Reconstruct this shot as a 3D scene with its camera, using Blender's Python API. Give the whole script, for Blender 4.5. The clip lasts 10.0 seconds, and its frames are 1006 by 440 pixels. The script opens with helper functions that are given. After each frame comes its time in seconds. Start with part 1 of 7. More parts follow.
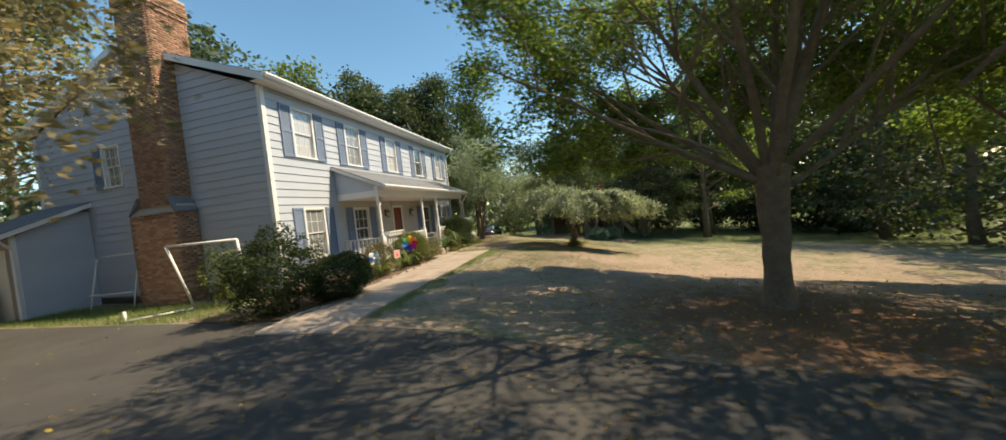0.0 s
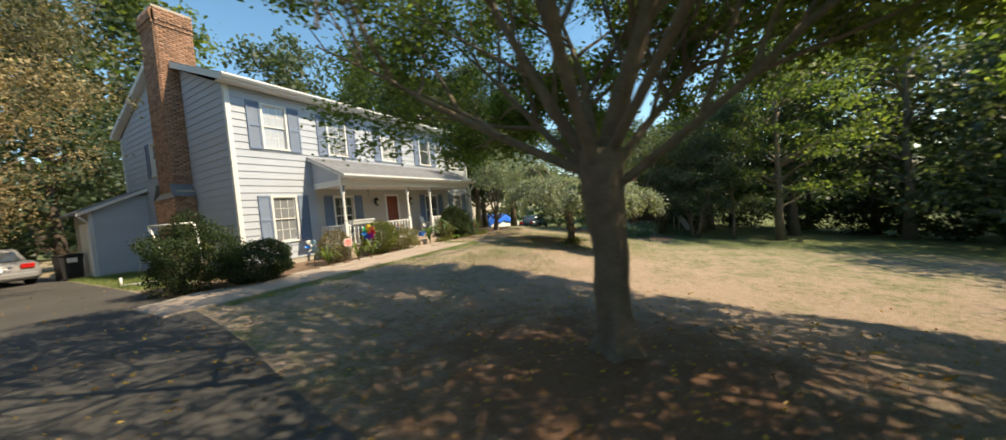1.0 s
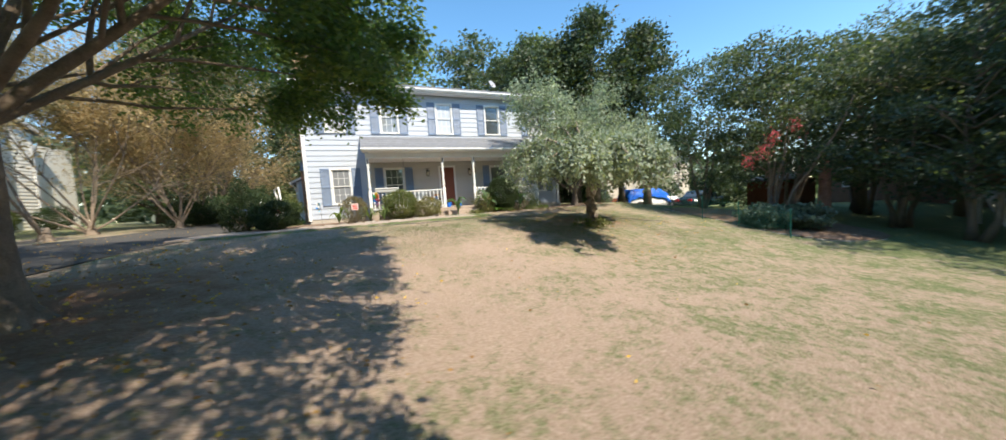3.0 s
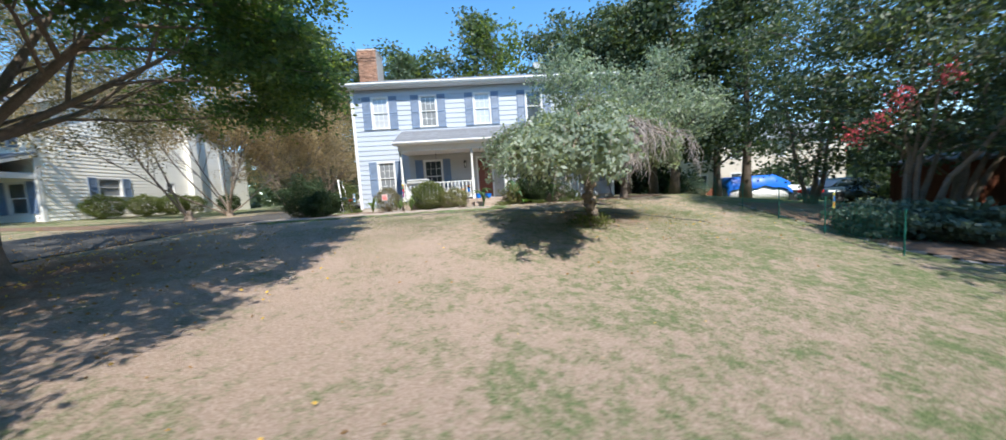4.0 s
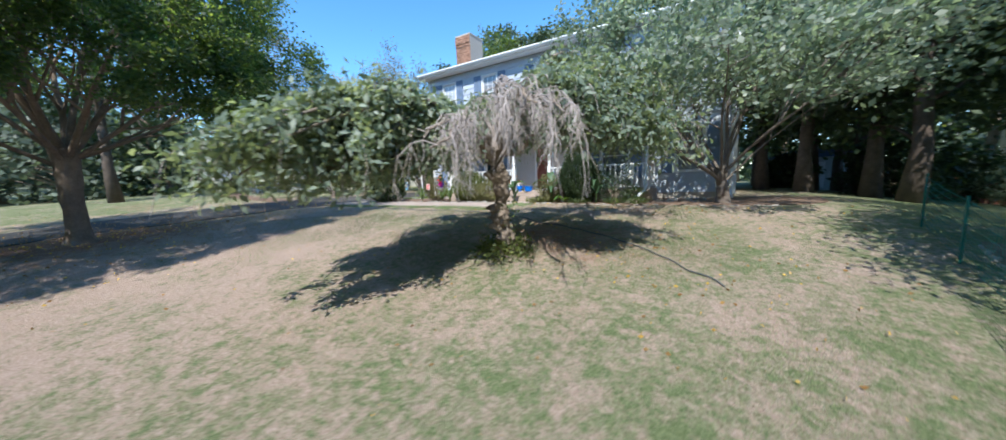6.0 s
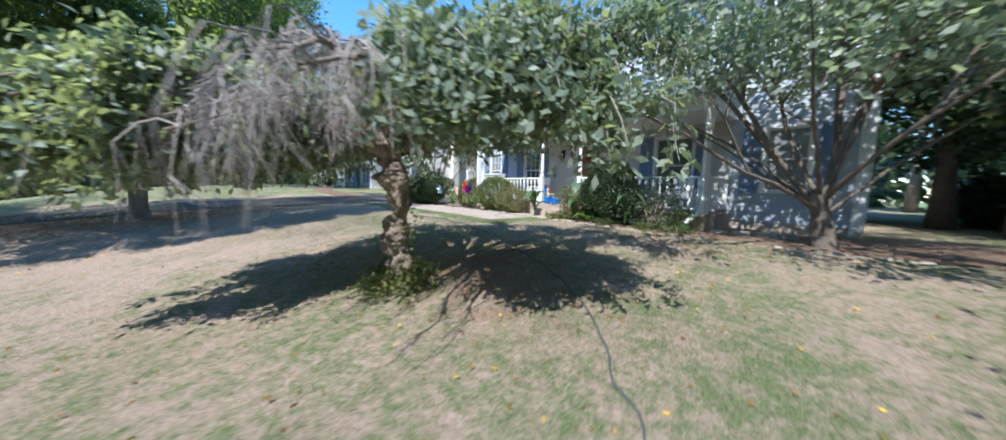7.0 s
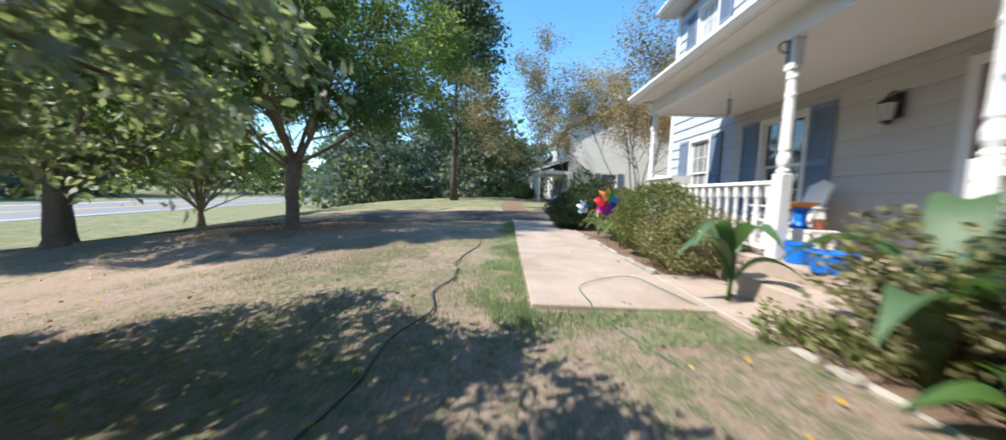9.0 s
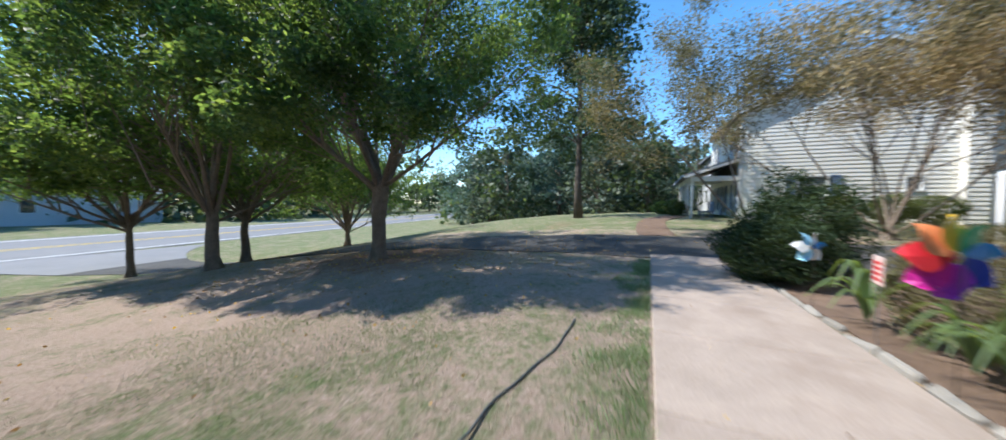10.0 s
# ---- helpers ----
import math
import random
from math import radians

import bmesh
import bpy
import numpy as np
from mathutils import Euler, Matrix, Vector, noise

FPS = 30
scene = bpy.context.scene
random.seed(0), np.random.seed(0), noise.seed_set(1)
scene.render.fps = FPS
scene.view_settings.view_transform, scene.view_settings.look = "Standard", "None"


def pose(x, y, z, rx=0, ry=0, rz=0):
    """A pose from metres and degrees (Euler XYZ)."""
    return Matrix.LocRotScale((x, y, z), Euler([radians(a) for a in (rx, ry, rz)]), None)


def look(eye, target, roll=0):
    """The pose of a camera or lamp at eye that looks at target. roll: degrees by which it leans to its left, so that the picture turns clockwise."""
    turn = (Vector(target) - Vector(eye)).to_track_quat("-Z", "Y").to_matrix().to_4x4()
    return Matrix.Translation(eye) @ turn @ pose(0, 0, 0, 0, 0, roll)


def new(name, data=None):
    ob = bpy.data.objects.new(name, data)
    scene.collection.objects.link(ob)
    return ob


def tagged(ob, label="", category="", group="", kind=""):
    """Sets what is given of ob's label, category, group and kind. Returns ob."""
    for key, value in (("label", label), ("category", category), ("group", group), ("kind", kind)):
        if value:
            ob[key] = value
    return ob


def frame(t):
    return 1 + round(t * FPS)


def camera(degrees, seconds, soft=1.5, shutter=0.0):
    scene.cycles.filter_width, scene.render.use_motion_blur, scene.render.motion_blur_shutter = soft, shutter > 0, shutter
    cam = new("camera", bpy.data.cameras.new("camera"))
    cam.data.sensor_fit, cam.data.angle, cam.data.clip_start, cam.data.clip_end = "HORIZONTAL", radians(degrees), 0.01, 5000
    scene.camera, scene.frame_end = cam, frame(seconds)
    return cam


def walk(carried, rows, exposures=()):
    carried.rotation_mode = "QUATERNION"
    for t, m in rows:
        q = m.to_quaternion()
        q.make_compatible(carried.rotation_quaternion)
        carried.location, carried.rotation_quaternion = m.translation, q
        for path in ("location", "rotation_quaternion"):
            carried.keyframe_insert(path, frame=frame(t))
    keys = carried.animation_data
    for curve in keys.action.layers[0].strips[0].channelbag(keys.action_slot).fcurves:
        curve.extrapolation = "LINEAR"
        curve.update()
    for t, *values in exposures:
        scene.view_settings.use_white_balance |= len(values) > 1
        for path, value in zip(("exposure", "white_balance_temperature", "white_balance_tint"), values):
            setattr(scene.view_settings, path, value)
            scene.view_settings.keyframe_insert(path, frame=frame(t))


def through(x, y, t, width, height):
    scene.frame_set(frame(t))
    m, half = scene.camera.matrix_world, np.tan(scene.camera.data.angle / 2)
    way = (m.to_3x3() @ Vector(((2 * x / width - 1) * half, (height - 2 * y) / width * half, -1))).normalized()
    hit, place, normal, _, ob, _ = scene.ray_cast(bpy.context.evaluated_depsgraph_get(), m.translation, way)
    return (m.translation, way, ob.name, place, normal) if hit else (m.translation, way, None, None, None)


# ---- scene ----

# ---- camera and its walk ----
cam = camera(114.5, 10.0, soft=1.5, shutter=0.38)
PATH = [
    (0, (-7.787, -8.725, 1.682), (-5.842, -8.261, 1.622), -6.2),
    (0.5, (-6.766, -10.807, 1.459), (-4.892, -10.111, 1.394), -5.8),
    (1, (-5.292, -12.701, 1.386), (-3.534, -11.751, 1.303), -4.8),
    (1.5, (-3.691, -14.428, 1.345), (-2.088, -13.237, 1.239), -3.0),
    (2, (-1.741, -15.752, 1.025), (-0.363, -14.307, 0.906), -3.0),
    (3.5, (4.521, -17.361, 0.462), (4.948, -15.413, 0.315), -3.8),
    (4, (6.463, -17.273, 0.441), (6.562, -15.282, 0.279), -3.6),
    (4.5, (8.261, -16.785, 0.476), (8.044, -14.805, 0.298), -3.3),
    (5, (9.942, -15.894, 0.579), (9.422, -13.973, 0.375), -3.1),
    (5.5, (11.353, -14.668, 0.68), (10.558, -12.847, 0.448), -3.0),
    (7, (13.515, -10.094, 0.759), (12.02, -8.779, 0.567), 1.6),
    (7.5, (13.241, -8.262, 0.777), (11.537, -7.229, 0.609), 2.8),
    (8, (12.383, -6.61, 0.84), (10.517, -5.92, 0.641), 1.7),
    (8.5, (11.075, -5.353, 0.845), (9.11, -5.018, 0.679), 2.0),
    (9, (9.568, -4.712, 0.919), (7.575, -4.732, 0.761), 2.0),
    (9.5, (7.882, -4.439, 0.975), (5.932, -4.868, 0.861), 1.0),
    (10, (6.089, -4.512, 1.172), (4.268, -5.333, 1.079), 0.4),
]
walk(cam, [(t, look(eye, target, roll)) for t, eye, target, roll in PATH], [(0, 0.67, 9400, 10), (1.5, 0.84, 9000, 10), (2.2, 0.92, 8600, 10), (3.4, 0.95, 6900, 10), (5.7, 0.82, 6150, 10), (6.9, 1.02, 5900, 10), (7.5, 1.05, 6000, 10), (8.0, 1.12, 6900, 10), (8.5, 1.05, 7200, 10), (9, 1.1, 6600, 10), (9.5, 1.06, 6400, 10), (10, 0.82, 6200, 10)])

# ---- world, sun ----
SUN = Vector((0.32, -1.0, 1.3)).normalized()
world = bpy.data.worlds.new("sky")
scene.world = world
world.use_nodes = True
_nt = world.node_tree
_sky = _nt.nodes.new("ShaderNodeTexSky")
_sky.sky_type = "NISHITA"
_sky.sun_disc = False
_sky.sun_elevation = math.asin(SUN.z)
_sky.sun_rotation = math.atan2(SUN.x, SUN.y)
_sky.altitude = 100
_sky.air_density = 1.0
_sky.dust_density = 0.15
_sky.ozone_density = 3.5
_nt.nodes["Background"].inputs["Strength"].default_value = 0.15
_hue = _nt.nodes.new("ShaderNodeHueSaturation")
_hue.inputs["Hue"].default_value = 0.494
_hue.inputs["Saturation"].default_value = 1.2
_hue.inputs["Value"].default_value = 1.15
_nt.links.new(_sky.outputs[0], _hue.inputs["Color"])
_nt.links.new(_hue.outputs[0], _nt.nodes["Background"].inputs["Color"])
sun = new("sun", bpy.data.lights.new("sun", "SUN"))
sun.data.energy = 4.2
sun.data.angle = radians(0.55)
sun.data.color = (1.0, 0.95, 0.86)
sun.rotation_euler = (-SUN).to_track_quat("-Z", "Y").to_euler()
sun.location = (0, -20, 30)


# ---- materials ----
def mat(name, base, rough=0.8, metal=0.0, spread=0.15, scale=6.0, fine=60.0, bump=0.2, bump_scale=None, tint=None, spec=0.3, island=0.0, objrand=0.0, wear=None, wear_amount=0.0):
    """A material with two scales of variation, bump and optional variation per piece."""
    m = bpy.data.materials.new(name)
    m.use_nodes = True
    nt = m.node_tree
    bs = nt.nodes["Principled BSDF"]
    bs.inputs["Roughness"].default_value = rough
    bs.inputs["Metallic"].default_value = metal
    bs.inputs["Specular IOR Level"].default_value = spec
    tc = nt.nodes.new("ShaderNodeTexCoord")

    def nz(sc, detail=5.0, rough_=0.6):
        n = nt.nodes.new("ShaderNodeTexNoise")
        n.inputs["Scale"].default_value = sc
        n.inputs["Detail"].default_value = detail
        n.inputs["Roughness"].default_value = rough_
        nt.links.new(tc.outputs["Object"], n.inputs["Vector"])
        return n

    big, small = nz(scale), nz(fine)
    ramp = nt.nodes.new("ShaderNodeValToRGB")
    dark = [c * (1 - spread) for c in base]
    light = [min(1, c * (1 + spread)) for c in (tint or base)]
    ramp.color_ramp.elements[0].color = (*dark, 1)
    ramp.color_ramp.elements[0].position = 0.3
    ramp.color_ramp.elements[1].color = (*light, 1)
    ramp.color_ramp.elements[1].position = 0.7
    mixv = nt.nodes.new("ShaderNodeMath")
    mixv.operation = "MULTIPLY_ADD"
    mixv.inputs[1].default_value = 0.45
    nt.links.new(small.outputs["Fac"], mixv.inputs[0])
    half = nt.nodes.new("ShaderNodeMath")
    half.operation = "MULTIPLY"
    half.inputs[1].default_value = 0.55
    nt.links.new(big.outputs["Fac"], half.inputs[0])
    nt.links.new(half.outputs[0], mixv.inputs[2])
    nt.links.new(mixv.outputs[0], ramp.inputs["Fac"])
    col = ramp.outputs["Color"]
    if wear:
        wn = nz(scale * 0.35, 8.0, 0.7)
        wr = nt.nodes.new("ShaderNodeMapRange")
        wr.inputs["From Min"].default_value = 0.5
        wr.inputs["From Max"].default_value = 0.72
        wr.inputs["To Max"].default_value = wear_amount
        nt.links.new(wn.outputs["Fac"], wr.inputs["Value"])
        wm = nt.nodes.new("ShaderNodeMix")
        wm.data_type = "RGBA"
        nt.links.new(wr.outputs[0], wm.inputs["Factor"])
        nt.links.new(col, wm.inputs["A"])
        wm.inputs["B"].default_value = (*wear, 1)
        col = wm.outputs["Result"]
    for amount, node, sock in ((island, "ShaderNodeNewGeometry", "Random Per Island"), (objrand, "ShaderNodeObjectInfo", "Random")):
        if amount:
            g = nt.nodes.new(node)
            mr = nt.nodes.new("ShaderNodeMapRange")
            mr.inputs["To Min"].default_value = 1 - amount
            mr.inputs["To Max"].default_value = 1 + amount
            nt.links.new(g.outputs[sock], mr.inputs["Value"])
            hv = nt.nodes.new("ShaderNodeHueSaturation")
            nt.links.new(mr.outputs[0], hv.inputs["Value"])
            nt.links.new(col, hv.inputs["Color"])
            col = hv.outputs["Color"]
    nt.links.new(col, bs.inputs["Base Color"])
    if bump:
        bn = nz(bump_scale or fine, 6.0, 0.65)
        bp = nt.nodes.new("ShaderNodeBump")
        bp.inputs["Strength"].default_value = bump
        bp.inputs["Distance"].default_value = 0.02
        nt.links.new(bn.outputs["Fac"], bp.inputs["Height"])
        nt.links.new(bp.outputs[0], bs.inputs["Normal"])
    return m


def leaf_mat(name, base, tint, through=0.35, gloss=0.35, glow=(4.2, 3.6, 1.1)):
    """Leaves: a diffuse front, light that shines through, each leaf a shade of its own."""
    m = bpy.data.materials.new(name)
    m.use_nodes = True
    nt = m.node_tree
    bs = nt.nodes["Principled BSDF"]
    bs.inputs["Roughness"].default_value = 0.55
    bs.inputs["Specular IOR Level"].default_value = gloss
    g = nt.nodes.new("ShaderNodeNewGeometry")
    tc = nt.nodes.new("ShaderNodeTexCoord")
    n = nt.nodes.new("ShaderNodeTexNoise")
    n.inputs["Scale"].default_value = 0.7
    n.inputs["Detail"].default_value = 3
    nt.links.new(tc.outputs["Object"], n.inputs["Vector"])
    ad = nt.nodes.new("ShaderNodeMath")
    ad.operation = "MULTIPLY_ADD"
    ad.inputs[1].default_value = 0.6
    nt.links.new(g.outputs["Random Per Island"], ad.inputs[0])
    sub = nt.nodes.new("ShaderNodeMath")
    sub.operation = "MULTIPLY_ADD"
    sub.inputs[1].default_value = 1.2
    sub.inputs[2].default_value = -0.4
    nt.links.new(n.outputs["Fac"], sub.inputs[0])
    nt.links.new(sub.outputs[0], ad.inputs[2])
    ramp = nt.nodes.new("ShaderNodeValToRGB")
    ramp.color_ramp.elements[0].color = (*[c * 0.65 for c in base], 1)
    ramp.color_ramp.elements[0].position = 0.1
    ramp.color_ramp.elements[1].color = (*tint, 1)
    ramp.color_ramp.elements[1].position = 0.95
    mid = ramp.color_ramp.elements.new(0.5)
    mid.color = (*base, 1)
    nt.links.new(ad.outputs[0], ramp.inputs["Fac"])
    nt.links.new(ramp.outputs["Color"], bs.inputs["Base Color"])
    tr = nt.nodes.new("ShaderNodeBsdfTranslucent")
    br = nt.nodes.new("ShaderNodeMix")
    br.data_type = "RGBA"
    br.blend_type = "MULTIPLY"
    br.inputs["Factor"].default_value = 1.0
    br.inputs["B"].default_value = (*glow, 1)
    nt.links.new(ramp.outputs["Color"], br.inputs["A"])
    nt.links.new(br.outputs["Result"], tr.inputs["Color"])
    mx = nt.nodes.new("ShaderNodeMixShader")
    mx.inputs["Fac"].default_value = through
    nt.links.new(bs.outputs[0], mx.inputs[1])
    nt.links.new(tr.outputs[0], mx.inputs[2])
    nt.links.new(mx.outputs[0], nt.nodes["Material Output"].inputs["Surface"])
    return m


def glass_mat(name, tone, rough=0.03):
    """A pane that mirrors what is outside over a dark or curtained room."""
    m = bpy.data.materials.new(name)
    m.use_nodes = True
    bs = m.node_tree.nodes["Principled BSDF"]
    bs.inputs["Base Color"].default_value = (*tone, 1)
    bs.inputs["Roughness"].default_value = rough
    bs.inputs["Specular IOR Level"].default_value = 0.9
    bs.inputs["Coat Weight"].default_value = 0.6
    bs.inputs["Coat Roughness"].default_value = 0.02
    return m


M_SIDING = mat("painted_lap_siding", (0.43, 0.475, 0.545), 0.55, spread=0.05, scale=1.2, fine=40, bump=0.12, wear=(0.42, 0.44, 0.44), wear_amount=0.35, objrand=0.03)
M_TRIM = mat("white_trim_paint", (0.72, 0.72, 0.71), 0.5, spread=0.04, scale=3, fine=50, bump=0.06, wear=(0.55, 0.54, 0.5), wear_amount=0.25)
M_SHUTTER = mat("blue_grey_shutter_paint", (0.17, 0.23, 0.33), 0.5, spread=0.08, scale=3, fine=60, bump=0.05)
M_SHINGLE = mat("grey_asphalt_shingle", (0.20, 0.21, 0.23), 0.9, spread=0.25, scale=4, fine=180, bump=0.5, bump_scale=200, objrand=0.18, island=0.15)
M_BRICK = mat("red_brick", (0.45, 0.25, 0.165), 0.85, spread=0.25, scale=8, fine=90, bump=0.5, objrand=0.3, island=0.3, wear=(0.5, 0.4, 0.32), wear_amount=0.25)
M_MORTAR = mat("mortar", (0.42, 0.38, 0.33), 0.95, spread=0.12, scale=10, fine=120, bump=0.4)
M_PORCHWALL = mat("greige_porch_siding", (0.47, 0.455, 0.43), 0.55, spread=0.05, scale=1.2, fine=40, bump=0.1, objrand=0.03)
M_CEIL = mat("porch_ceiling_paint", (0.70, 0.69, 0.66), 0.6, spread=0.04, scale=2, fine=40, bump=0.05)
M_CONC = mat("worn_concrete", (0.37, 0.30, 0.25), 0.9, spread=0.22, scale=2.2, fine=38, bump=0.4, wear=(0.25, 0.185, 0.145), wear_amount=0.75)
M_KERB = mat("pale_border_stone", (0.31, 0.285, 0.25), 0.9, spread=0.2, scale=4, fine=60, bump=0.5, objrand=0.15)
M_ASPHALT = mat("driveway_asphalt", (0.074, 0.071, 0.068), 0.9, spread=0.25, scale=1.2, fine=160, bump=0.5, bump_scale=220, wear=(0.125, 0.117, 0.107), wear_amount=0.6)
M_ROAD = mat("pale_road_asphalt", (0.22, 0.22, 0.225), 0.9, spread=0.15, scale=0.5, fine=90, bump=0.3, wear=(0.28, 0.27, 0.26), wear_amount=0.5)
M_MULCH = mat("mulch_soil", (0.18, 0.12, 0.085), 0.95, spread=0.45, scale=5, fine=70, bump=0.9, bump_scale=60, wear=(0.29, 0.21, 0.155), wear_amount=0.6)
M_BARK = mat("grey_brown_bark", (0.21, 0.164, 0.126), 0.95, spread=0.4, scale=6, fine=40, bump=1.0, bump_scale=30, wear=(0.31, 0.255, 0.205), wear_amount=0.55)
# bark of the evergreens, the shade on their trunks put into its darker colour
M_BARK_SHADED = mat("shaded_pine_bark", (0.105, 0.082, 0.066), 0.95, spread=0.45, scale=5, fine=40, bump=1.0, bump_scale=24, wear=(0.17, 0.135, 0.11), wear_amount=0.5)
M_BARK_GREY = mat("grey_smooth_bark", (0.15, 0.125, 0.105), 0.95, spread=0.35, scale=6, fine=40, bump=0.8, bump_scale=30, wear=(0.23, 0.20, 0.17), wear_amount=0.5)
M_BARK2 = mat("pale_bark", (0.24, 0.195, 0.155), 0.95, spread=0.55, scale=9, fine=50, bump=1.0, bump_scale=26, wear=(0.10, 0.075, 0.055), wear_amount=0.85)
M_TWIG = mat("bare_twigs", (0.34, 0.30, 0.28), 0.95, spread=0.3, scale=6, fine=60, bump=0.2, island=0.25)
M_LEAF = leaf_mat("summer_leaves", (0.034, 0.066, 0.040), (0.074, 0.108, 0.060), 0.54, 0.5, (6.4, 5.3, 1.5))
M_LEAF_DARK = leaf_mat("deep_green_leaves", (0.060, 0.098, 0.044), (0.125, 0.165, 0.07), 0.42)
M_LEAF_PALE = leaf_mat("grey_green_leaves", (0.175, 0.22, 0.16), (0.33, 0.38, 0.29), 0.45, 0.8, (2.0, 2.1, 1.4))
M_LEAF_BLUE = leaf_mat("blue_green_leaves", (0.085, 0.135, 0.105), (0.17, 0.23, 0.185), 0.3, 0.5, (1.8, 2.0, 1.5))
M_LEAF_WEEP = leaf_mat("weeping_tree_leaves", (0.150, 0.20, 0.150), (0.29, 0.34, 0.27), 0.36, 0.8, (2.6, 2.4, 1.1))
M_LEAF_RUST = leaf_mat("rusty_leaves", (0.36, 0.275, 0.145), (0.55, 0.435, 0.24), 0.35, 0.3, (1.5, 1.4, 1.0))
M_LEAF_OLIVE = leaf_mat("olive_brown_leaves", (0.155, 0.145, 0.08), (0.33, 0.275, 0.17), 0.32, 0.3, (2.0, 1.8, 1.0))
M_LEAF_WOOD = leaf_mat("shaded_wood_leaves", (0.040, 0.068, 0.042), (0.115, 0.15, 0.085), 0.3, 0.6, (3.2, 3.0, 1.2))
# leaves of far trees, paled so that the colour holds the haze of distance
M_LEAF_HAZE = leaf_mat("hazy_distant_leaves", (0.105, 0.135, 0.10), (0.20, 0.24, 0.18), 0.3, 0.5, (1.8, 1.9, 1.3))
M_LEAF_DEEP = leaf_mat("evergreen_leaves", (0.034, 0.058, 0.030), (0.075, 0.105, 0.05), 0.25, 0.4, (3.0, 2.8, 1.0))
M_LEAF_HOLLY = leaf_mat("dark_glossy_leaves", (0.028, 0.050, 0.022), (0.068, 0.10, 0.04), 0.15, 0.22)
M_LEAF_BOX_OLIVE = leaf_mat("olive_boxwood_leaves", (0.155, 0.155, 0.065), (0.28, 0.265, 0.13), 0.3, 0.4, (1.8, 1.8, 1.0))
M_LEAF_BOX = leaf_mat("boxwood_leaves", (0.090, 0.120, 0.034), (0.20, 0.215, 0.075), 0.3, 0.4, (2.2, 2.1, 1.0))
M_LEAF_BROWN = leaf_mat("browning_leaves", (0.14, 0.125, 0.065), (0.26, 0.21, 0.12), 0.3, 0.3, (1.8, 1.8, 1.0))
M_PINE = leaf_mat("pine_needles", (0.045, 0.075, 0.042), (0.08, 0.11, 0.06), 0.2)
M_GLASS = glass_mat("window_glass", (0.05, 0.06, 0.07))
M_GLASS_CURTAIN = glass_mat("curtained_window_glass", (0.46, 0.47, 0.48), 0.06)
M_DOOR = mat("red_brown_door_paint", (0.21, 0.07, 0.045), 0.45, spread=0.06, scale=3, fine=40, bump=0.05)
M_METAL = mat("dark_metal", (0.06, 0.055, 0.05), 0.45, 0.6, spread=0.1, bump=0.05)
M_BLACK = mat("black_plastic", (0.02, 0.02, 0.022), 0.5, spread=0.1, bump=0.05)
M_PVC = mat("white_plastic_pipe", (0.75, 0.74, 0.72), 0.4, spread=0.05, bump=0.04, wear=(0.5, 0.48, 0.42), wear_amount=0.3)
M_CREAM = mat("cream_siding", (0.86, 0.835, 0.77), 0.6, spread=0.05, scale=1.0, fine=30, bump=0.08, objrand=0.03)


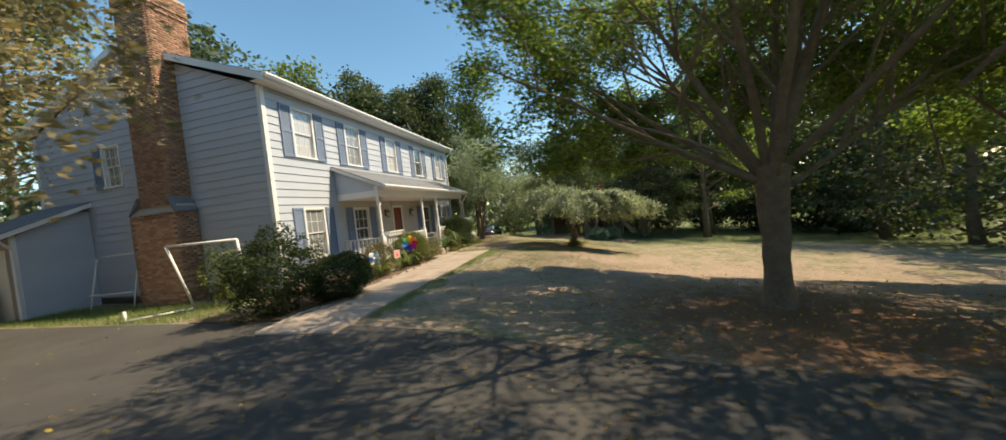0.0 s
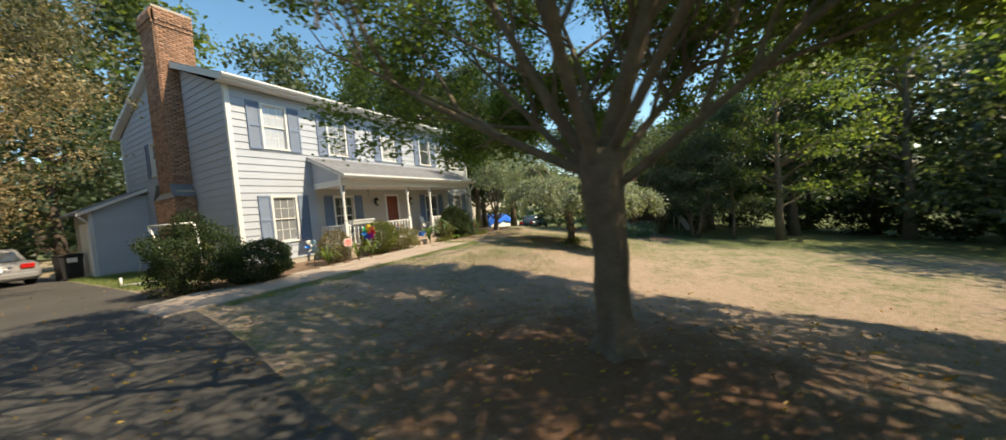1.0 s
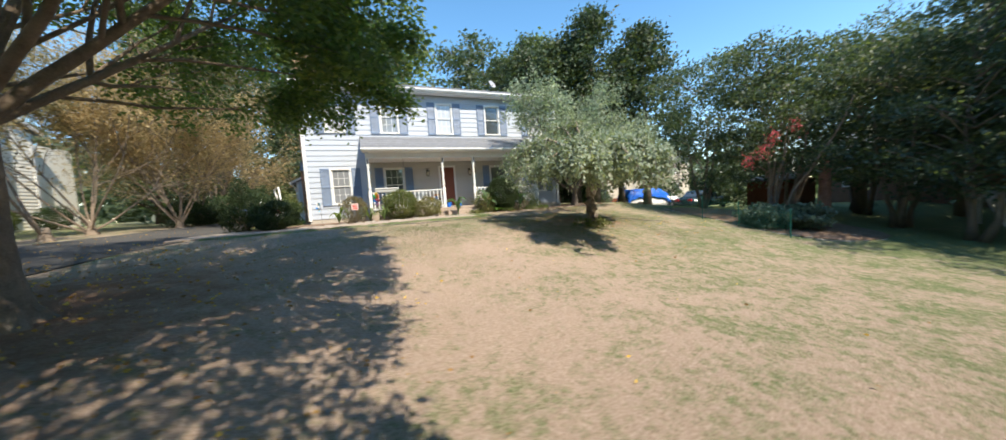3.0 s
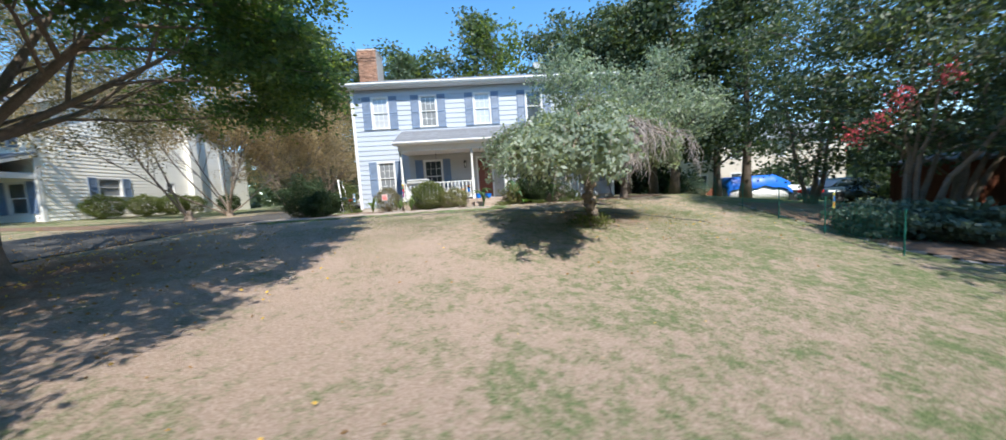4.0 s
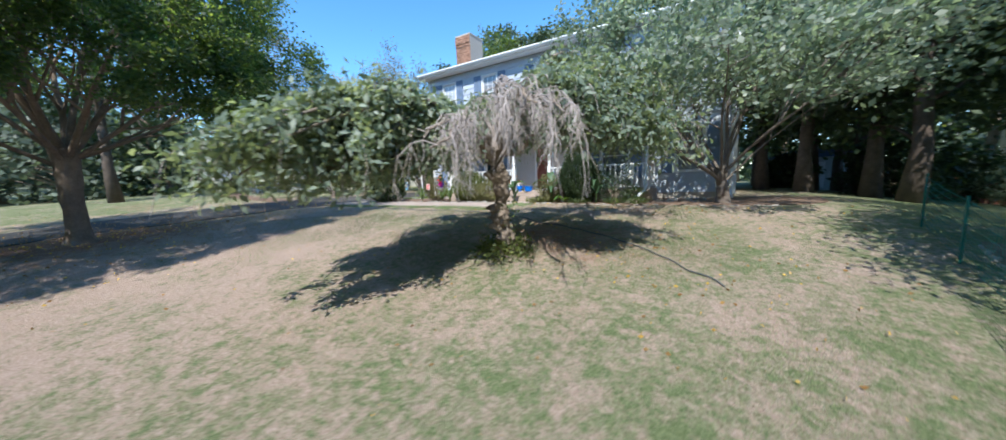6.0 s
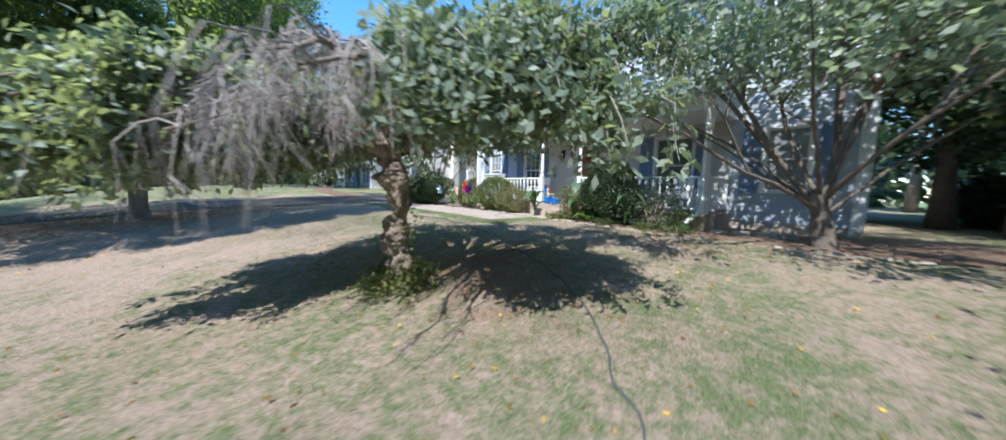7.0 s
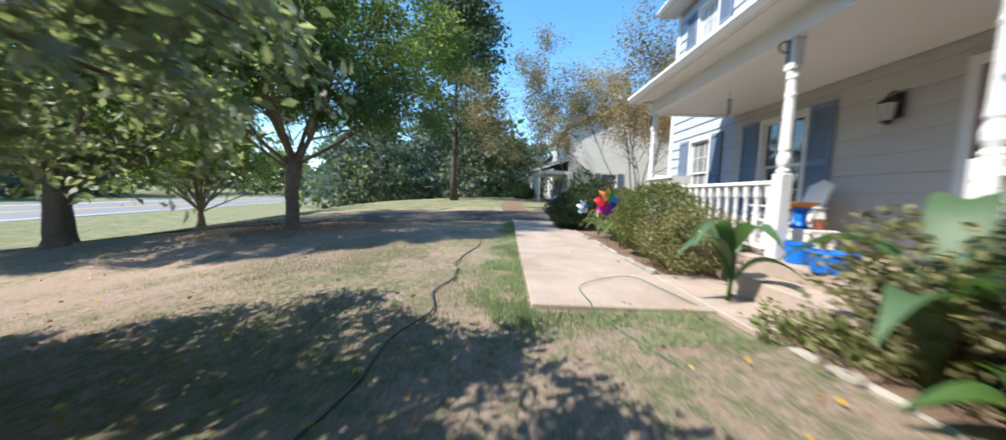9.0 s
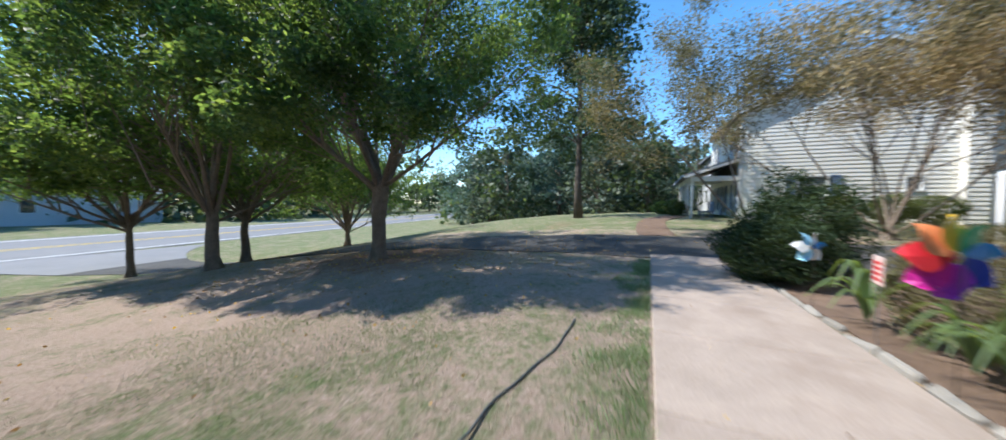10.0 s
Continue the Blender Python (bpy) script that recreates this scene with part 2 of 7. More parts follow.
def grass_mat():
    m = bpy.data.materials.new("patchy_dry_lawn")
    m.use_nodes = True
    nt = m.node_tree
    bs = nt.nodes["Principled BSDF"]
    bs.inputs["Roughness"].default_value = 0.95
    bs.inputs["Specular IOR Level"].default_value = 0.1
    tc = nt.nodes.new("ShaderNodeTexCoord")

    def nz(sc, det=6, ro=0.65):
        n = nt.nodes.new("ShaderNodeTexNoise")
        n.inputs["Scale"].default_value = sc
        n.inputs["Detail"].default_value = det
        n.inputs["Roughness"].default_value = ro
        nt.links.new(tc.outputs["Object"], n.inputs["Vector"])
        return n

    def rng(src, a, b):
        r = nt.nodes.new("ShaderNodeMapRange")
        r.inputs["From Min"].default_value, r.inputs["From Max"].default_value = a, b
        nt.links.new(src, r.inputs["Value"])
        return r.outputs[0]

    def mix(fac, a, b):
        x = nt.nodes.new("ShaderNodeMix")
        x.data_type = "RGBA"
        nt.links.new(fac, x.inputs["Factor"])
        for s, v in (("A", a), ("B", b)):
            if isinstance(v, tuple):
                x.inputs[s].default_value = (*v, 1)
            else:
                nt.links.new(v, x.inputs[s])
        return x.outputs["Result"]

    fine = nz(38, 4, 0.7).outputs["Fac"]
    # the dry stretch in the middle of the lawn and the greener one to the east
    at = nt.nodes.new("ShaderNodeAttribute")
    at.attribute_name = "dry"
    patch = nt.nodes.new("ShaderNodeMath")
    patch.operation = "ADD"
    wide = nt.nodes.new("ShaderNodeMath")
    wide.operation = "MULTIPLY"
    wide.inputs[1].default_value = 0.65
    nt.links.new(nz(0.85, 9, 0.74).outputs["Fac"], wide.inputs[0])
    nt.links.new(wide.outputs[0], patch.inputs[0])
    nt.links.new(at.outputs["Fac"], patch.inputs[1])
    p2 = nt.nodes.new("ShaderNodeMath")
    p2.operation = "MULTIPLY_ADD"
    p2.inputs[1].default_value = 0.7
    nt.links.new(nz(4.5, 8, 0.78).outputs["Fac"], p2.inputs[0])
    nt.links.new(patch.outputs[0], p2.inputs[2])
    p3 = nt.nodes.new("ShaderNodeMath")
    p3.operation = "MULTIPLY_ADD"
    p3.inputs[1].default_value = 0.6
    nt.links.new(nz(11, 6, 0.7).outputs["Fac"], p3.inputs[0])
    nt.links.new(p2.outputs[0], p3.inputs[2])
    green = mix(rng(fine, 0.3, 0.7), (0.075, 0.105, 0.042), (0.235, 0.275, 0.135))
    straw = mix(rng(fine, 0.3, 0.7), (0.27, 0.192, 0.145), (0.55, 0.43, 0.35))
    soil = mix(rng(fine, 0.3, 0.7), (0.265, 0.165, 0.118), (0.48, 0.35, 0.27))
    c = mix(rng(p3.outputs[0], 0.84, 1.05), green, straw)
    s2 = nt.nodes.new("ShaderNodeMath")
    s2.operation = "MULTIPLY_ADD"
    s2.inputs[1].default_value = 0.5
    nt.links.new(nz(1.7, 7, 0.7).outputs["Fac"], s2.inputs[0])
    nt.links.new(at.outputs["Fac"], s2.inputs[2])
    c = mix(rng(s2.outputs[0], 0.46, 0.62), c, soil)
    at2 = nt.nodes.new("ShaderNodeAttribute")
    at2.attribute_name = "bare"
    s3 = nt.nodes.new("ShaderNodeMath")
    s3.operation = "MULTIPLY_ADD"
    s3.inputs[1].default_value = 0.9
    nt.links.new(nz(2.3, 8, 0.75).outputs["Fac"], s3.inputs[0])
    nt.links.new(at2.outputs["Fac"], s3.inputs[2])
    earth = mix(rng(fine, 0.3, 0.7), (0.185, 0.100, 0.065), (0.315, 0.188, 0.128))
    c = mix(rng(s3.outputs[0], 0.70, 1.0), c, earth)
    nt.links.new(c, bs.inputs["Base Color"])
    bp = nt.nodes.new("ShaderNodeBump")
    bp.inputs["Strength"].default_value = 0.85
    bp.inputs["Distance"].default_value = 0.045
    nt.links.new(nz(55, 5, 0.75).outputs["Fac"], bp.inputs["Height"])
    nt.links.new(bp.outputs[0], bs.inputs["Normal"])
    return m


M_LAWN = grass_mat()
M_BLADE = leaf_mat("grass_blades", (0.16, 0.205, 0.095), (0.31, 0.345, 0.19), 0.3, 0.15, (1.4, 1.5, 1.1))
M_GREENBLADE = leaf_mat("long_grass_blades", (0.20, 0.265, 0.13), (0.34, 0.41, 0.23), 0.3, 0.2, (1.5, 1.6, 1.0))
M_STRAW = leaf_mat("dry_grass_blades", (0.34, 0.275, 0.21), (0.48, 0.41, 0.33), 0.15, 0.1, (1.2, 1.2, 1.1))


# ---- building helpers ----
def link(name, data, parent=None, label=""):
    ob = new(name, data)
    if parent is not None:
        ob.parent = parent
    return tagged(ob, label)


def part(name, bm, material, parent=None, label="", smooth=False):
    """One mesh object out of a bmesh, under a thing or a part."""
    me = bpy.data.meshes.new(name)
    bm.to_mesh(me)
    bm.free()
    me.materials.append(material)
    if smooth:
        me.polygons.foreach_set("use_smooth", [True] * len(me.polygons))
    return link(name, me, parent, label)


def thing(name, at, label, category, group="", kind="", rz=0.0):
    """An Empty at the foot of a thing, to carry its parts."""
    ob = new(name)
    ob.empty_display_size = 0.2
    ob.matrix_basis = pose(*at, 0, 0, rz)
    return tagged(ob, label, category, group, kind)


def box(bm, x0, y0, z0, x1, y1, z1, m=None, bevel=0.0):
    r = bmesh.ops.create_cube(bm, size=1.0, matrix=Matrix.LocRotScale(((x0 + x1) / 2, (y0 + y1) / 2, (z0 + z1) / 2), None, (abs(x1 - x0), abs(y1 - y0), abs(z1 - z0))))
    vs = r["verts"]
    if bevel:
        es = list({e for v in vs for e in v.link_edges})
        r = bmesh.ops.bevel(bm, geom=es, offset=bevel, segments=1, affect="EDGES")
        vs = list({v for f in r["faces"] for v in f.verts} | {v for v in vs if v.is_valid})
    if m is not None:
        bmesh.ops.transform(bm, matrix=m, verts=[v for v in vs if v.is_valid])
    return bm


def boxes(*items, bevel=0.0):
    bm = bmesh.new()
    for it in items:
        box(bm, *it, bevel=bevel)
    return bm


def prism(bm, outline, axis, a, b):
    """A flat outline pushed from a to b along an axis: 'x' takes (y, z), 'y' takes (x, z), 'z' takes (x, y)."""
    put = {"x": lambda p, d: (d, p[0], p[1]), "y": lambda p, d: (p[0], d, p[1]), "z": lambda p, d: (p[0], p[1], d)}[axis]
    lo = [bm.verts.new(put(p, a)) for p in outline]
    hi = [bm.verts.new(put(p, b)) for p in outline]
    n = len(outline)
    bm.faces.new(lo[::-1])
    bm.faces.new(hi)
    for i in range(n):
        bm.faces.new((lo[i], lo[(i + 1) % n], hi[(i + 1) % n], hi[i]))
    bmesh.ops.recalc_face_normals(bm, faces=bm.faces)
    return bm


def tube(bm, pts, radii, sides=8, cap=True):
    """A tapering tube along a line of points."""
    rings, pts = [], [Vector(p) for p in pts]
    side = None
    for i, p in enumerate(pts):
        d = (pts[min(i + 1, len(pts) - 1)] - pts[max(i - 1, 0)])
        d = d.normalized() if d.length > 1e-9 else Vector((0, 0, 1))
        if side is None:
            side = d.orthogonal().normalized()
        side = (side - d * side.dot(d))
        side = side.normalized() if side.length > 1e-6 else d.orthogonal().normalized()
        up = d.cross(side)
        r = radii[i] if isinstance(radii, (list, tuple)) else radii
        rings.append([bm.verts.new(p + (side * math.cos(a) + up * math.sin(a)) * r) for a in (2 * math.pi * k / sides for k in range(sides))])
    for a, b in zip(rings, rings[1:]):
        for k in range(sides):
            bm.faces.new((a[k], a[(k + 1) % sides], b[(k + 1) % sides], b[k]))
    if cap:
        bm.faces.new(rings[0][::-1])
        bm.faces.new(rings[-1])
    return bm


def lathe(bm, profile, sides=14, at=(0, 0, 0)):
    """Turns a profile of (radius, height) round the upright axis."""
    rings = [[bm.verts.new((at[0] + r * math.cos(2 * math.pi * k / sides), at[1] + r * math.sin(2 * math.pi * k / sides), at[2] + z)) for k in range(sides)] for r, z in profile]
    for a, b in zip(rings, rings[1:]):
        for k in range(sides):
            bm.faces.new((a[k], a[(k + 1) % sides], b[(k + 1) % sides], b[k]))
    bm.faces.new(rings[0][::-1])
    bm.faces.new(rings[-1])
    return bm


def mesh_np(name, verts, faces, material, parent=None, label="", smooth=False):
    """A mesh out of arrays: verts (n, 3), faces (m, 3 or 4)."""
    verts, faces = np.asarray(verts, np.float32), np.asarray(faces, np.int32)
    me = bpy.data.meshes.new(name)
    k = faces.shape[1]
    me.vertices.add(len(verts))
    me.vertices.foreach_set("co", verts.ravel())
    me.loops.add(faces.size)
    me.loops.foreach_set("vertex_index", faces.ravel())
    me.polygons.add(len(faces))
    me.polygons.foreach_set("loop_start", np.arange(0, faces.size, k, dtype=np.int32))
    me.update(calc_edges=True)
    if smooth:
        me.polygons.foreach_set("use_smooth", [True] * len(me.polygons))
    me.materials.append(material)
    return link(name, me, parent, label)


def leaves_np(rng, pts, size, spread, droop=0.0, slim=0.5, flat=0.0, face=None):
    """Verts and faces of one folded leaf at each point, strewn by spread. droop: how far they hang; flat: how far they lie level; face: a way that their upper sides look."""
    n = len(pts)
    c = pts + rng.normal(0, 1, (n, 3)) * spread
    d = rng.normal(0, 1, (n, 3))
    d[:, 2] = d[:, 2] * (1 - flat) - droop
    d /= np.linalg.norm(d, axis=1)[:, None] + 1e-9
    o = rng.normal(0, 1, (n, 3))
    o[:, 2] *= (1 - flat * 0.8)
    if face is not None:
        o = o * 0.55 + face
    s = np.cross(d, o)
    s /= np.linalg.norm(s, axis=1)[:, None] + 1e-9
    u = np.cross(s, d)
    ln = (size * rng.uniform(0.6, 1.35, n))[:, None]
    v = np.stack([c, c + d * ln * 0.5 + s * ln * slim * 0.5 + u * ln * 0.08, c + d * ln, c + d * ln * 0.5 - s * ln * slim * 0.5 + u * ln * 0.08], 1).reshape(-1, 3)
    f = np.arange(4 * n).reshape(n, 4)
    return v, f


# ---- the lie of the land ----
def smooth(a, b, t):
    t = min(1.0, max(0.0, (t - a) / (b - a)))
    return t * t * (3 - 2 * t)


EAST_Y, EAST_Z = (-30, -25, -20, -17, -14, -12, -10, -8, -6, -4, 0), (-2.4, -2.1, -1.65, -1.45, -1.22, -1.0, -0.70, -0.36, -0.17, -0.10, -0.12)
WEST_Y, WEST_Z = (-30, -24.7, -18.4, -15, -12, -9, -7, -4, 0), (-2.3, -2.05, -1.07, -0.72, -0.47, -0.35, -0.2, -0.12, -0.12)


def gz(x, y):
    """Height of the ground: level round the house, falling over a brow to the road and the east, rising to the west."""
    k = smooth(-1.5, 4.5, x)
    p = sum(np.interp(y + o, EAST_Y, EAST_Z) for o in (-0.8, 0, 0.8)) / 3
    q = sum(np.interp(y + o, WEST_Y, WEST_Z) for o in (-0.8, 0, 0.8)) / 3
    z = p * k + q * (1 - k)
    z -= (0.05 * min(max(0.0, x - 6), 9) + 0.03 * min(max(0.0, x - 15), 14)) * smooth(-2.0, -7.0, y)
    z -= 0.125 * min(max(0.0, x - 16), 10) * smooth(-8.0, -2.0, y)
    w = max(0.0, -3.0 - x)
    z += 0.047 * min(w, 15) * smooth(0, 3, w) * smooth(-30, -14, y)
    return float(z)

# ---- ground, driveway, walk, road ----
def axis_steps(lo, hi, fine_lo, fine_hi, fine, growth=1.35):
    v = list(np.arange(fine_lo, fine_hi + fine / 2, fine))
    s, a = fine, fine_hi
    while a < hi:
        s *= growth
        a += s
        v.append(min(a, hi))
    s, a = fine, fine_lo
    while a > lo:
        s *= growth
        a -= s
        v.insert(0, max(a, lo))
    return v


def road_y(x):
    """Middle line of the road."""
    return -40.5 + 0.22 * max(-150.0, min(5.0, x)) - 0.4 * max(0.0, min(120.0, x - 5.0))


def land(x, y):
    """gz with the banked road cut into it and the verge beyond."""
    s = y - road_y(x)
    road = -1.85 - 0.09 * max(-3.9, min(3.9, s))
    if s < 4.2:
        return road + max(0.0, -4.2 - s) * 0.012
    k = smooth(4.2, 13, s)
    return road * (1 - k) + gz(x, y) * k


def ground_sheet():
    xs = axis_steps(-600, 600, -26, 30, 0.5)
    ys = axis_steps(-600, 600, -46, 14, 0.5)
    nx, ny = len(xs), len(ys)
    co = np.zeros((ny, nx, 3), np.float32)
    dry = np.zeros((ny, nx), np.float32)
    bare = np.zeros((ny, nx), np.float32)
    for j, y in enumerate(ys):
        for i, x in enumerate(xs):
            bumpy = 0.03 * noise.noise((x * 0.7, y * 0.7, 0.3)) if abs(x) < 40 and abs(y) < 50 else 0.0
            co[j, i] = x, y, land(x, y) + bumpy
            d = 0.09 * math.exp(-(((x - 2.5) / 4.5) ** 2 + ((y + 11) / 9) ** 2)) + 0.02 * math.exp(-(((x - 11) / 4) ** 2 + ((y + 4.6) / 1.6) ** 2))
            d += 0.02 * math.exp(-(((x + 1.2) / 3.2) ** 2 + ((y + 11.5) / 4.0) ** 2)) - 0.05 * math.exp(-(((x - 6) / 5) ** 2 + ((y + 6.6) / 1.8) ** 2))
            d -= 0.05 * math.exp(-(((x - 14) / 6) ** 2 + ((y + 13) / 7) ** 2))
            bare[j, i] = 0.62 * math.exp(-(((x + 2.0) / 3.2) ** 2 + ((y + 12.0) / 4.0) ** 2)) + 0.5 * math.exp(-(((x - 10.0) / 2.2) ** 2 + ((y + 6.8) / 1.9) ** 2)) + 0.3 * math.exp(-(((x - 10.5) / 3) ** 2 + ((y + 3.6) / 0.9) ** 2)) + 0.35 * math.exp(-(((x + 12) / 4) ** 2 + ((y + 9) / 1.5) ** 2))
            dry[j, i] = d - (0.10 if x < -9 or y < -24 else 0.0) - 0.2 * smooth(13, 19, x)
    idx = np.arange(nx * ny).reshape(ny, nx)
    f = np.stack([idx[:-1, :-1], idx[:-1, 1:], idx[1:, 1:], idx[1:, :-1]], -1).reshape(-1, 4)
    ob = mesh_np("ground", co.reshape(-1, 3), f, M_LAWN, smooth=True)
    at = ob.data.attributes.new("dry", "FLOAT", "POINT")
    at.data.foreach_set("value", dry.ravel())
    at = ob.data.attributes.new("bare", "FLOAT", "POINT")
    at.data.foreach_set("value", bare.ravel())
    return tagged(ob, "patchy lawn of dry straw and green grass", "lawn", kind="structure")


ground_sheet()


def ribbon(name, left, right, material, lift, thick, label, category, steps=6):
    """A slab between two edge lines of equal count, laid on the ground."""
    bm = bmesh.new()
    lr = []
    for (ax, ay), (bx, by) in zip(left, right):
        row = []
        for k in range(steps + 1):
            t = k / steps
            x, y = ax + (bx - ax) * t, ay + (by - ay) * t
            row.append((x, y, land(x, y) + lift))
        lr.append(row)
    top = [[bm.verts.new(p) for p in r] for r in lr]
    low = [[bm.verts.new((p[0], p[1], p[2] - thick)) for p in r] for r in lr]
    n, k = len(lr), steps + 1
    for i in range(n - 1):
        for j in range(k - 1):
            bm.faces.new((top[i][j], top[i][j + 1], top[i + 1][j + 1], top[i + 1][j]))
        bm.faces.new((low[i][0], top[i][0], top[i + 1][0], low[i + 1][0]))
        bm.faces.new((top[i][-1], low[i][-1], low[i + 1][-1], top[i + 1][-1]))
    for i in (0, n - 1):
        for j in range(k - 1):
            bm.faces.new((low[i][j], low[i][j + 1], top[i][j + 1], top[i][j]))
    bmesh.ops.recalc_face_normals(bm, faces=bm.faces)
    ob = part(name, bm, material, smooth=False)
    return tagged(ob, label, category, kind="structure")


def dense(pts, step=0.6):
    """A smooth line through the points, cut into short steps."""
    out = []
    p = [Vector((*q, 0)) for q in pts]
    for i in range(len(p) - 1):
        a, b, c, d = p[max(i - 1, 0)], p[i], p[i + 1], p[min(i + 2, len(p) - 1)]
        m = max(1, int((c - b).length / step))
        for k in range(m):
            t = k / m
            q = 0.5 * (2 * b + (c - a) * t + (2 * a - 5 * b + 4 * c - d) * t * t + (3 * b - a - 3 * c + d) * t ** 3)
            out.append((q.x, q.y))
    out.append((p[-1].x, p[-1].y))
    return out


def edges(mid, width):
    l, r = [], []
    for i, (x, y) in enumerate(mid):
        a, b = mid[max(i - 1, 0)], mid[min(i + 1, len(mid) - 1)]
        d = Vector((b[0] - a[0], b[1] - a[1])).normalized()
        w = width(i / (len(mid) - 1)) if callable(width) else width
        l.append((x - d.y * w / 2, y + d.x * w / 2))
        r.append((x + d.y * w / 2, y - d.x * w / 2))
    return l, r


dl = dense([(-2.4, 20), (-2.4, 6), (-2.45, 0), (-2.7, -4), (-3.1, -7), (-3.7, -10.5), (-3.6, -13), (-2.6, -17), (-1.3, -22), (0.4, -28), (2.5, -33), (5, -36.4)], 0.5)
dr = [(-6.9, 20), (-6.9, 6), (-6.8, 0), (-7.0, -4), (-7.1, -8), (-6.7, -11.5), (-6.2, -14), (-5.0, -18), (-3.9, -23), (-3.5, -28), (-5.0, -33), (-8, -37.4)]
dr = [dense(dr, 0.02)[int(round(k * (len(dense(dr, 0.02)) - 1) / (len(dl) - 1)))] for k in range(len(dl))]
ribbon("driveway", dl, dr, M_ASPHALT, 0.025, 0.15, "dark asphalt driveway dappled with leaf litter", "driveway", 10)
mouth = [i for i, p in enumerate(dl) if p[1] < -29.5]
ribbon("driveway_apron", [dl[i] for i in mouth], [dr[i] for i in mouth], M_ROAD, 0.031, 0.15, "pale grey driveway mouth at the road", "driveway", 10)
NB_DRIVE = dense([(-7.2, -4.2), (-10, -4.4), (-14, -4.2), (-17, -3.0)])
nl, nr = edges(NB_DRIVE, 1.3)
ribbon("side_path", nl, nr, M_MULCH, 0.02, 0.1, "narrow brown path to the next house", "path", 4)
ROAD = [(x, road_y(x)) for x in np.arange(-220, 140, 4.0)]
rl, rr = edges(ROAD, 7.4)
ribbon("road", rl, rr, M_ROAD, 0.03, 0.2, "sunlit pale grey two-lane road", "road", 6)
M_LINE_Y = mat("yellow_road_paint", (0.55, 0.40, 0.10), 0.8, spread=0.1, bump=0.1)
M_LINE_W = mat("white_road_paint", (0.7, 0.7, 0.68), 0.8, spread=0.1, bump=0.1)
for off, m_ in ((-0.18, M_LINE_Y), (0.18, M_LINE_Y), (3.3, M_LINE_W), (-3.3, M_LINE_W)):
    ll, lr_ = edges([(x, y + off) for x, y in ROAD], 0.13)
    ribbon("road_marking", ll, lr_, m_, 0.036, 0.01, "painted line along the road", "road marking", 1)

# the garden walk: cast slabs with open joints, from the driveway to the steps
WALK_N, WALK_S = -2.75, -4.45
bm = bmesh.new()
box(bm, -3.2, WALK_S + 0.02, -0.25, 6.6, WALK_N - 0.02, -0.125)
walkway = tagged(part("walkway", bm, M_MORTAR), "pale weathered concrete garden walk along the bed", "walkway", kind="structure")
xs_ = [-3.2, -1.75, -0.3, 1.15, 2.55, 3.95, 5.3, 6.65]
for a, b in zip(xs_, xs_[1:]):
    bm = bmesh.new()
    box(bm, a + 0.006, WALK_S, -0.2, b - 0.006, WALK_N, -0.075, bevel=0.012)
    part("slab", bm, M_CONC, walkway)
bm = bmesh.new()
box(bm, 5.3 + 0.006, WALK_N + 0.012, -0.2, 7.1, -1.95, -0.07, bevel=0.012)
part("slab", bm, M_CONC, walkway)

# planting bed in front of the porch, edged with pale stones
bm = bmesh.new()
prism(bm, [(-2.4, 0.1), (-2.4, -2.55), (0, -2.62), (5.25, -2.62), (5.25, 0.1)], "z", -0.3, -0.085)
tagged(part("planting_bed", bm, M_MULCH), "bare brown mulch bed in front of the porch", "flower bed", kind="structure")
BED_E = dense([(6.9, -2.2), (6.98, -2.6), (8.2, -2.59), (9.0, -2.7), (10.1, -2.84), (11.2, -2.84), (12.2, -2.8), (13.6, -2.75), (15.2, -1.9), (15.6, 0.5)], 0.5)
bm = bmesh.new()
prism(bm, BED_E + [(13.0, 0.6), (8.2, 0.2)], "z", -0.4, -0.09)
tagged(part("planting_bed", bm, M_MULCH), "shaded brown mulch bed under the shrubs", "flower bed", kind="structure")


def stone_edge(pts, name, label, size=0.22, lift=-0.035, tall=1.0):
    rng = np.random.default_rng(5)
    host = thing(name, (0, 0, 0), label, "garden edging", kind="structure")
    d = dense(pts, size)
    shapes = []
    for k in range(6):
        bm = bmesh.new()
        s = rng.uniform(0.8, 1.15, 3)
        bmesh.ops.create_cube(bm, size=1.0, matrix=Matrix.Diagonal((size * 0.92 * s[0], 0.07 * s[1], 0.075 * tall * s[2], 1)))
        bmesh.ops.bevel(bm, geom=list(bm.edges), offset=0.02, segments=1, affect="EDGES")
        for v in bm.verts:
            v.co += Vector(rng.normal(0, 0.006, 3))
        me = bpy.data.meshes.new("edging_stone")
        bm.to_mesh(me)
        bm.free()
        me.materials.append(M_KERB)
        shapes.append(me)
    for i in range(len(d) - 1):
        (ax, ay), (bx, by) = d[i], d[i + 1]
        o = link("edging_stone", shapes[int(rng.integers(6))], host)
        o.matrix_basis = pose((ax + bx) / 2, (ay + by) / 2, gz(ax, ay) + lift + rng.normal(0, 0.008), 0, rng.normal(0, 3), math.degrees(math.atan2(by - ay, bx - ax)) + rng.normal(0, 3))
    return host


stone_edge([(-3.0, -2.66), (0, -2.68), (5.2, -2.68)], "walk_edging", "row of pale stones edging the planting bed", 0.42, 0.0, 1.5)
stone_edge(BED_E[1:-6], "bed_edging", "row of pale stones edging the shaded bed", 0.19, -0.03, 1.25)
stone_edge([(11.15, -1.75), (11.9, -1.6), (12.6, -1.45)], "bed_edging", "row of tan stones along the porch's end", 0.3, 0.02, 2.2)

# ---- the house ----
W, D, EAVE, RIDGE = 13.4, 10.4, 6.1, 8.25
COURSE = 0.245


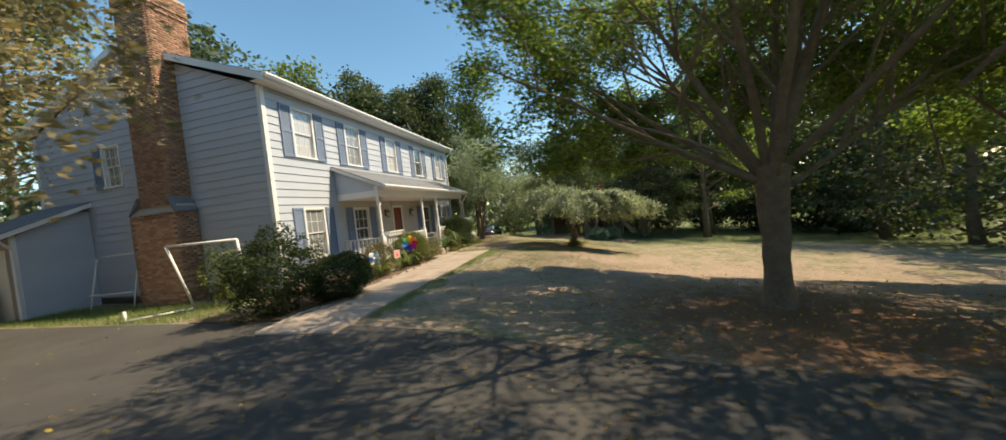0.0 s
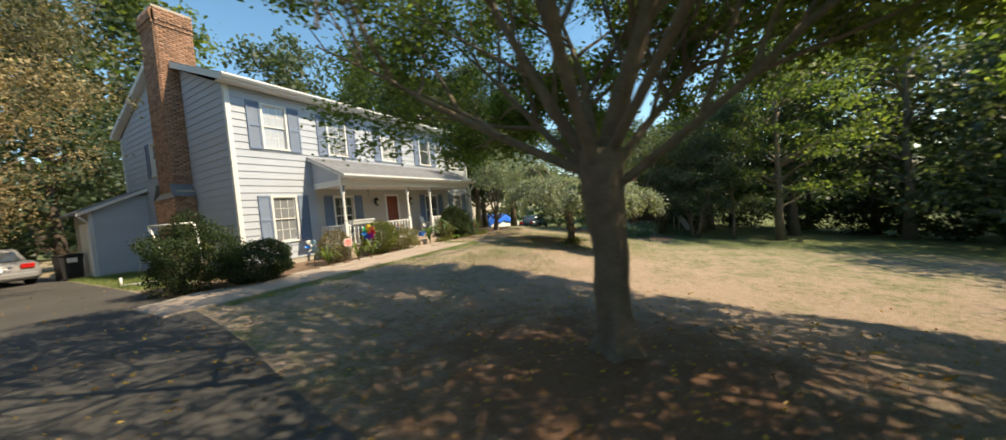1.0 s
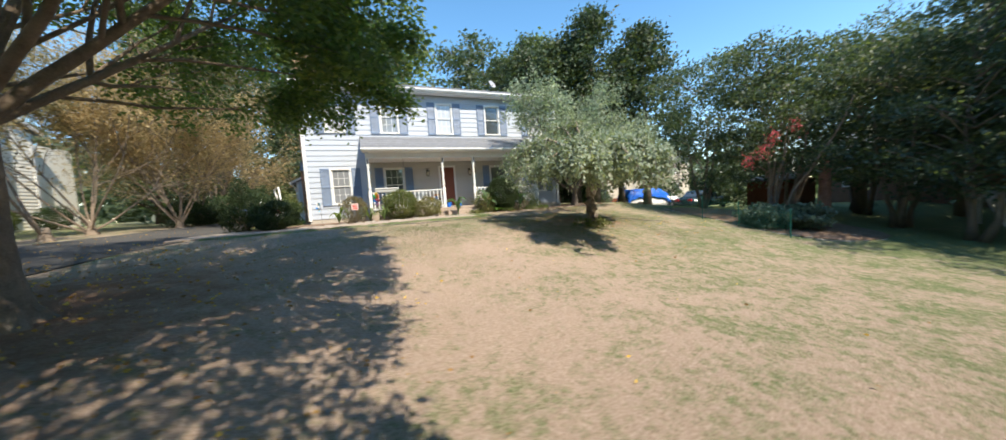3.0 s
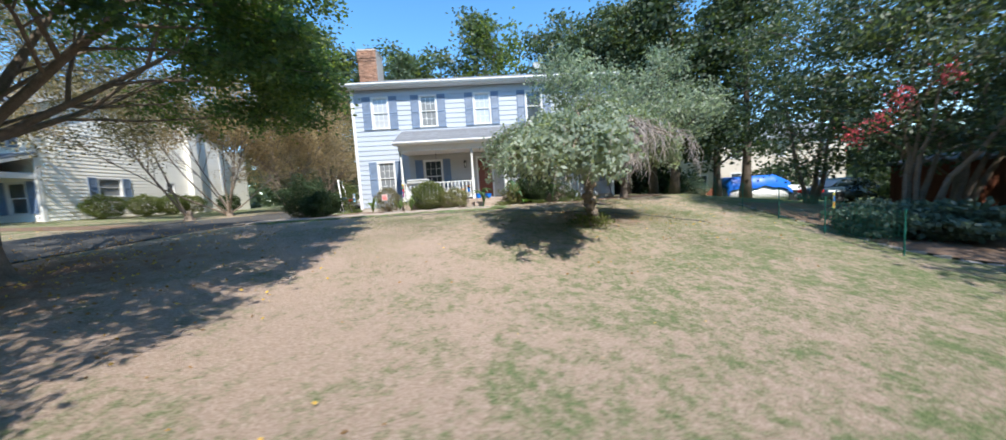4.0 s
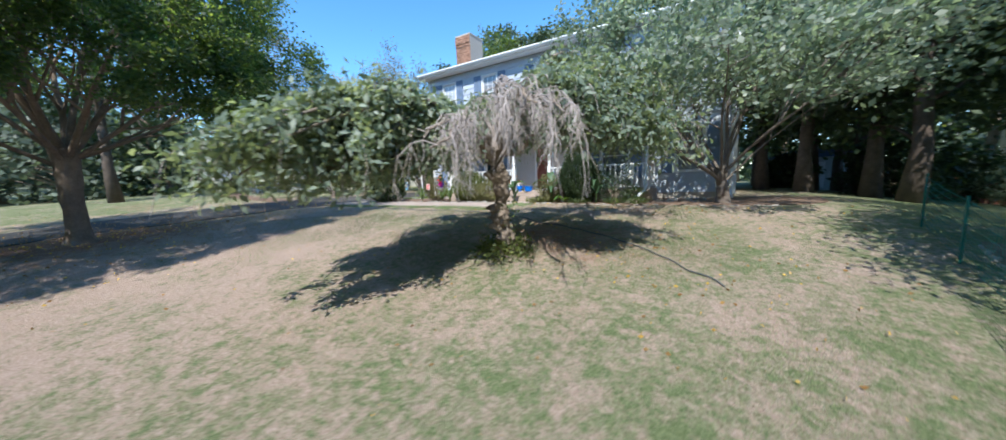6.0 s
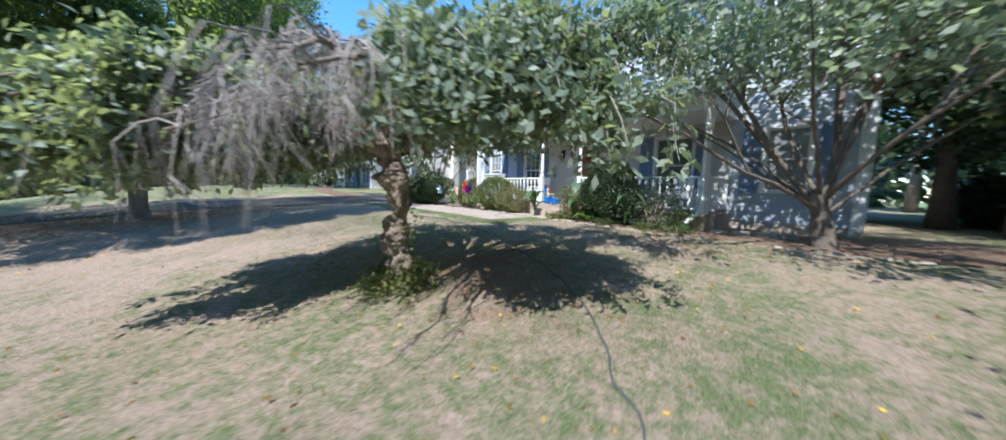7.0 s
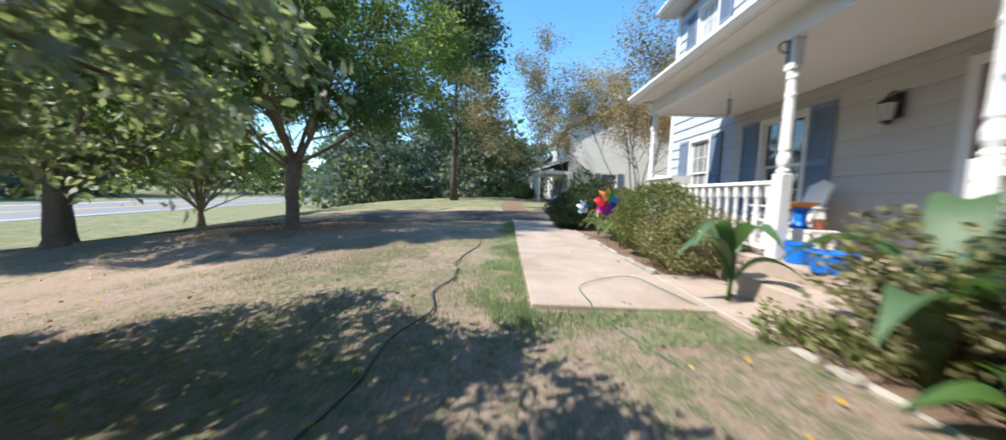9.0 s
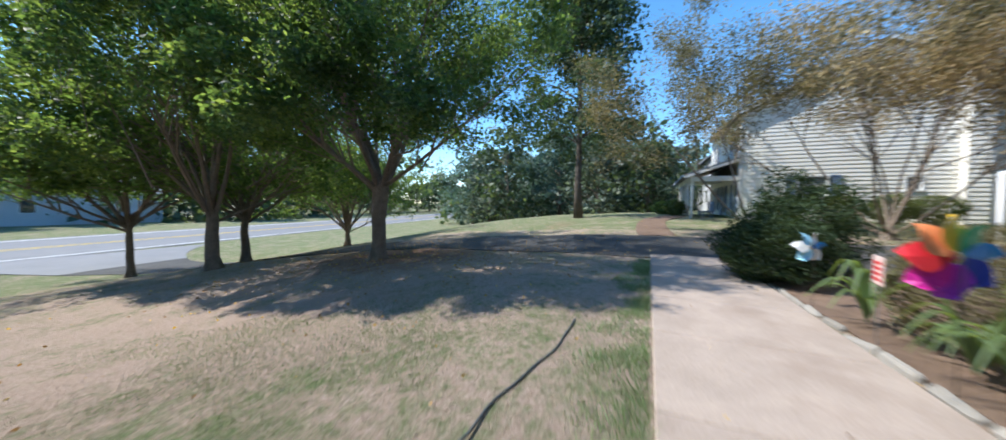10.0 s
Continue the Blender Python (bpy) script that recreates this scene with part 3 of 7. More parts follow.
def lap_boards(host, u0, u1, z0, z1, holes, place, material, top=None):
    """Lap siding on a wall: u runs along it, place(u, out, z) gives the point. holes: (u0, u1, z0, z1). top(u): where a sloping top cuts the boards."""
    n = int(math.ceil((z1 - z0) / COURSE))
    for k in range(n):
        a, b = z0 + k * COURSE, min(z0 + (k + 1) * COURSE, z1)
        cuts = sorted({a, b, *[z for h in holes for z in h[2:] if a < z < b]})
        for c, d in zip(cuts, cuts[1:]):
            if d - c < 0.004:
                continue
            spans = [(u0, u1)]
            if top:
                lo, hi = top(c)
                hi2 = top(d)
                spans = [(lo, hi)]
            for h in holes:
                if h[2] < d - 1e-4 and h[3] > c + 1e-4:
                    spans = [s for p, q in spans for s in ((p, min(q, h[0])), (max(p, h[1]), q)) if s[1] - s[0] > 0.02]
            for p, q in spans:
                f = lambda z: 0.030 - 0.024 * (z - a) / COURSE
                bm = bmesh.new()
                if top:
                    (l0, r0), (l1, r1) = top(c), top(d)
                    p0, q0, p1, q1 = max(p, l0), min(q, r0), max(p, l1), min(q, r1)
                else:
                    p0, q0, p1, q1 = p, q, p, q
                if q1 - p1 < 0.03:
                    q1 = p1 = (p1 + q1) / 2
                    p1, q1 = p1 - 0.015, q1 + 0.015
                pts = [place(p0, f(c), c), place(q0, f(c), c), place(q1, f(d), d), place(p1, f(d), d), place(p0, 0, c), place(q0, 0, c), place(q1, 0, d), place(p1, 0, d)]
                vs = [bm.verts.new(x) for x in pts]
                for q_ in ((0, 1, 2, 3), (4, 7, 6, 5), (0, 4, 5, 1), (3, 2, 6, 7), (0, 3, 7, 4), (1, 5, 6, 2)):
                    bm.faces.new([vs[i] for i in q_])
                bmesh.ops.recalc_face_normals(bm, faces=bm.faces)
                part("siding_board", bm, material, host)


def window(parent, x0, x1, z0, z1, place, lights=(3, 2), pane_mat=None, lower_mat=None, trim=0.07):
    """A double-hung window with trim, sill, two sashes, bars and panes. place(u, out, z) gives the point."""
    pane_mat = pane_mat or M_GLASS
    lower_mat = lower_mat or pane_mat

    def slab(bm, a, b, c, d, o0, o1):
        vs = [bm.verts.new(place(u, o, z)) for o in (o0, o1) for u, z in ((a, c), (b, c), (b, d), (a, d))]
        for q in ((3, 2, 1, 0), (4, 5, 6, 7), (0, 1, 5, 4), (1, 2, 6, 5), (2, 3, 7, 6), (3, 0, 4, 7)):
            bm.faces.new([vs[i] for i in q])

    win = link("window", None, parent)
    bm = bmesh.new()
    slab(bm, x0, x0 + trim, z0, z1, -0.1, 0.045)
    slab(bm, x1 - trim, x1, z0, z1, -0.1, 0.045)
    slab(bm, x0 + trim, x1 - trim, z1 - trim, z1, -0.1, 0.045)
    bmesh.ops.recalc_face_normals(bm, faces=bm.faces)
    part("window_frame", bm, M_TRIM, win)
    bm = bmesh.new()
    slab(bm, x0 - 0.02, x1 + 0.02, z0 - 0.03, z0 + 0.03, -0.1, 0.075)
    bmesh.ops.recalc_face_normals(bm, faces=bm.faces)
    part("sill", bm, M_TRIM, win)
    a, b, c, d = x0 + trim, x1 - trim, z0 + 0.03, z1 - trim
    mid = (c + d) / 2
    for s0, s1, o, pm in ((mid, d, -0.02, pane_mat), (c, mid + 0.03, -0.055, lower_mat)):
        bm = bmesh.new()
        w = 0.035
        slab(bm, a, a + w, s0, s1, o - 0.03, o)
        slab(bm, b - w, b, s0, s1, o - 0.03, o)
        slab(bm, a + w, b - w, s0, s0 + w, o - 0.03, o)
        slab(bm, a + w, b - w, s1 - w, s1, o - 0.03, o)
        cols, rows = lights
        for i in range(1, cols):
            u = a + (b - a) * i / cols
            slab(bm, u - 0.008, u + 0.008, s0 + w, s1 - w, o - 0.024, o - 0.006)
        for j in range(1, rows):
            z = s0 + (s1 - s0) * j / rows
            slab(bm, a + w, b - w, z - 0.008, z + 0.008, o - 0.025, o - 0.007)
        bmesh.ops.recalc_face_normals(bm, faces=bm.faces)
        part("sash", bm, M_TRIM, win)
        bm = bmesh.new()
        slab(bm, a + w, b - w, s0 + w, s1 - w, o - 0.021, o - 0.016)
        bmesh.ops.recalc_face_normals(bm, faces=bm.faces)
        part("pane", bm, pm, win)
    return win


SLATS = {}


def shutter(parent, x0, x1, z0, z1, place):
    """A louvred shutter: a framed leaf with a tilted slat for each louvre."""
    bm = bmesh.new()

    def slab(a, b, c, d, o0, o1):
        vs = [bm.verts.new(place(u, o, z)) for o in (o0, o1) for u, z in ((a, c), (b, c), (b, d), (a, d))]
        for q in ((3, 2, 1, 0), (4, 5, 6, 7), (0, 1, 5, 4), (1, 2, 6, 5), (2, 3, 7, 6), (3, 0, 4, 7)):
            bm.faces.new([vs[i] for i in q])

    s = 0.045
    slab(x0, x0 + s, z0, z1, 0.028, 0.068)
    slab(x1 - s, x1, z0, z1, 0.028, 0.068)
    mid = z0 + (z1 - z0) * 0.5
    for c, d in ((z0, z0 + 0.09), (mid - 0.04, mid + 0.04), (z1 - 0.07, z1)):
        slab(x0 + s, x1 - s, c, d, 0.028, 0.066)
    slab(x0 + s, x1 - s, z0 + 0.09, z1 - 0.07, 0.026, 0.034)
    bmesh.ops.recalc_face_normals(bm, faces=bm.faces)
    leaf = part("shutter", bm, M_SHUTTER, parent)
    o = Vector(place(0, 0, 0))
    ux, ox = Vector(place(1, 0, 0)) - o, Vector(place(0, 1, 0)) - o
    for c, d in ((z0 + 0.09, mid - 0.04), (mid + 0.04, z1 - 0.07)):
        n = int((d - c) / 0.046)
        h = (d - c) / n * 0.95
        key = (round(x1 - x0, 3), round(h, 4), tuple(ux), tuple(ox))
        if key not in SLATS:
            sb = bmesh.new()
            w = x1 - x0 - 2 * s
            vs = [sb.verts.new(ux * u + ox * (q + (-0.016 if z else 0)) + Vector((0, 0, z))) for q in (0.047, 0.055) for u, z in ((0, 0), (w, 0), (w, h), (0, h))]
            for q in ((3, 2, 1, 0), (4, 5, 6, 7), (0, 1, 5, 4), (1, 2, 6, 5), (2, 3, 7, 6), (3, 0, 4, 7)):
                sb.faces.new([vs[i] for i in q])
            bmesh.ops.recalc_face_normals(sb, faces=sb.faces)
            SLATS[key] = bpy.data.meshes.new("slat")
            sb.to_mesh(SLATS[key])
            sb.free()
            SLATS[key].materials.append(M_SHUTTER)
        for k in range(n):
            link("slat", SLATS[key], leaf).location = place(x0 + s, 0, c + (d - c) * k / n)
    return leaf


front = lambda u, o, z: (u, -o, z)
west = lambda u, o, z: (-o, u, z)
house = thing("house", (0, 0, 0), "two-storey pale blue-grey lap-sided house with a front porch", "house")

UP = [(0.95, 1.83), (3.38, 4.28), (6.15, 7.05), (8.86, 9.76), (11.55, 12.45)]
UPZ = (4.14, 5.74)
LOW = [(0.99, 1.89, 0.77, 2.46), (3.36, 4.35, 0.72, 2.44), (8.97, 10.12, 0.72, 2.44), (11.62, 12.55, 0.86, 2.44)]
DOOR = (6.09, 7.0, 0.33, 2.48)
holes_front = [(a, b, *UPZ) for a, b in UP] + LOW + [DOOR]


def holed_wall(name, u0, u1, z0, z1, holes, place, thick, material):
    """A wall of blocks round its openings, which go right through."""
    bm = bmesh.new()
    us = sorted({u0, u1, *[h[0] + 0.04 for h in holes], *[h[1] - 0.04 for h in holes]})
    for a, b in zip(us, us[1:]):
        m = (a + b) / 2
        cut = sorted((h[2] + 0.04, h[3] - 0.04) for h in holes if h[0] + 0.04 < m < h[1] - 0.04)
        z = z0
        for c, d in cut + [(z1, z1)]:
            if c - z > 0.01:
                vs = [bm.verts.new(place(u, o, w)) for o in (-0.004, -thick) for u, w in ((a, z), (b, z), (b, c), (a, c))]
                for q in ((3, 2, 1, 0), (4, 5, 6, 7), (0, 1, 5, 4), (1, 2, 6, 5), (2, 3, 7, 6), (3, 0, 4, 7)):
                    bm.faces.new([vs[i] for i in q])
            z = d
    bmesh.ops.recalc_face_normals(bm, faces=bm.faces)
    return part(name, bm, material, house)


wall_front = holed_wall("front_wall", 0, W, -0.3, EAVE, holes_front, front, 0.2, M_MORTAR)
lap_boards(wall_front, 0.09, W - 0.09, 0.12, EAVE - 0.02, [(2.64, 10.97, 0.12, 2.81), *holes_front], front, M_SIDING)
lap_boards(wall_front, 2.64, 10.97, 0.12, 2.81, LOW + [DOOR], front, M_PORCHWALL)
bm = boxes((0.03, -0.004, -0.4, W - 0.03, 0.02, 0.12))
part("foundation", bm, M_MORTAR, house)
GWIN = (6.05, 6.95, 3.9, 5.3)
slope = (RIDGE - EAVE - 0.05) / (D / 2)


def rake(z):
    """From where to where the gable's boards reach at a height."""
    if z <= EAVE:
        return 0.09, D - 0.09
    d = (z - EAVE) / slope
    return max(0.09, d), min(D - 0.09, D - d)


wall_west = holed_wall("gable_wall", 0, D, -0.3, EAVE, [GWIN], west, 0.2, M_MORTAR)
lap_boards(wall_west, 0.09, D - 0.09, 0.12, RIDGE - 0.1, [GWIN], west, M_SIDING, top=rake)
bm = bmesh.new()
prism(bm, [(0.02, EAVE), (D - 0.02, EAVE), (D / 2, RIDGE - 0.06)], "x", 0.004, 0.2)
part("gable_peak", bm, M_MORTAR, house)
bm = boxes((W - 0.2, 0.2, -0.3, W, D, EAVE), (0.2, D - 0.2, -0.3, W - 0.2, D, EAVE))
prism(bm, [(0.0, EAVE), (D, EAVE), (D / 2, RIDGE - 0.06)], "x", W - 0.2, W)
part("rear_walls", bm, M_SIDING, house)
part("foundation", boxes((0.004, 0.03, -0.4, 0.03, D, 0.12)), M_MORTAR, house)
for a, b in ((0, 0), (W, 0), (0, D)):
    bm = boxes((a - 0.045 if a == 0 else a - 0.09, b - 0.045 if b == 0 else b - 0.09, 0.05, a + 0.09 if a == 0 else a + 0.045, b + 0.09 if b == 0 else b + 0.045, EAVE))
    part("corner_board", bm, M_TRIM, house)
part("upper_floor", boxes((0.2, 0.2, 2.72, W - 0.2, D - 0.2, 2.95)), M_CEIL, house)
part("ground_floor", boxes((0.2, 0.2, 0.1, W - 0.2, D - 0.2, 0.32)), M_CEIL, house)

M_WHITE_BLIND = glass_mat("blind_behind_glass", (0.44, 0.46, 0.49), 0.08)
M_MID_BLIND = glass_mat("grey_blind_behind_glass", (0.22, 0.235, 0.25), 0.08)
M_DIM_CURTAIN = glass_mat("dim_curtain_behind_glass", (0.13, 0.135, 0.14), 0.05)
kinds = [(M_WHITE_BLIND, M_WHITE_BLIND), (M_MID_BLIND, M_MID_BLIND), (M_WHITE_BLIND, M_WHITE_BLIND), (M_GLASS, M_GLASS), (M_MID_BLIND, M_WHITE_BLIND)]
for (a, b), (m1, m2) in zip(UP, kinds):
    window(house, a, b, *UPZ, front, (1, 1) if m1 is M_GLASS else (3, 2), m1, m2)
    shutter(house, a - 0.43, a - 0.03, UPZ[0] - 0.05, UPZ[1] + 0.0, front)
    shutter(house, b + 0.03, b + 0.43, UPZ[0] - 0.05, UPZ[1] + 0.0, front)
for k, (a, b, c, d) in enumerate(LOW):
    window(house, a, b, c, d, front, (3, 2) if k < 2 else (1, 1), M_MID_BLIND if k in (0, 3) else (M_DIM_CURTAIN if k == 2 else M_GLASS))
    shutter(house, a - 0.41, a - 0.03, c - 0.05, d, front)
    shutter(house, b + 0.03, b + 0.41, c - 0.05, d, front)
window(house, *GWIN, west, (3, 2), M_MID_BLIND)
shutter(house, GWIN[1] + 0.03, GWIN[1] + 0.41, GWIN[2] - 0.05, GWIN[3], west)

# front door with its white frame and storm door
entry = link("front_door", None, house)
a, b, c, d = DOOR
part("door_frame", boxes((a, -0.05, c, a + 0.1, 0.15, d), (b - 0.1, -0.05, c, b, 0.15, d), (a + 0.1, -0.05, d - 0.1, b - 0.1, 0.15, d)), M_TRIM, entry)
part("door_leaf", boxes((a + 0.1, 0.02, c, b - 0.1, 0.07, d - 0.1)), M_DOOR, entry)
for x0, x1 in ((a + 0.17, (a + b) / 2 - 0.03), ((a + b) / 2 + 0.03, b - 0.17)):
    for z0, z1 in ((c + 0.15, c + 0.75), (c + 0.85, c + 1.45), (c + 1.55, d - 0.22)):
        part("door_panel", boxes((x0, 0.008, z0, x1, 0.019, z1), bevel=0.005), M_DOOR, entry)
storm = part("storm_frame", boxes((a + 0.1, -0.02, c + 0.02, a + 0.16, 0.0, d - 0.1), (b - 0.16, -0.02, c + 0.02, b - 0.1, 0.0, d - 0.1), (a + 0.16, -0.02, d - 0.17, b - 0.16, 0.0, d - 0.1), (a + 0.16, -0.02, c + 0.02, b - 0.16, 0.0, c + 0.16)), M_DOOR, entry)
part("storm_handle", boxes((a + 0.115, -0.05, 1.3, a + 0.135, -0.02, 1.5), bevel=0.005), M_METAL, storm)
part("threshold", boxes((a, -0.12, c - 0.05, b, 0.1, c + 0.02)), M_TRIM, entry)
bm = bmesh.new()
lathe(bm, [(0.012, 0), (0.03, 0.01), (0.03, 0.03), (0.012, 0.05)], 10)
bmesh.ops.transform(bm, matrix=pose(b - 0.16, 0.02, 1.35, 90), verts=bm.verts)
part("door_knob", bm, M_METAL, entry)

# main roof: shingle courses on both slopes, fascia, gutter
roof = link("roof", None, house)
OV, RO = 0.45, 0.25
ez = EAVE + 0.06
pitch = (RIDGE - ez) / (D / 2 + OV)


def roof_pt(y):
    return ez + pitch * (y + OV) if y < D / 2 else ez + pitch * (D + OV - y)


bm = bmesh.new()
prism(bm, [(-OV, ez), (D / 2, RIDGE), (D + OV, ez), (D + OV, ez + 0.12), (D / 2, RIDGE + 0.12), (-OV, ez + 0.12)], "x", -RO, W + RO)
part("roof_deck", bm, M_SHINGLE, roof)
rng = np.random.default_rng(2)
n = 30
for k in range(n):
    y0 = -OV - 0.03 + (D / 2 + OV) * k / n
    y1 = y0 + (D / 2 + OV) / n + 0.03
    bm = bmesh.new()
    z0, z1 = roof_pt(max(y0, -OV)) + 0.12, roof_pt(y1) + 0.12
    prism(bm, [(y0, z0 + 0.003), (y1, z1 + 0.002), (y1, z1 + 0.006), (y0, z0 + 0.022)], "x", -RO - 0.02, W + RO + 0.02)
    part("shingle_course", bm, M_SHINGLE, roof)
part("fascia", boxes((-RO, -OV - 0.025, ez - 0.06, W + RO, -OV, ez + 0.12)), M_TRIM, roof)
part("soffit", boxes((-RO, -OV, ez - 0.05, W + RO, 0.0, ez - 0.03)), M_TRIM, roof)
bm = bmesh.new()
prism(bm, [(-OV - 0.025, ez + 0.11), (-OV - 0.14, ez + 0.11), (-OV - 0.15, ez + 0.06), (-OV - 0.10, ez - 0.01), (-OV - 0.025, ez - 0.01)], "x", -RO - 0.02, W + RO + 0.02)
part("gutter", bm, M_TRIM, roof, "white aluminium gutter along the eave")
bm = bmesh.new()
for s in (0, 1):
    y0, y1 = (-OV - 0.02, D / 2) if s == 0 else (D / 2, D + OV)
    za, zb = (ez, RIDGE) if s == 0 else (RIDGE, ez)
    prism(bm, [(y0, za - 0.10), (y1, zb - 0.10), (y1, zb + 0.11), (y0, za + 0.11)], "x", -RO - 0.025, -RO + 0.0)
part("rake_board", bm, M_TRIM, roof)
bm = bmesh.new()
prism(bm, [(-OV, ez - 0.04), (D / 2, RIDGE - 0.04), (D + OV, ez - 0.04), (D + OV, ez - 0.06), (D / 2, RIDGE - 0.06), (-OV, ez - 0.06)], "x", -RO, 0.0)
part("rake_soffit", bm, M_TRIM, roof)
for x, y in ((W - 0.12, -0.09), (0.12, D + 0.0)):
    bm = bmesh.new()
    if y < 0:
        tube(bm, [(x, -OV - 0.08, ez), (x, -OV - 0.08, ez - 0.12), (x, y, ez - 0.5), (x, y, 0.15), (x, y - 0.3, 0.0)], 0.045, 8)
        part("downspout", bm, M_TRIM, roof)
    else:
        bm.free()

# chimney of brick, set course by course on a mortar core
chimney = thing("chimney", (0, 0, 0), "tall red brick chimney with sloped shoulders and corbelled cap", "chimney")
CX0, CY0, CY1 = -0.62, 2.95, 4.85
SX0, SY0, SY1 = -0.55, 3.15, 4.45
part("mortar_core", boxes((CX0 + 0.012, CY0 + 0.012, -0.3, -0.04, CY1 - 0.012, 2.75), (SX0 + 0.012, SY0 + 0.012, 2.7, -0.04, SY1 - 0.012, 9.45), (SX0 + 0.012, SY0 + 0.012, 7.0, 0.5, SY1 - 0.012, 9.45)), M_MORTAR, chimney)
bm = bmesh.new()
prism(bm, [(CY0, 2.72), (CY0 - 0.08, 2.72), (SY0 + 0.02, 3.2), (SY0 + 0.02, 3.05)], "x", CX0 - 0.03, -0.035)
part("shoulder", bm, M_SHINGLE, chimney)
bm = bmesh.new()
prism(bm, [(CY1, 2.72), (CY1 + 0.04, 2.72), (SY1 - 0.02, 3.25), (SY1 - 0.02, 3.05)], "x", CX0 - 0.03, -0.035)
part("shoulder", bm, M_SHINGLE, chimney)
bm = bmesh.new()
prism(bm, [(CX0, 2.72), (SX0 + 0.02, 2.95), (-0.04, 2.95), (-0.04, 2.72)], "y", CY0 + 0.02, CY1 - 0.02)
part("shoulder_fill", bm, M_MORTAR, chimney)
BH, BL = 0.075, 0.215


def brick_mesh(l, w):
    bm = bmesh.new()
    bmesh.ops.create_cube(bm, size=1.0, matrix=Matrix.Diagonal((l, w, BH - 0.011, 1)))
    me = bpy.data.meshes.new("brick")
    bm.to_mesh(me)
    bm.free()
    me.materials.append(M_BRICK)
    return me


def brick_face(u0, u1, z0, z1, place, rot):
    """Running bond on one face; the brick's long side lies along u."""
    out = []
    rows = int((z1 - z0) / BH)
    for r in range(rows):
        z = z0 + (r + 0.5) * BH
        u = u0 - (BL / 2 if r % 2 else 0)
        while u < u1 - 0.02:
            a, b = max(u, u0), min(u + BL, u1)
            if b - a > 0.04:
                out.append((place((a + b) / 2, z), b - a - 0.011, rot))
            u += BL
    return out


def corbel(z):
    """How far the courses near the top stand out."""
    return 0.0 if z < 8.85 else 0.03 if z < 9.0 else 0.06 if z < 9.3 else 0.03


laid = brick_face(CY0, CY1, -0.15, 2.75, lambda u, z: (CX0, u, z), 90)
laid += brick_face(CX0, -0.04, -0.15, 2.75, lambda u, z: (u, CY0, z), 0)
laid += brick_face(SY0, SY1, 2.95, 9.44, lambda u, z: (SX0 - corbel(z), u, z), 90)
laid += brick_face(SX0, 0.5, 3.2, 9.44, lambda u, z: (u, SY0 - corbel(z), z), 0)
BRICK_WHOLE = brick_mesh(BL - 0.011, 0.05)
rest_v, rest_f = [], []
CUBE = [(-1, -1, -1), (1, -1, -1), (1, 1, -1), (-1, 1, -1), (-1, -1, 1), (1, -1, 1), (1, 1, 1), (-1, 1, 1)]
QUADS = [(3, 2, 1, 0), (4, 5, 6, 7), (0, 1, 5, 4), (1, 2, 6, 5), (2, 3, 7, 6), (3, 0, 4, 7)]
count = 0
for (x, y, z), ln, rot in laid:
    if abs(ln - (BL - 0.011)) < 0.002 and z < 2.8 and count < 290:
        count += 1
        o = link("brick", BRICK_WHOLE, chimney)
        o.matrix_basis = pose(x, y, z, 0, 0, rot)
    else:
        n0 = len(rest_v)
        hx, hy = (ln / 2, 0.025) if rot == 0 else (0.025, ln / 2)
        rest_v += [(x + a * hx, y + b * hy, z + c * (BH - 0.011) / 2) for a, b, c in CUBE]
        rest_f += [tuple(n0 + i for i in q) for q in QUADS]
tagged(mesh_np("brickwork", rest_v, rest_f, M_BRICK, chimney), kind="stuff")


part("chimney_cap", boxes((SX0 - 0.02, SY0 - 0.02, 9.44, 0.52, SY1 + 0.02, 9.52)), M_MORTAR, chimney)
part("flue", boxes((-0.2, 3.5, 9.52, 0.2, 4.1, 9.72)), M_METAL, chimney, "dark metal flue cap")

# the low wing behind the chimney
WX, WY = -1.7, 8.0
wing = thing("wing", (0, 0, 0), "low lap-sided wing with a sloping roof against the gable", "house wing")
wtop = lambda x: 2.55 + 0.5 * (x - WX)
southw = lambda u, o, z: (u, WY - o, z)


def wing_top(z):
    return (WX + 0.05, -0.03) if z < 2.5 else (min(-0.08, WX + (z - 2.5) / 0.5), -0.03)


wall_wing = part("wing_wall", boxes((WX, WY + 0.004, -0.3, -0.03, WY + 0.2, 2.55), (WX, WY + 0.2, -0.3, WX + 0.2, D, 2.55)), M_MORTAR, wing)
lap_boards(wall_wing, WX + 0.05, -0.03, -0.12, 3.2, [], southw, M_SIDING, top=wing_top)
part("corner_board", boxes((WX - 0.03, WY - 0.04, -0.2, WX + 0.07, WY + 0.06, 2.5)), M_TRIM, wing)
bm = bmesh.new()
prism(bm, [(WX - 0.35, 2.42), (-0.035, 3.42), (-0.035, 3.54), (WX - 0.35, 2.54)], "y", WY - 0.2, D + 0.2)
part("wing_roof", bm, M_SHINGLE, wing)
bm = bmesh.new()
prism(bm, [(WX - 0.36, 2.36), (-0.035, 3.36), (-0.035, 3.5), (WX - 0.36, 2.5)], "y", WY - 0.23, WY - 0.2)
part("rake_board", bm, M_TRIM, wing)
part("side_door", boxes((WX - 0.03, WY + 0.35, -0.1, WX, WY + 1.6, 2.1), bevel=0.01), M_CREAM, wing, "cream side door")
bm = bmesh.new()
tube(bm, [(WX - 0.3, WY - 0.22, 2.35), (WX - 0.05, WY - 0.09, 2.1), (WX - 0.05, WY - 0.09, -0.05)], 0.04, 8)
part("downspout", bm, M_TRIM, wing)

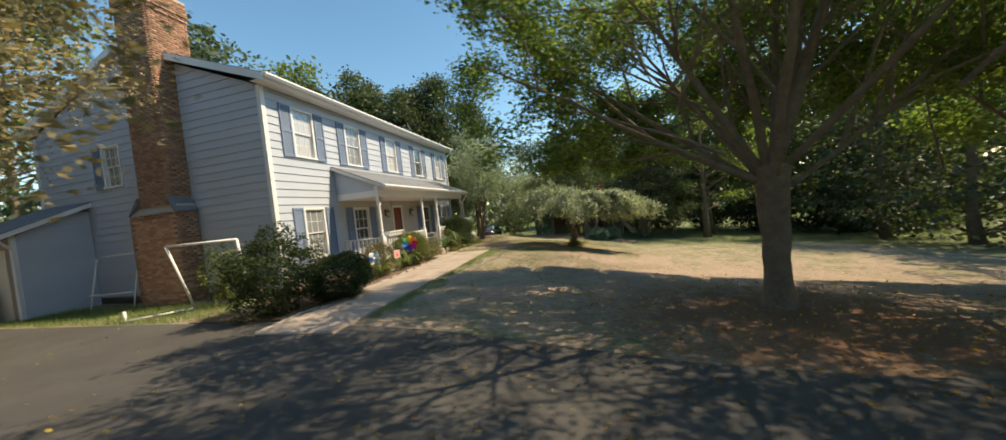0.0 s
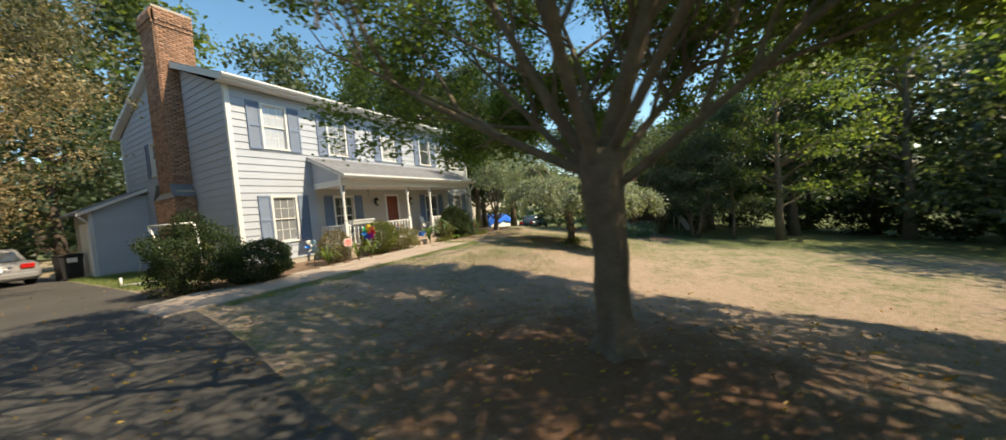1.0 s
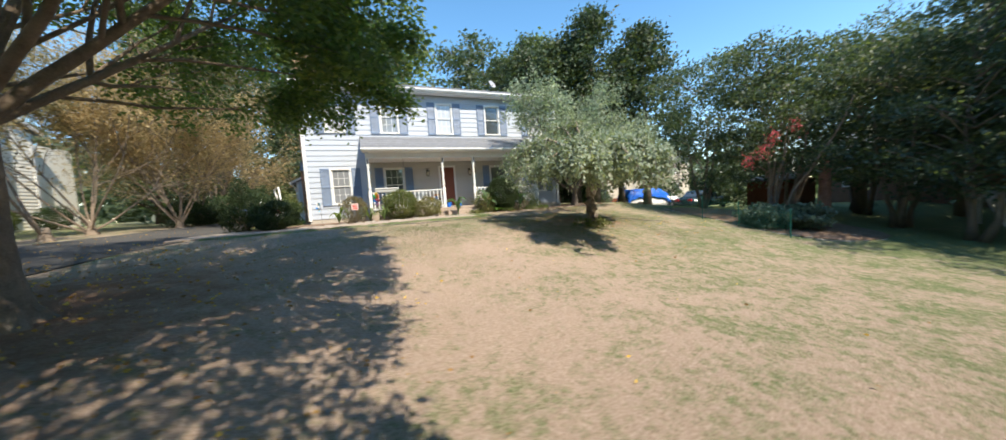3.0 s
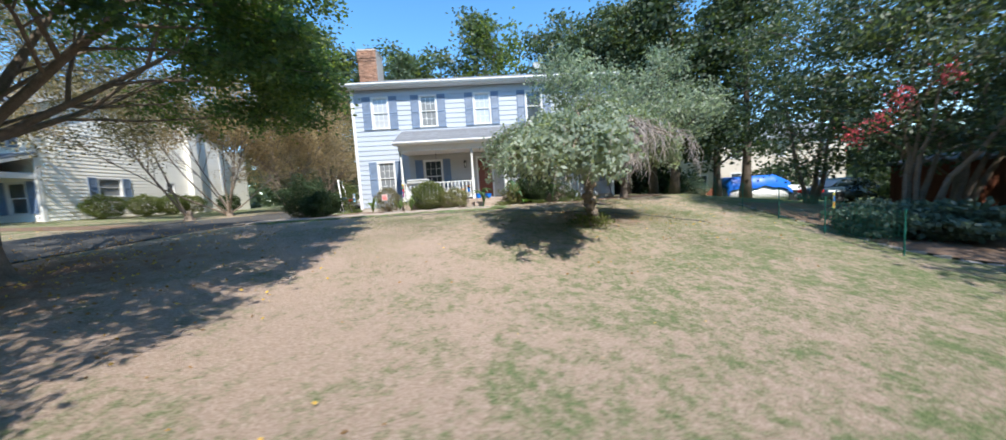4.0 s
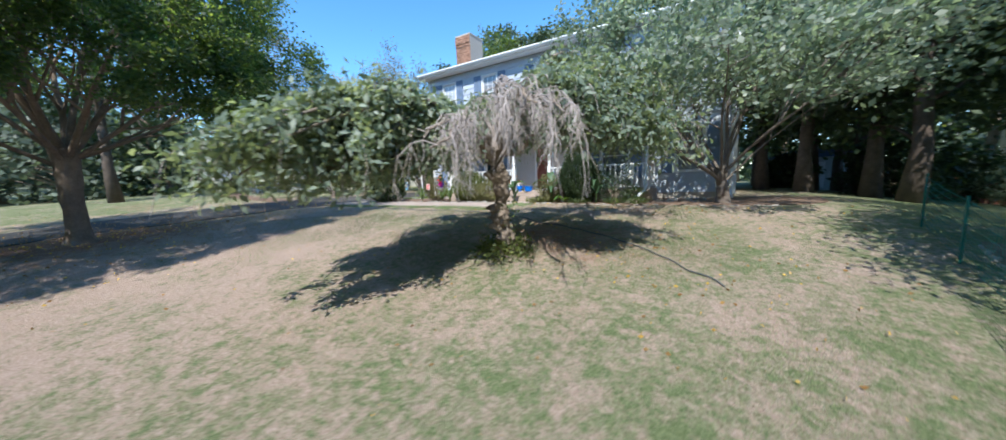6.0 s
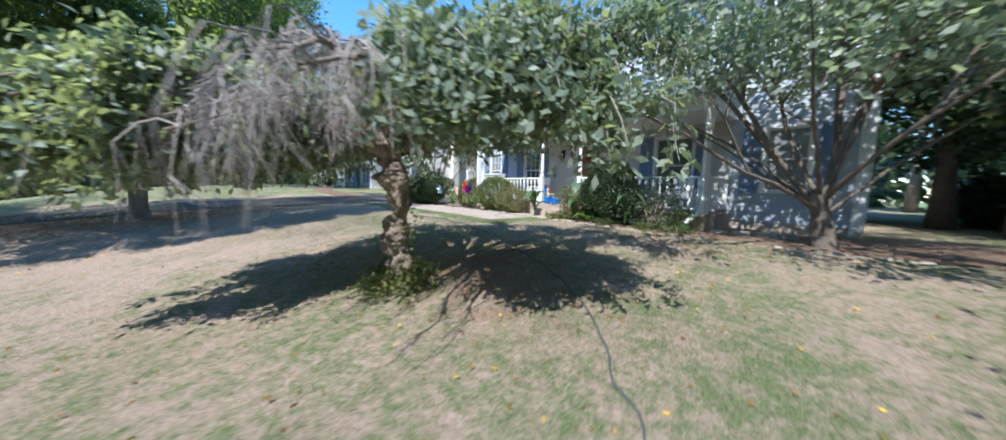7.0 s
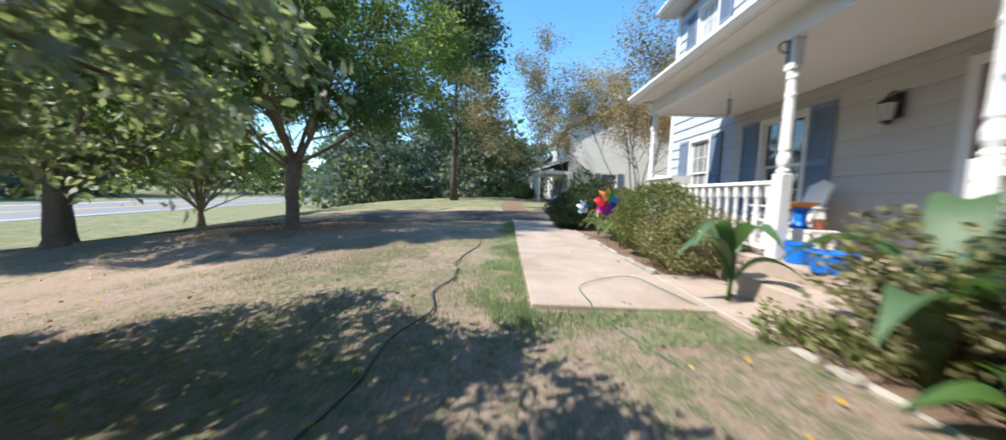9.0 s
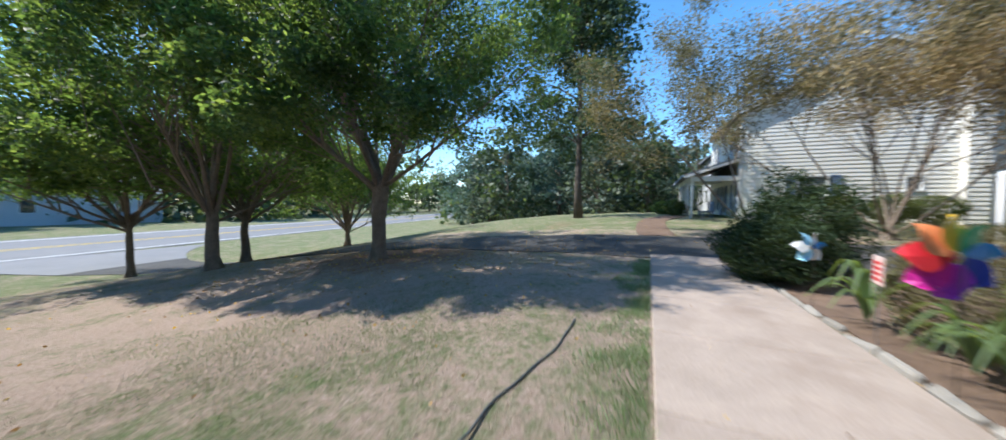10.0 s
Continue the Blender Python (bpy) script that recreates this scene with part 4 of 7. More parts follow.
# ---- porch ----
PX0, PX1, PY = 2.64, 10.97, -1.69
FLOOR = 0.3
porch = thing("porch", (0, 0, 0), "white-trimmed front porch with turned posts and a shed roof", "porch")
part("porch_slab", boxes((PX0 - 0.1, -1.82, -0.3, PX1 + 0.1, -0.04, FLOOR), bevel=0.01), M_CONC, porch, "worn concrete porch floor")
part("step", boxes((5.95, -2.2, -0.25, 7.5, -1.825, 0.14), bevel=0.012), M_CONC, porch)
rz0, rz1, RY0 = 3.0, 3.88, -2.08
bm = bmesh.new()
prism(bm, [(RY0, rz0), (-0.035, rz1), (-0.035, rz1 + 0.07), (RY0, rz0 + 0.07)], "x", PX0 - 0.22, PX1 + 0.22)
part("roof_deck", bm, M_SHINGLE, porch)
n = 12
for k in range(n):
    y0, y1 = RY0 - 0.02 + (2.04) * k / n, RY0 + 2.04 * (k + 1) / n
    sl = (rz1 - rz0) / 2.045
    z0, z1 = rz0 + 0.07 + sl * (y0 - RY0), rz0 + 0.07 + sl * (y1 - RY0)
    bm = bmesh.new()
    prism(bm, [(y0, z0 + 0.003), (y1, z1 + 0.002), (y1, z1 + 0.005), (y0, z0 + 0.018)], "x", PX0 - 0.24, PX1 + 0.24)
    part("shingle_course", bm, M_SHINGLE, porch)
bm = bmesh.new()
prism(bm, [(RY0, rz0 + 0.06), (RY0 - 0.11, rz0 + 0.06), (RY0 - 0.12, rz0 + 0.01), (RY0 - 0.07, rz0 - 0.06), (RY0, rz0 - 0.06)], "x", PX0 - 0.24, PX1 + 0.24)
part("gutter", bm, M_TRIM, porch)
part("eave_soffit", boxes((PX0 - 0.2, RY0, rz0 - 0.075, PX1 + 0.2, PY - 0.07, rz0 - 0.06)), M_TRIM, porch)
part("beam", boxes((PX0 - 0.08, PY - 0.07, 2.68, PX1 + 0.08, PY + 0.07, rz0 + 0.05)), M_TRIM, porch)
for x in (PX0, PX1):
    part("side_beam", boxes((x - 0.07, PY + 0.07, 2.68, x + 0.07, -0.035, 2.9)), M_TRIM, porch)
    bm = bmesh.new()
    prism(bm, [(PY - 0.25, 2.9), (-0.035, 2.9), (-0.035, rz1 - 0.01), (PY - 0.25, rz0 + 0.09)], "x", x - 0.05, x + 0.05)
    end = part("roof_end", bm, M_SIDING, porch)
    sx = -1 if x == PX0 else 1
    for k in range(4):
        z0 = 2.9 + k * COURSE
        z1 = min(z0 + COURSE, rz1 - 0.02)
        yl = lambda z: max(PY - 0.25, RY0 + (z - rz0 - 0.02) / ((rz1 - rz0) / 2.045))
        bm = bmesh.new()
        xo, xi = x + sx * 0.078, x + sx * 0.05
        vs = [bm.verts.new(p) for p in ((xo, yl(z0), z0), (xo, -0.035, z0), (x + sx * 0.056, -0.035, z1), (x + sx * 0.056, yl(z1), z1), (xi, yl(z0), z0), (xi, -0.035, z0), (xi, -0.035, z1), (xi, yl(z1), z1))]
        for q_ in ((0, 1, 2, 3), (4, 7, 6, 5), (0, 4, 5, 1), (3, 2, 6, 7), (0, 3, 7, 4), (1, 5, 6, 2)):
            bm.faces.new([vs[i] for i in q_])
        bmesh.ops.recalc_face_normals(bm, faces=bm.faces)
        part("siding_board", bm, M_SIDING, end)
    bm = bmesh.new()
    xa, xb = (x + sx * 0.2, x + sx * 0.225)
    prism(bm, [(RY0, rz0 - 0.06), (-0.035, rz1 - 0.06), (-0.035, rz1 + 0.05), (RY0, rz0 + 0.05)], "x", min(xa, xb), max(xa, xb))
    part("rake_board", bm, M_TRIM, porch)
part("ceiling_board", boxes((PX0 + 0.07, PY + 0.07, 2.70, PX1 - 0.07, -0.035, 2.73)), M_CEIL, porch)

POSTS = [PX0, 5.94, 7.49, PX1]


def post(x):
    bm = boxes((x - 0.065, PY - 0.065, FLOOR, x + 0.065, PY + 0.065, 1.25), (x - 0.06, PY - 0.06, 2.35, x + 0.06, PY + 0.06, 2.68), bevel=0.008)
    lathe(bm, [(0.055, 1.25), (0.065, 1.28), (0.045, 1.31), (0.062, 1.36), (0.066, 1.42), (0.05, 1.48), (0.06, 1.51), (0.055, 1.6), (0.048, 2.05), (0.058, 2.09), (0.047, 2.12), (0.046, 2.24), (0.058, 2.27), (0.05, 2.3), (0.055, 2.35)], 12, (x, PY, 0))
    return part("post", bm, M_TRIM, porch, "turned white porch post")


for x in POSTS:
    post(x)


def baluster_mesh():
    bm = boxes((-0.028, -0.028, 0, 0.028, 0.028, 0.14), (-0.028, -0.028, 0.56, 0.028, 0.028, 0.7))
    lathe(bm, [(0.026, 0.14), (0.018, 0.17), (0.03, 0.24), (0.027, 0.3), (0.018, 0.36), (0.024, 0.4), (0.02, 0.5), (0.027, 0.56)], 8)
    me = bpy.data.meshes.new("baluster")
    bm.to_mesh(me)
    bm.free()
    me.materials.append(M_TRIM)
    return me


BAL = baluster_mesh()


def railing(ax, ay, bx, by):
    d = Vector((bx - ax, by - ay, 0))
    ln, ang = d.length, math.degrees(math.atan2(d.y, d.x))
    r = link("railing", None, porch)
    r.matrix_basis = pose(ax, ay, FLOOR, 0, 0, ang)
    part("top_rail", boxes((0, -0.045, 0.83, ln, 0.045, 0.88), bevel=0.01), M_TRIM, r)
    part("bottom_rail", boxes((0, -0.03, 0.09, ln, 0.03, 0.13), bevel=0.006), M_TRIM, r)
    n = int(ln / 0.17)
    for k in range(n):
        o = link("baluster", BAL, r)
        o.location = ((k + 0.5) * ln / n, 0, 0.13)


railing(PX0 + 0.065, PY, 5.94 - 0.065, PY)
railing(7.49 + 0.065, PY, PX1 - 0.065, PY)
railing(PX0, PY + 0.065, PX0, -0.06)
railing(PX1, PY + 0.065, PX1, -0.06)

# ---- trees ----
def limb_line(rng, start, direction, length, bend, wobble, n=7):
    """A bent line from start; bend pulls it up (positive) or down."""
    pts, p, d = [Vector(start)], Vector(start), Vector(direction).normalized()
    for _ in range(n):
        d = (d + Vector((rng.normal(0, wobble), rng.normal(0, wobble), rng.normal(0, wobble) + bend))).normalized()
        p = p + d * (length / n)
        pts.append(p.copy())
    return pts


def branch_set(rng, base, levels):
    """Lines and leaf points of a tree. levels: dicts of count, length, spread, bend, wobble, radius, from."""
    lines, tips = [], []

    def go(pts, radii, k):
        if k >= len(levels):
            return
        L = levels[k]
        n = int(rng.integers(L["count"][0], L["count"][1] + 1))
        turn = rng.uniform(0, 6.28)
        for i in range(n):
            t = rng.uniform(*L["from"]) if k else 1.0 - L.get("stagger", 0.12) * rng.random()
            f = t * (len(pts) - 1)
            j = min(int(f), len(pts) - 2)
            p = pts[j].lerp(pts[j + 1], f - j)
            d = (pts[j + 1] - pts[j]).normalized()
            r0 = radii[j] + (radii[j + 1] - radii[j]) * (f - j)
            turn += 2.4 + rng.normal(0, 0.3)
            side = d.orthogonal().normalized()
            side.rotate(Matrix.Rotation(turn, 3, d))
            sp = radians(rng.uniform(*(L["wide"] if i >= n - L.get("low", 0) else L["spread"])))
            nd = d * math.cos(sp) + side * math.sin(sp)
            ln = L["length"] * rng.uniform(0.75, 1.2) * (1.15 - 0.5 * t if k else 1)
            q = limb_line(rng, p, nd, ln, L["bend"], L["wobble"], L.get("n", 6))
            ra = min(r0 * 0.85, L["radius"] * rng.uniform(0.8, 1.15) * ((0.6 if i >= n - L.get("low", 0) else 1.15 - 0.5 * sp) if "wide" in L else 1.0))
            rr = [ra * (1 - 0.8 * a / (len(q) - 1)) for a in range(len(q))]
            lines.append((q, rr, (8, 5, 4, 3)[min(k, 3)], k))
            if k >= len(levels) - 2:
                for a in range(1, len(q)):
                    tips.append(q[a])
                    tips.append(q[a].lerp(q[a - 1], 0.5))
            go(q, rr, k + 1)

    go(*base, 0)
    return lines, tips


def make_tree(name, at, label, trunk, levels, leaf_mat_, leaves, size, spread, seed, bark=None, droop=0.15, slim=0.5, flat=0.2, category="tree", keep=None, lean=(0, 0), group="", bare=0, shell=0.0, trim=False, hollow=0.0, neck=0.22, even=0.0, east=9.0):
    """A tree: tapered trunk with a flared foot, limbs, twigs, and a crown of single leaves."""
    rng = np.random.default_rng(seed)
    h, r = trunk
    top = thing(name, (at[0], at[1], land(*at) - 0.02), label, category, group)
    pts = [Vector((lean[0] * (k / 8) ** 1.2 + rng.normal(0, 0.012), lean[1] * (k / 8) ** 1.2 + rng.normal(0, 0.012), h * k / 8 - 0.05)) for k in range(9)]
    rad = [r * (1.0 - neck * (k / 8) ** 2) for k in range(9)]
    rad[0], rad[1] = r * 1.55, r * 1.1
    bm = bmesh.new()
    fine = [(k / 4, pts[min(k // 4, 7)].lerp(pts[min(k // 4, 7) + 1], k / 4 - min(k // 4, 7))) for k in range(33)]
    tube(bm, [p for _, p in fine], [r * (1.0 - neck * (k / 8) ** 2 + 0.75 * math.exp(-h * k / 8 / 0.22)) for k, _ in fine], 28)
    for v in bm.verts:
        a, z = math.atan2(v.co.y, v.co.x), max(v.co.z, 0.0)
        root = 0.22 * math.exp(-z / 0.25) * math.sin(a * 5 + seed)
        v.co += Vector((v.co.x, v.co.y, 0)) * (root + 0.16 * noise.noise((v.co.x * 5 + seed, v.co.y * 5, z * 1.3)) + 0.06 * noise.noise((v.co.x * 22, v.co.y * 22, z * 5)))
    part("trunk", bm, bark or M_BARK, top, smooth=True)
    lines, tips = branch_set(rng, (pts, rad), levels)
    bm = bmesh.new()
    for q, rr, s, k in lines:
        if keep is None or k < bare or all(keep(p) for p in q[(len(q) // 2 if trim else -1):]):
            tube(bm, q, rr, s, cap=False)
    part("branchwork", bm, bark or M_BARK, top, smooth=True)
    tp = np.array([tuple(p) for p in tips if (keep is None or keep(p)) and (hollow == 0 or p.z > hollow * 2.1 or math.hypot(p.x, p.y) > hollow)])
    if leaves:
        mid = (tp.min(0) + tp.max(0)) / 2
        e = np.linalg.norm((tp - mid) / (np.ptp(tp, axis=0) / 2 + 0.01), axis=1) ** shell
        if even:
            cell = np.floor((tp[:, :2] - tp[:, 2:] * np.array([SUN.x, SUN.y]) / SUN.z) / 0.6).astype(int)
            _, inv, cnt = np.unique(cell, axis=0, return_inverse=True, return_counts=True)
            e = e / cnt[inv.ravel()] ** even * np.where(tp[:, 0] - tp[:, 2] * SUN.x / SUN.z > east, 1.9, 1.0)
        sel = tp[rng.choice(len(tp), leaves, p=e / e.sum())]
        v, f = leaves_np(rng, sel, size, spread, droop, slim, flat)
        mesh_np("crown", v, f, leaf_mat_, top)
    return top


def clump_tree(name, at, label, height, radius, base, leaf_mat_, leaves, size, seed, trunk_r=0.2, clumps=70, bark=None, shape=1.0, category="tree", spread=0.55, group="", stems=1, z0=None, tier=0.32):
    """A tree seen from farther off: trunk, a few limbs, and leaf clumps with gaps, wider or narrower towards the top by shape."""
    rng = np.random.default_rng(seed)
    top = thing(name, (at[0], at[1], (land(*at) if z0 is None else z0) - 0.03), label, category, group)
    cs = []
    for _ in range(clumps):
        t = rng.random() ** 0.8
        w = radius * (1 - t ** 1.6 * shape) * math.sqrt(rng.uniform(0.12, 1.0)) * (0.75 + 0.5 * rng.random())
        a = rng.uniform(0, 6.283)
        low = min(1.0, 0.45 + t * 3)
        cs.append((w * low * math.cos(a), w * low * math.sin(a), base + (height - base) * t))
    cs = np.array(cs)
    bm = bmesh.new()
    for s in range(stems):
        off = Vector((rng.normal(0, 0.18), rng.normal(0, 0.18), 0)) if stems > 1 else Vector((0, 0, 0))
        tip = Vector((off.x * 6, off.y * 6, height * (0.9 if stems == 1 else 0.6)))
        pts = [off + (tip - off) * (k / 7) + Vector((rng.normal(0, 0.05), rng.normal(0, 0.05), 0)) for k in range(8)]
        tube(bm, pts, [trunk_r * (1.35 if k == 0 else 1 - 0.12 * k) for k in range(8)], 9)
    part("trunk", bm, bark or M_BARK, top, smooth=True)
    bm = bmesh.new()
    for c in cs[:: max(1, len(cs) // 26)]:
        zz = max(base * 0.75, c[2] - 0.35 * math.hypot(c[0], c[1]) - 0.3)
        p0, p1 = Vector((0, 0, zz)), Vector(c)
        tube(bm, [p0, p0.lerp(p1, 0.5) + Vector((0, 0, 0.15)), p1], [trunk_r * 0.3, trunk_r * 0.2, 0.015], 5, cap=False)
    tagged(part("branchwork", bm, bark or M_BARK, top, smooth=True), kind="stuff")
    sel = cs[rng.integers(0, len(cs), leaves)]
    k = rng.normal(0, 1, (leaves, 3)) * np.array([spread, spread, spread * tier])
    k[:, 2] -= 0.28 * np.hypot(k[:, 0], k[:, 1])
    v, f = leaves_np(rng, sel + k, size, 0.05, 0.2, 0.62, 0.25)
    mesh_np("crown", v, f, leaf_mat_, top)
    return top


ZELKOVA = [
    dict(count=(14, 14), length=5.5, spread=(9, 48), wide=(45, 64), low=6, bend=0.012, wobble=0.045, radius=0.10, n=8, stagger=0.24, **{"from": (0.9, 1.0)}),
    dict(count=(8, 10), length=3.3, spread=(24, 58), bend=0.0, wobble=0.07, radius=0.038, n=6, **{"from": (0.22, 1.0)}),
    dict(count=(4, 6), length=1.6, spread=(20, 55), bend=-0.035, wobble=0.09, radius=0.014, n=5, **{"from": (0.2, 1.0)}),
    dict(count=(2, 3), length=0.85, spread=(20, 60), bend=-0.06, wobble=0.12, radius=0.006, n=2, **{"from": (0.2, 1.0)}),
]
def shade_edge(x, y, z):
    """Whether a twig at this point lies inside the reach of the crowns, whose shade ends in a line across the lawn."""
    h = z + 0.6
    sx, sy = x - SUN.x / SUN.z * h, y - SUN.y / SUN.z * h
    wave = 0.35 * noise.noise((sx * 0.5, sy * 0.5, 2.0))
    return sx < 2.65 + wave and sy < -1.6 + wave - 2.4 * smooth(0.4, 1.6, sx) - 0.5 * max(0.0, sx - 1.2)


make_tree("shade_tree", (-1.25, -11.95), "large spreading shade tree forking low with fine green leaves", (2.5, 0.19), ZELKOVA, M_LEAF, 144000, 0.1, 0.15, 11, shell=1.4, hollow=2.5, lean=(-0.12, 0.0), flat=0.65, neck=-0.34, even=0.35, east=1.3, keep=lambda p: shade_edge(p.x - 1.25, p.y - 11.95, p.z - 0.5) and p.z > (3.3 if p.x < 0 else 3.1) and not (p.z < 4.6 and p.x < -2.0) and not (p.z < 5.1 and p.x < -0.25 and p.y > 0.8) and not (p.z < 3.6 and p.y < -1.0) and not (p.z < 3.0 and math.hypot(p.x, p.y) > 3.4) and not (p.y + 3.8 < 0.46 * (p.x + 0.5) and p.x > 0.5 and p.z < 1.5 + 0.66 * math.hypot(p.x + 0.5, p.y + 3.8)))
ZELKOVA_3 = [dict(d, length=d["length"] * 1.12) for d in ZELKOVA]
ZELKOVA_3[0] = dict(ZELKOVA_3[0], wide=(48, 68), low=5)
ZELKOVA_2 = [dict(d, length=d["length"] * 0.95) for d in ZELKOVA]
make_tree("shade_tree", (0.0, -18.4), "spreading roadside shade tree with a vase of limbs", (2.2, 0.2), ZELKOVA_3, M_LEAF, 84000, 0.13, 0.16, 12, shell=1.4, hollow=2.3, flat=0.65, even=0.45, east=0.2, keep=lambda p: shade_edge(p.x, p.y - 18.4, p.z - 1.1) and p.z > 3.4 and (p.y < 0.8 or p.z > 4.4 + 0.25 * p.y))
make_tree("shade_tree", (0.1, -24.7), "slender young shade tree by the driveway mouth", (2.6, 0.13), ZELKOVA_2[:3], M_LEAF, 26000, 0.14, 0.14, 13, shell=2.0, flat=0.6, keep=lambda p: p.z > 3.4)
make_tree("shade_tree", (-2.6, -21.5), "spreading roadside shade tree with a vase of limbs", (2.4, 0.17), ZELKOVA_2[:3], M_LEAF, 26000, 0.16, 0.15, 14, shell=2.0, flat=0.6, keep=lambda p: p.z > 3.2)
make_tree("shade_tree", (-9.0, -22.5), "small low-branching tree on the verge", (1.2, 0.16), ZELKOVA_2[:3], M_LEAF, 26000, 0.16, 0.15, 15, keep=lambda p: p.z > 2.0)


def weeping_tree():
    rng = np.random.default_rng(21)
    at = (9.42, -8.25)
    top = thing("weeping_tree", (*at, land(*at)), "umbrella-shaped weeping tree with a knotted trunk, half its twigs bare", "tree")
    pts = [Vector((0.03 * math.sin(k * 0.42) - 0.06 * (k / 27), 0.03 * math.cos(k * 0.36) - 0.13 * (k / 27), 2.0 * k / 27 - 0.05)) for k in [j / 3 for j in range(82)]]
    bm = bmesh.new()
    tube(bm, pts, [0.125 + 0.10 * math.exp(-k / 2.5) + 0.014 * math.sin(k * 0.75) + 0.03 * smooth(20, 27, k) + 0.012 * math.sin(k * 1.3) for k in [j / 3 for j in range(82)]], 36)
    for v in bm.verts:
        c = v.co
        v.co += Vector((c.x, c.y, 0)) * (0.6 * noise.noise((c.x * 6, c.y * 6, c.z * 4.5)) + 0.75 * max(0.0, noise.noise((c.x * 13 + 4, c.y * 13, c.z * 11))) + 0.25 * noise.noise((c.x * 30, c.y * 30, c.z * 24)))
    part("trunk", bm, M_BARK2, top, smooth=True)
    an, zz = rng.uniform(0, 6.283, 190), rng.uniform(0.05, 1.5, 190) * rng.uniform(0.4, 1, 190)
    iv = np.stack([0.19 * np.cos(an), 0.17 * np.sin(an), zz], 1)
    v, f = leaves_np(rng, iv, 0.055, 0.03, 0.3, 0.8)
    mesh_np("ivy", v, f, M_LEAF_BOX, top, "small green ivy leaves on the trunk")
    limbs, twigs, leafy = bmesh.new(), bmesh.new(), []
    n = 44
    for i in range(n + 18):
        a = 2 * math.pi * i / n + rng.normal(0, 0.1) if i < n else radians(rng.uniform(228, 262) if i < n + 12 else rng.uniform(-14, 28))
        az = math.degrees(a) % 360
        bare = 268 < az < 323
        sag = max(0.0, math.cos(a - radians(243))) ** 6
        north = max(0.0, math.cos(a - radians(85)))
        far = np.interp(az, (0, 25, 60, 105, 150, 190, 212, 235, 264, 267, 320, 325, 345, 360), (2.65, 2.95, 3.75, 3.1, 2.6, 3.0, 3.5, 4.0, 4.15, 2.3, 2.3, 2.2, 2.6, 2.65))
        reach = float(far) * rng.uniform(0.55, 1.0)
        hang = 0.5 + 0.15 * max(0.0, math.cos(a - radians(5))) ** 2 + 0.2 * max(0.0, math.cos(a - radians(242))) ** 3
        rise = rng.uniform(0.35, 1.25 - 0.4 * sag) + 0.6 * north + 0.7 * max(0.0, math.cos(a - radians(58))) ** 8
        q = []
        for k in range(9):
            t = k / 8
            w = reach * (0.08 + 0.92 * t)
            z = 1.8 + rise * math.sin(min(1.0, t * 1.25) * math.pi * 0.62) - (0.45 + (0.0 if bare else 0.35 * sag)) * t ** 3
            q.append(Vector((w * math.cos(a) + rng.normal(0, 0.05), w * math.sin(a) + rng.normal(0, 0.05), z)))
        tube(limbs, q, [0.055 * (1 - 0.8 * k / 8) for k in range(9)], 6, cap=False)
        for s in range(15):
            t = rng.uniform(0.2, 1.0)
            j = min(int(t * 8), 7)
            p = q[j].lerp(q[j + 1], t * 8 - j)
            out = Vector((math.cos(a + rng.normal(0, 0.9)), math.sin(a + rng.normal(0, 0.9)), 0))
            drop = rng.uniform(0.5, 1.15) * (0.6 + 0.55 * t) * (0.9 if bare else hang)
            if not bare and p.x > -0.2:
                drop = min(drop, max(0.1, p.z - (1.8 if az > 315 else 1.5)))
            tw = [p + out * (0.45 * math.sin(u * 1.4)) + Vector((rng.normal(0, 0.03), rng.normal(0, 0.03), 0.16 * math.sin(u * 3.0) - drop * u * u)) for u in (0, 0.2, 0.4, 0.6, 0.8, 1.0)]
            tube(twigs, tw, [0.011, 0.009, 0.008, 0.006, 0.004, 0.002], 4, cap=False)
            if bare:
                for _ in range(7):
                    u = int(rng.integers(1, 5))
                    b = tw[u]
                    e = b + Vector((rng.normal(0, 0.12), rng.normal(0, 0.12), -rng.uniform(0.15, 0.5)))
                    tube(twigs, [b, b.lerp(e, 0.5) + Vector((0.03, 0, 0)), e], [0.005, 0.004, 0.002], 3, cap=False)
            else:
                leafy += [tuple(x) for x in tw[1:]] + [tuple(tw[k].lerp(tw[k + 1], 0.5)) for k in range(5)]
    part("branchwork", limbs, M_BARK2, top, smooth=True)
    part("twigwork", twigs, M_TWIG, top, "bare grey weeping twigs")
    tp = np.array(leafy)
    tp = tp[tp[:, 2] > np.where(tp[:, 0] > -0.2, 1.55, np.where(tp[:, 1] < -1.2, 1.38 + 0.25 * np.sin(tp[:, 0] * 5.0) * np.sin(tp[:, 1] * 4.0), 1.3))]
    wt = np.where((tp[:, 0] < 0.2) & (tp[:, 1] < -0.6), 2.2, np.where((tp[:, 0] > 1.2) & (np.abs(tp[:, 1]) < 1.2), 1.6, 1.0))
    tp = tp[rng.choice(len(tp), 88000, p=wt / wt.sum())]
    out = tp - np.array([0.0, 0.0, 1.0])
    out = out / (np.linalg.norm(out, axis=1)[:, None] + 0.01) + np.array([0.0, 0.0, 0.35])
    v, f = leaves_np(rng, tp, 0.105, 0.085, 0.7, 0.5, 0.0, out)
    mesh_np("crown", v, f, M_LEAF_WEEP, top)


weeping_tree()

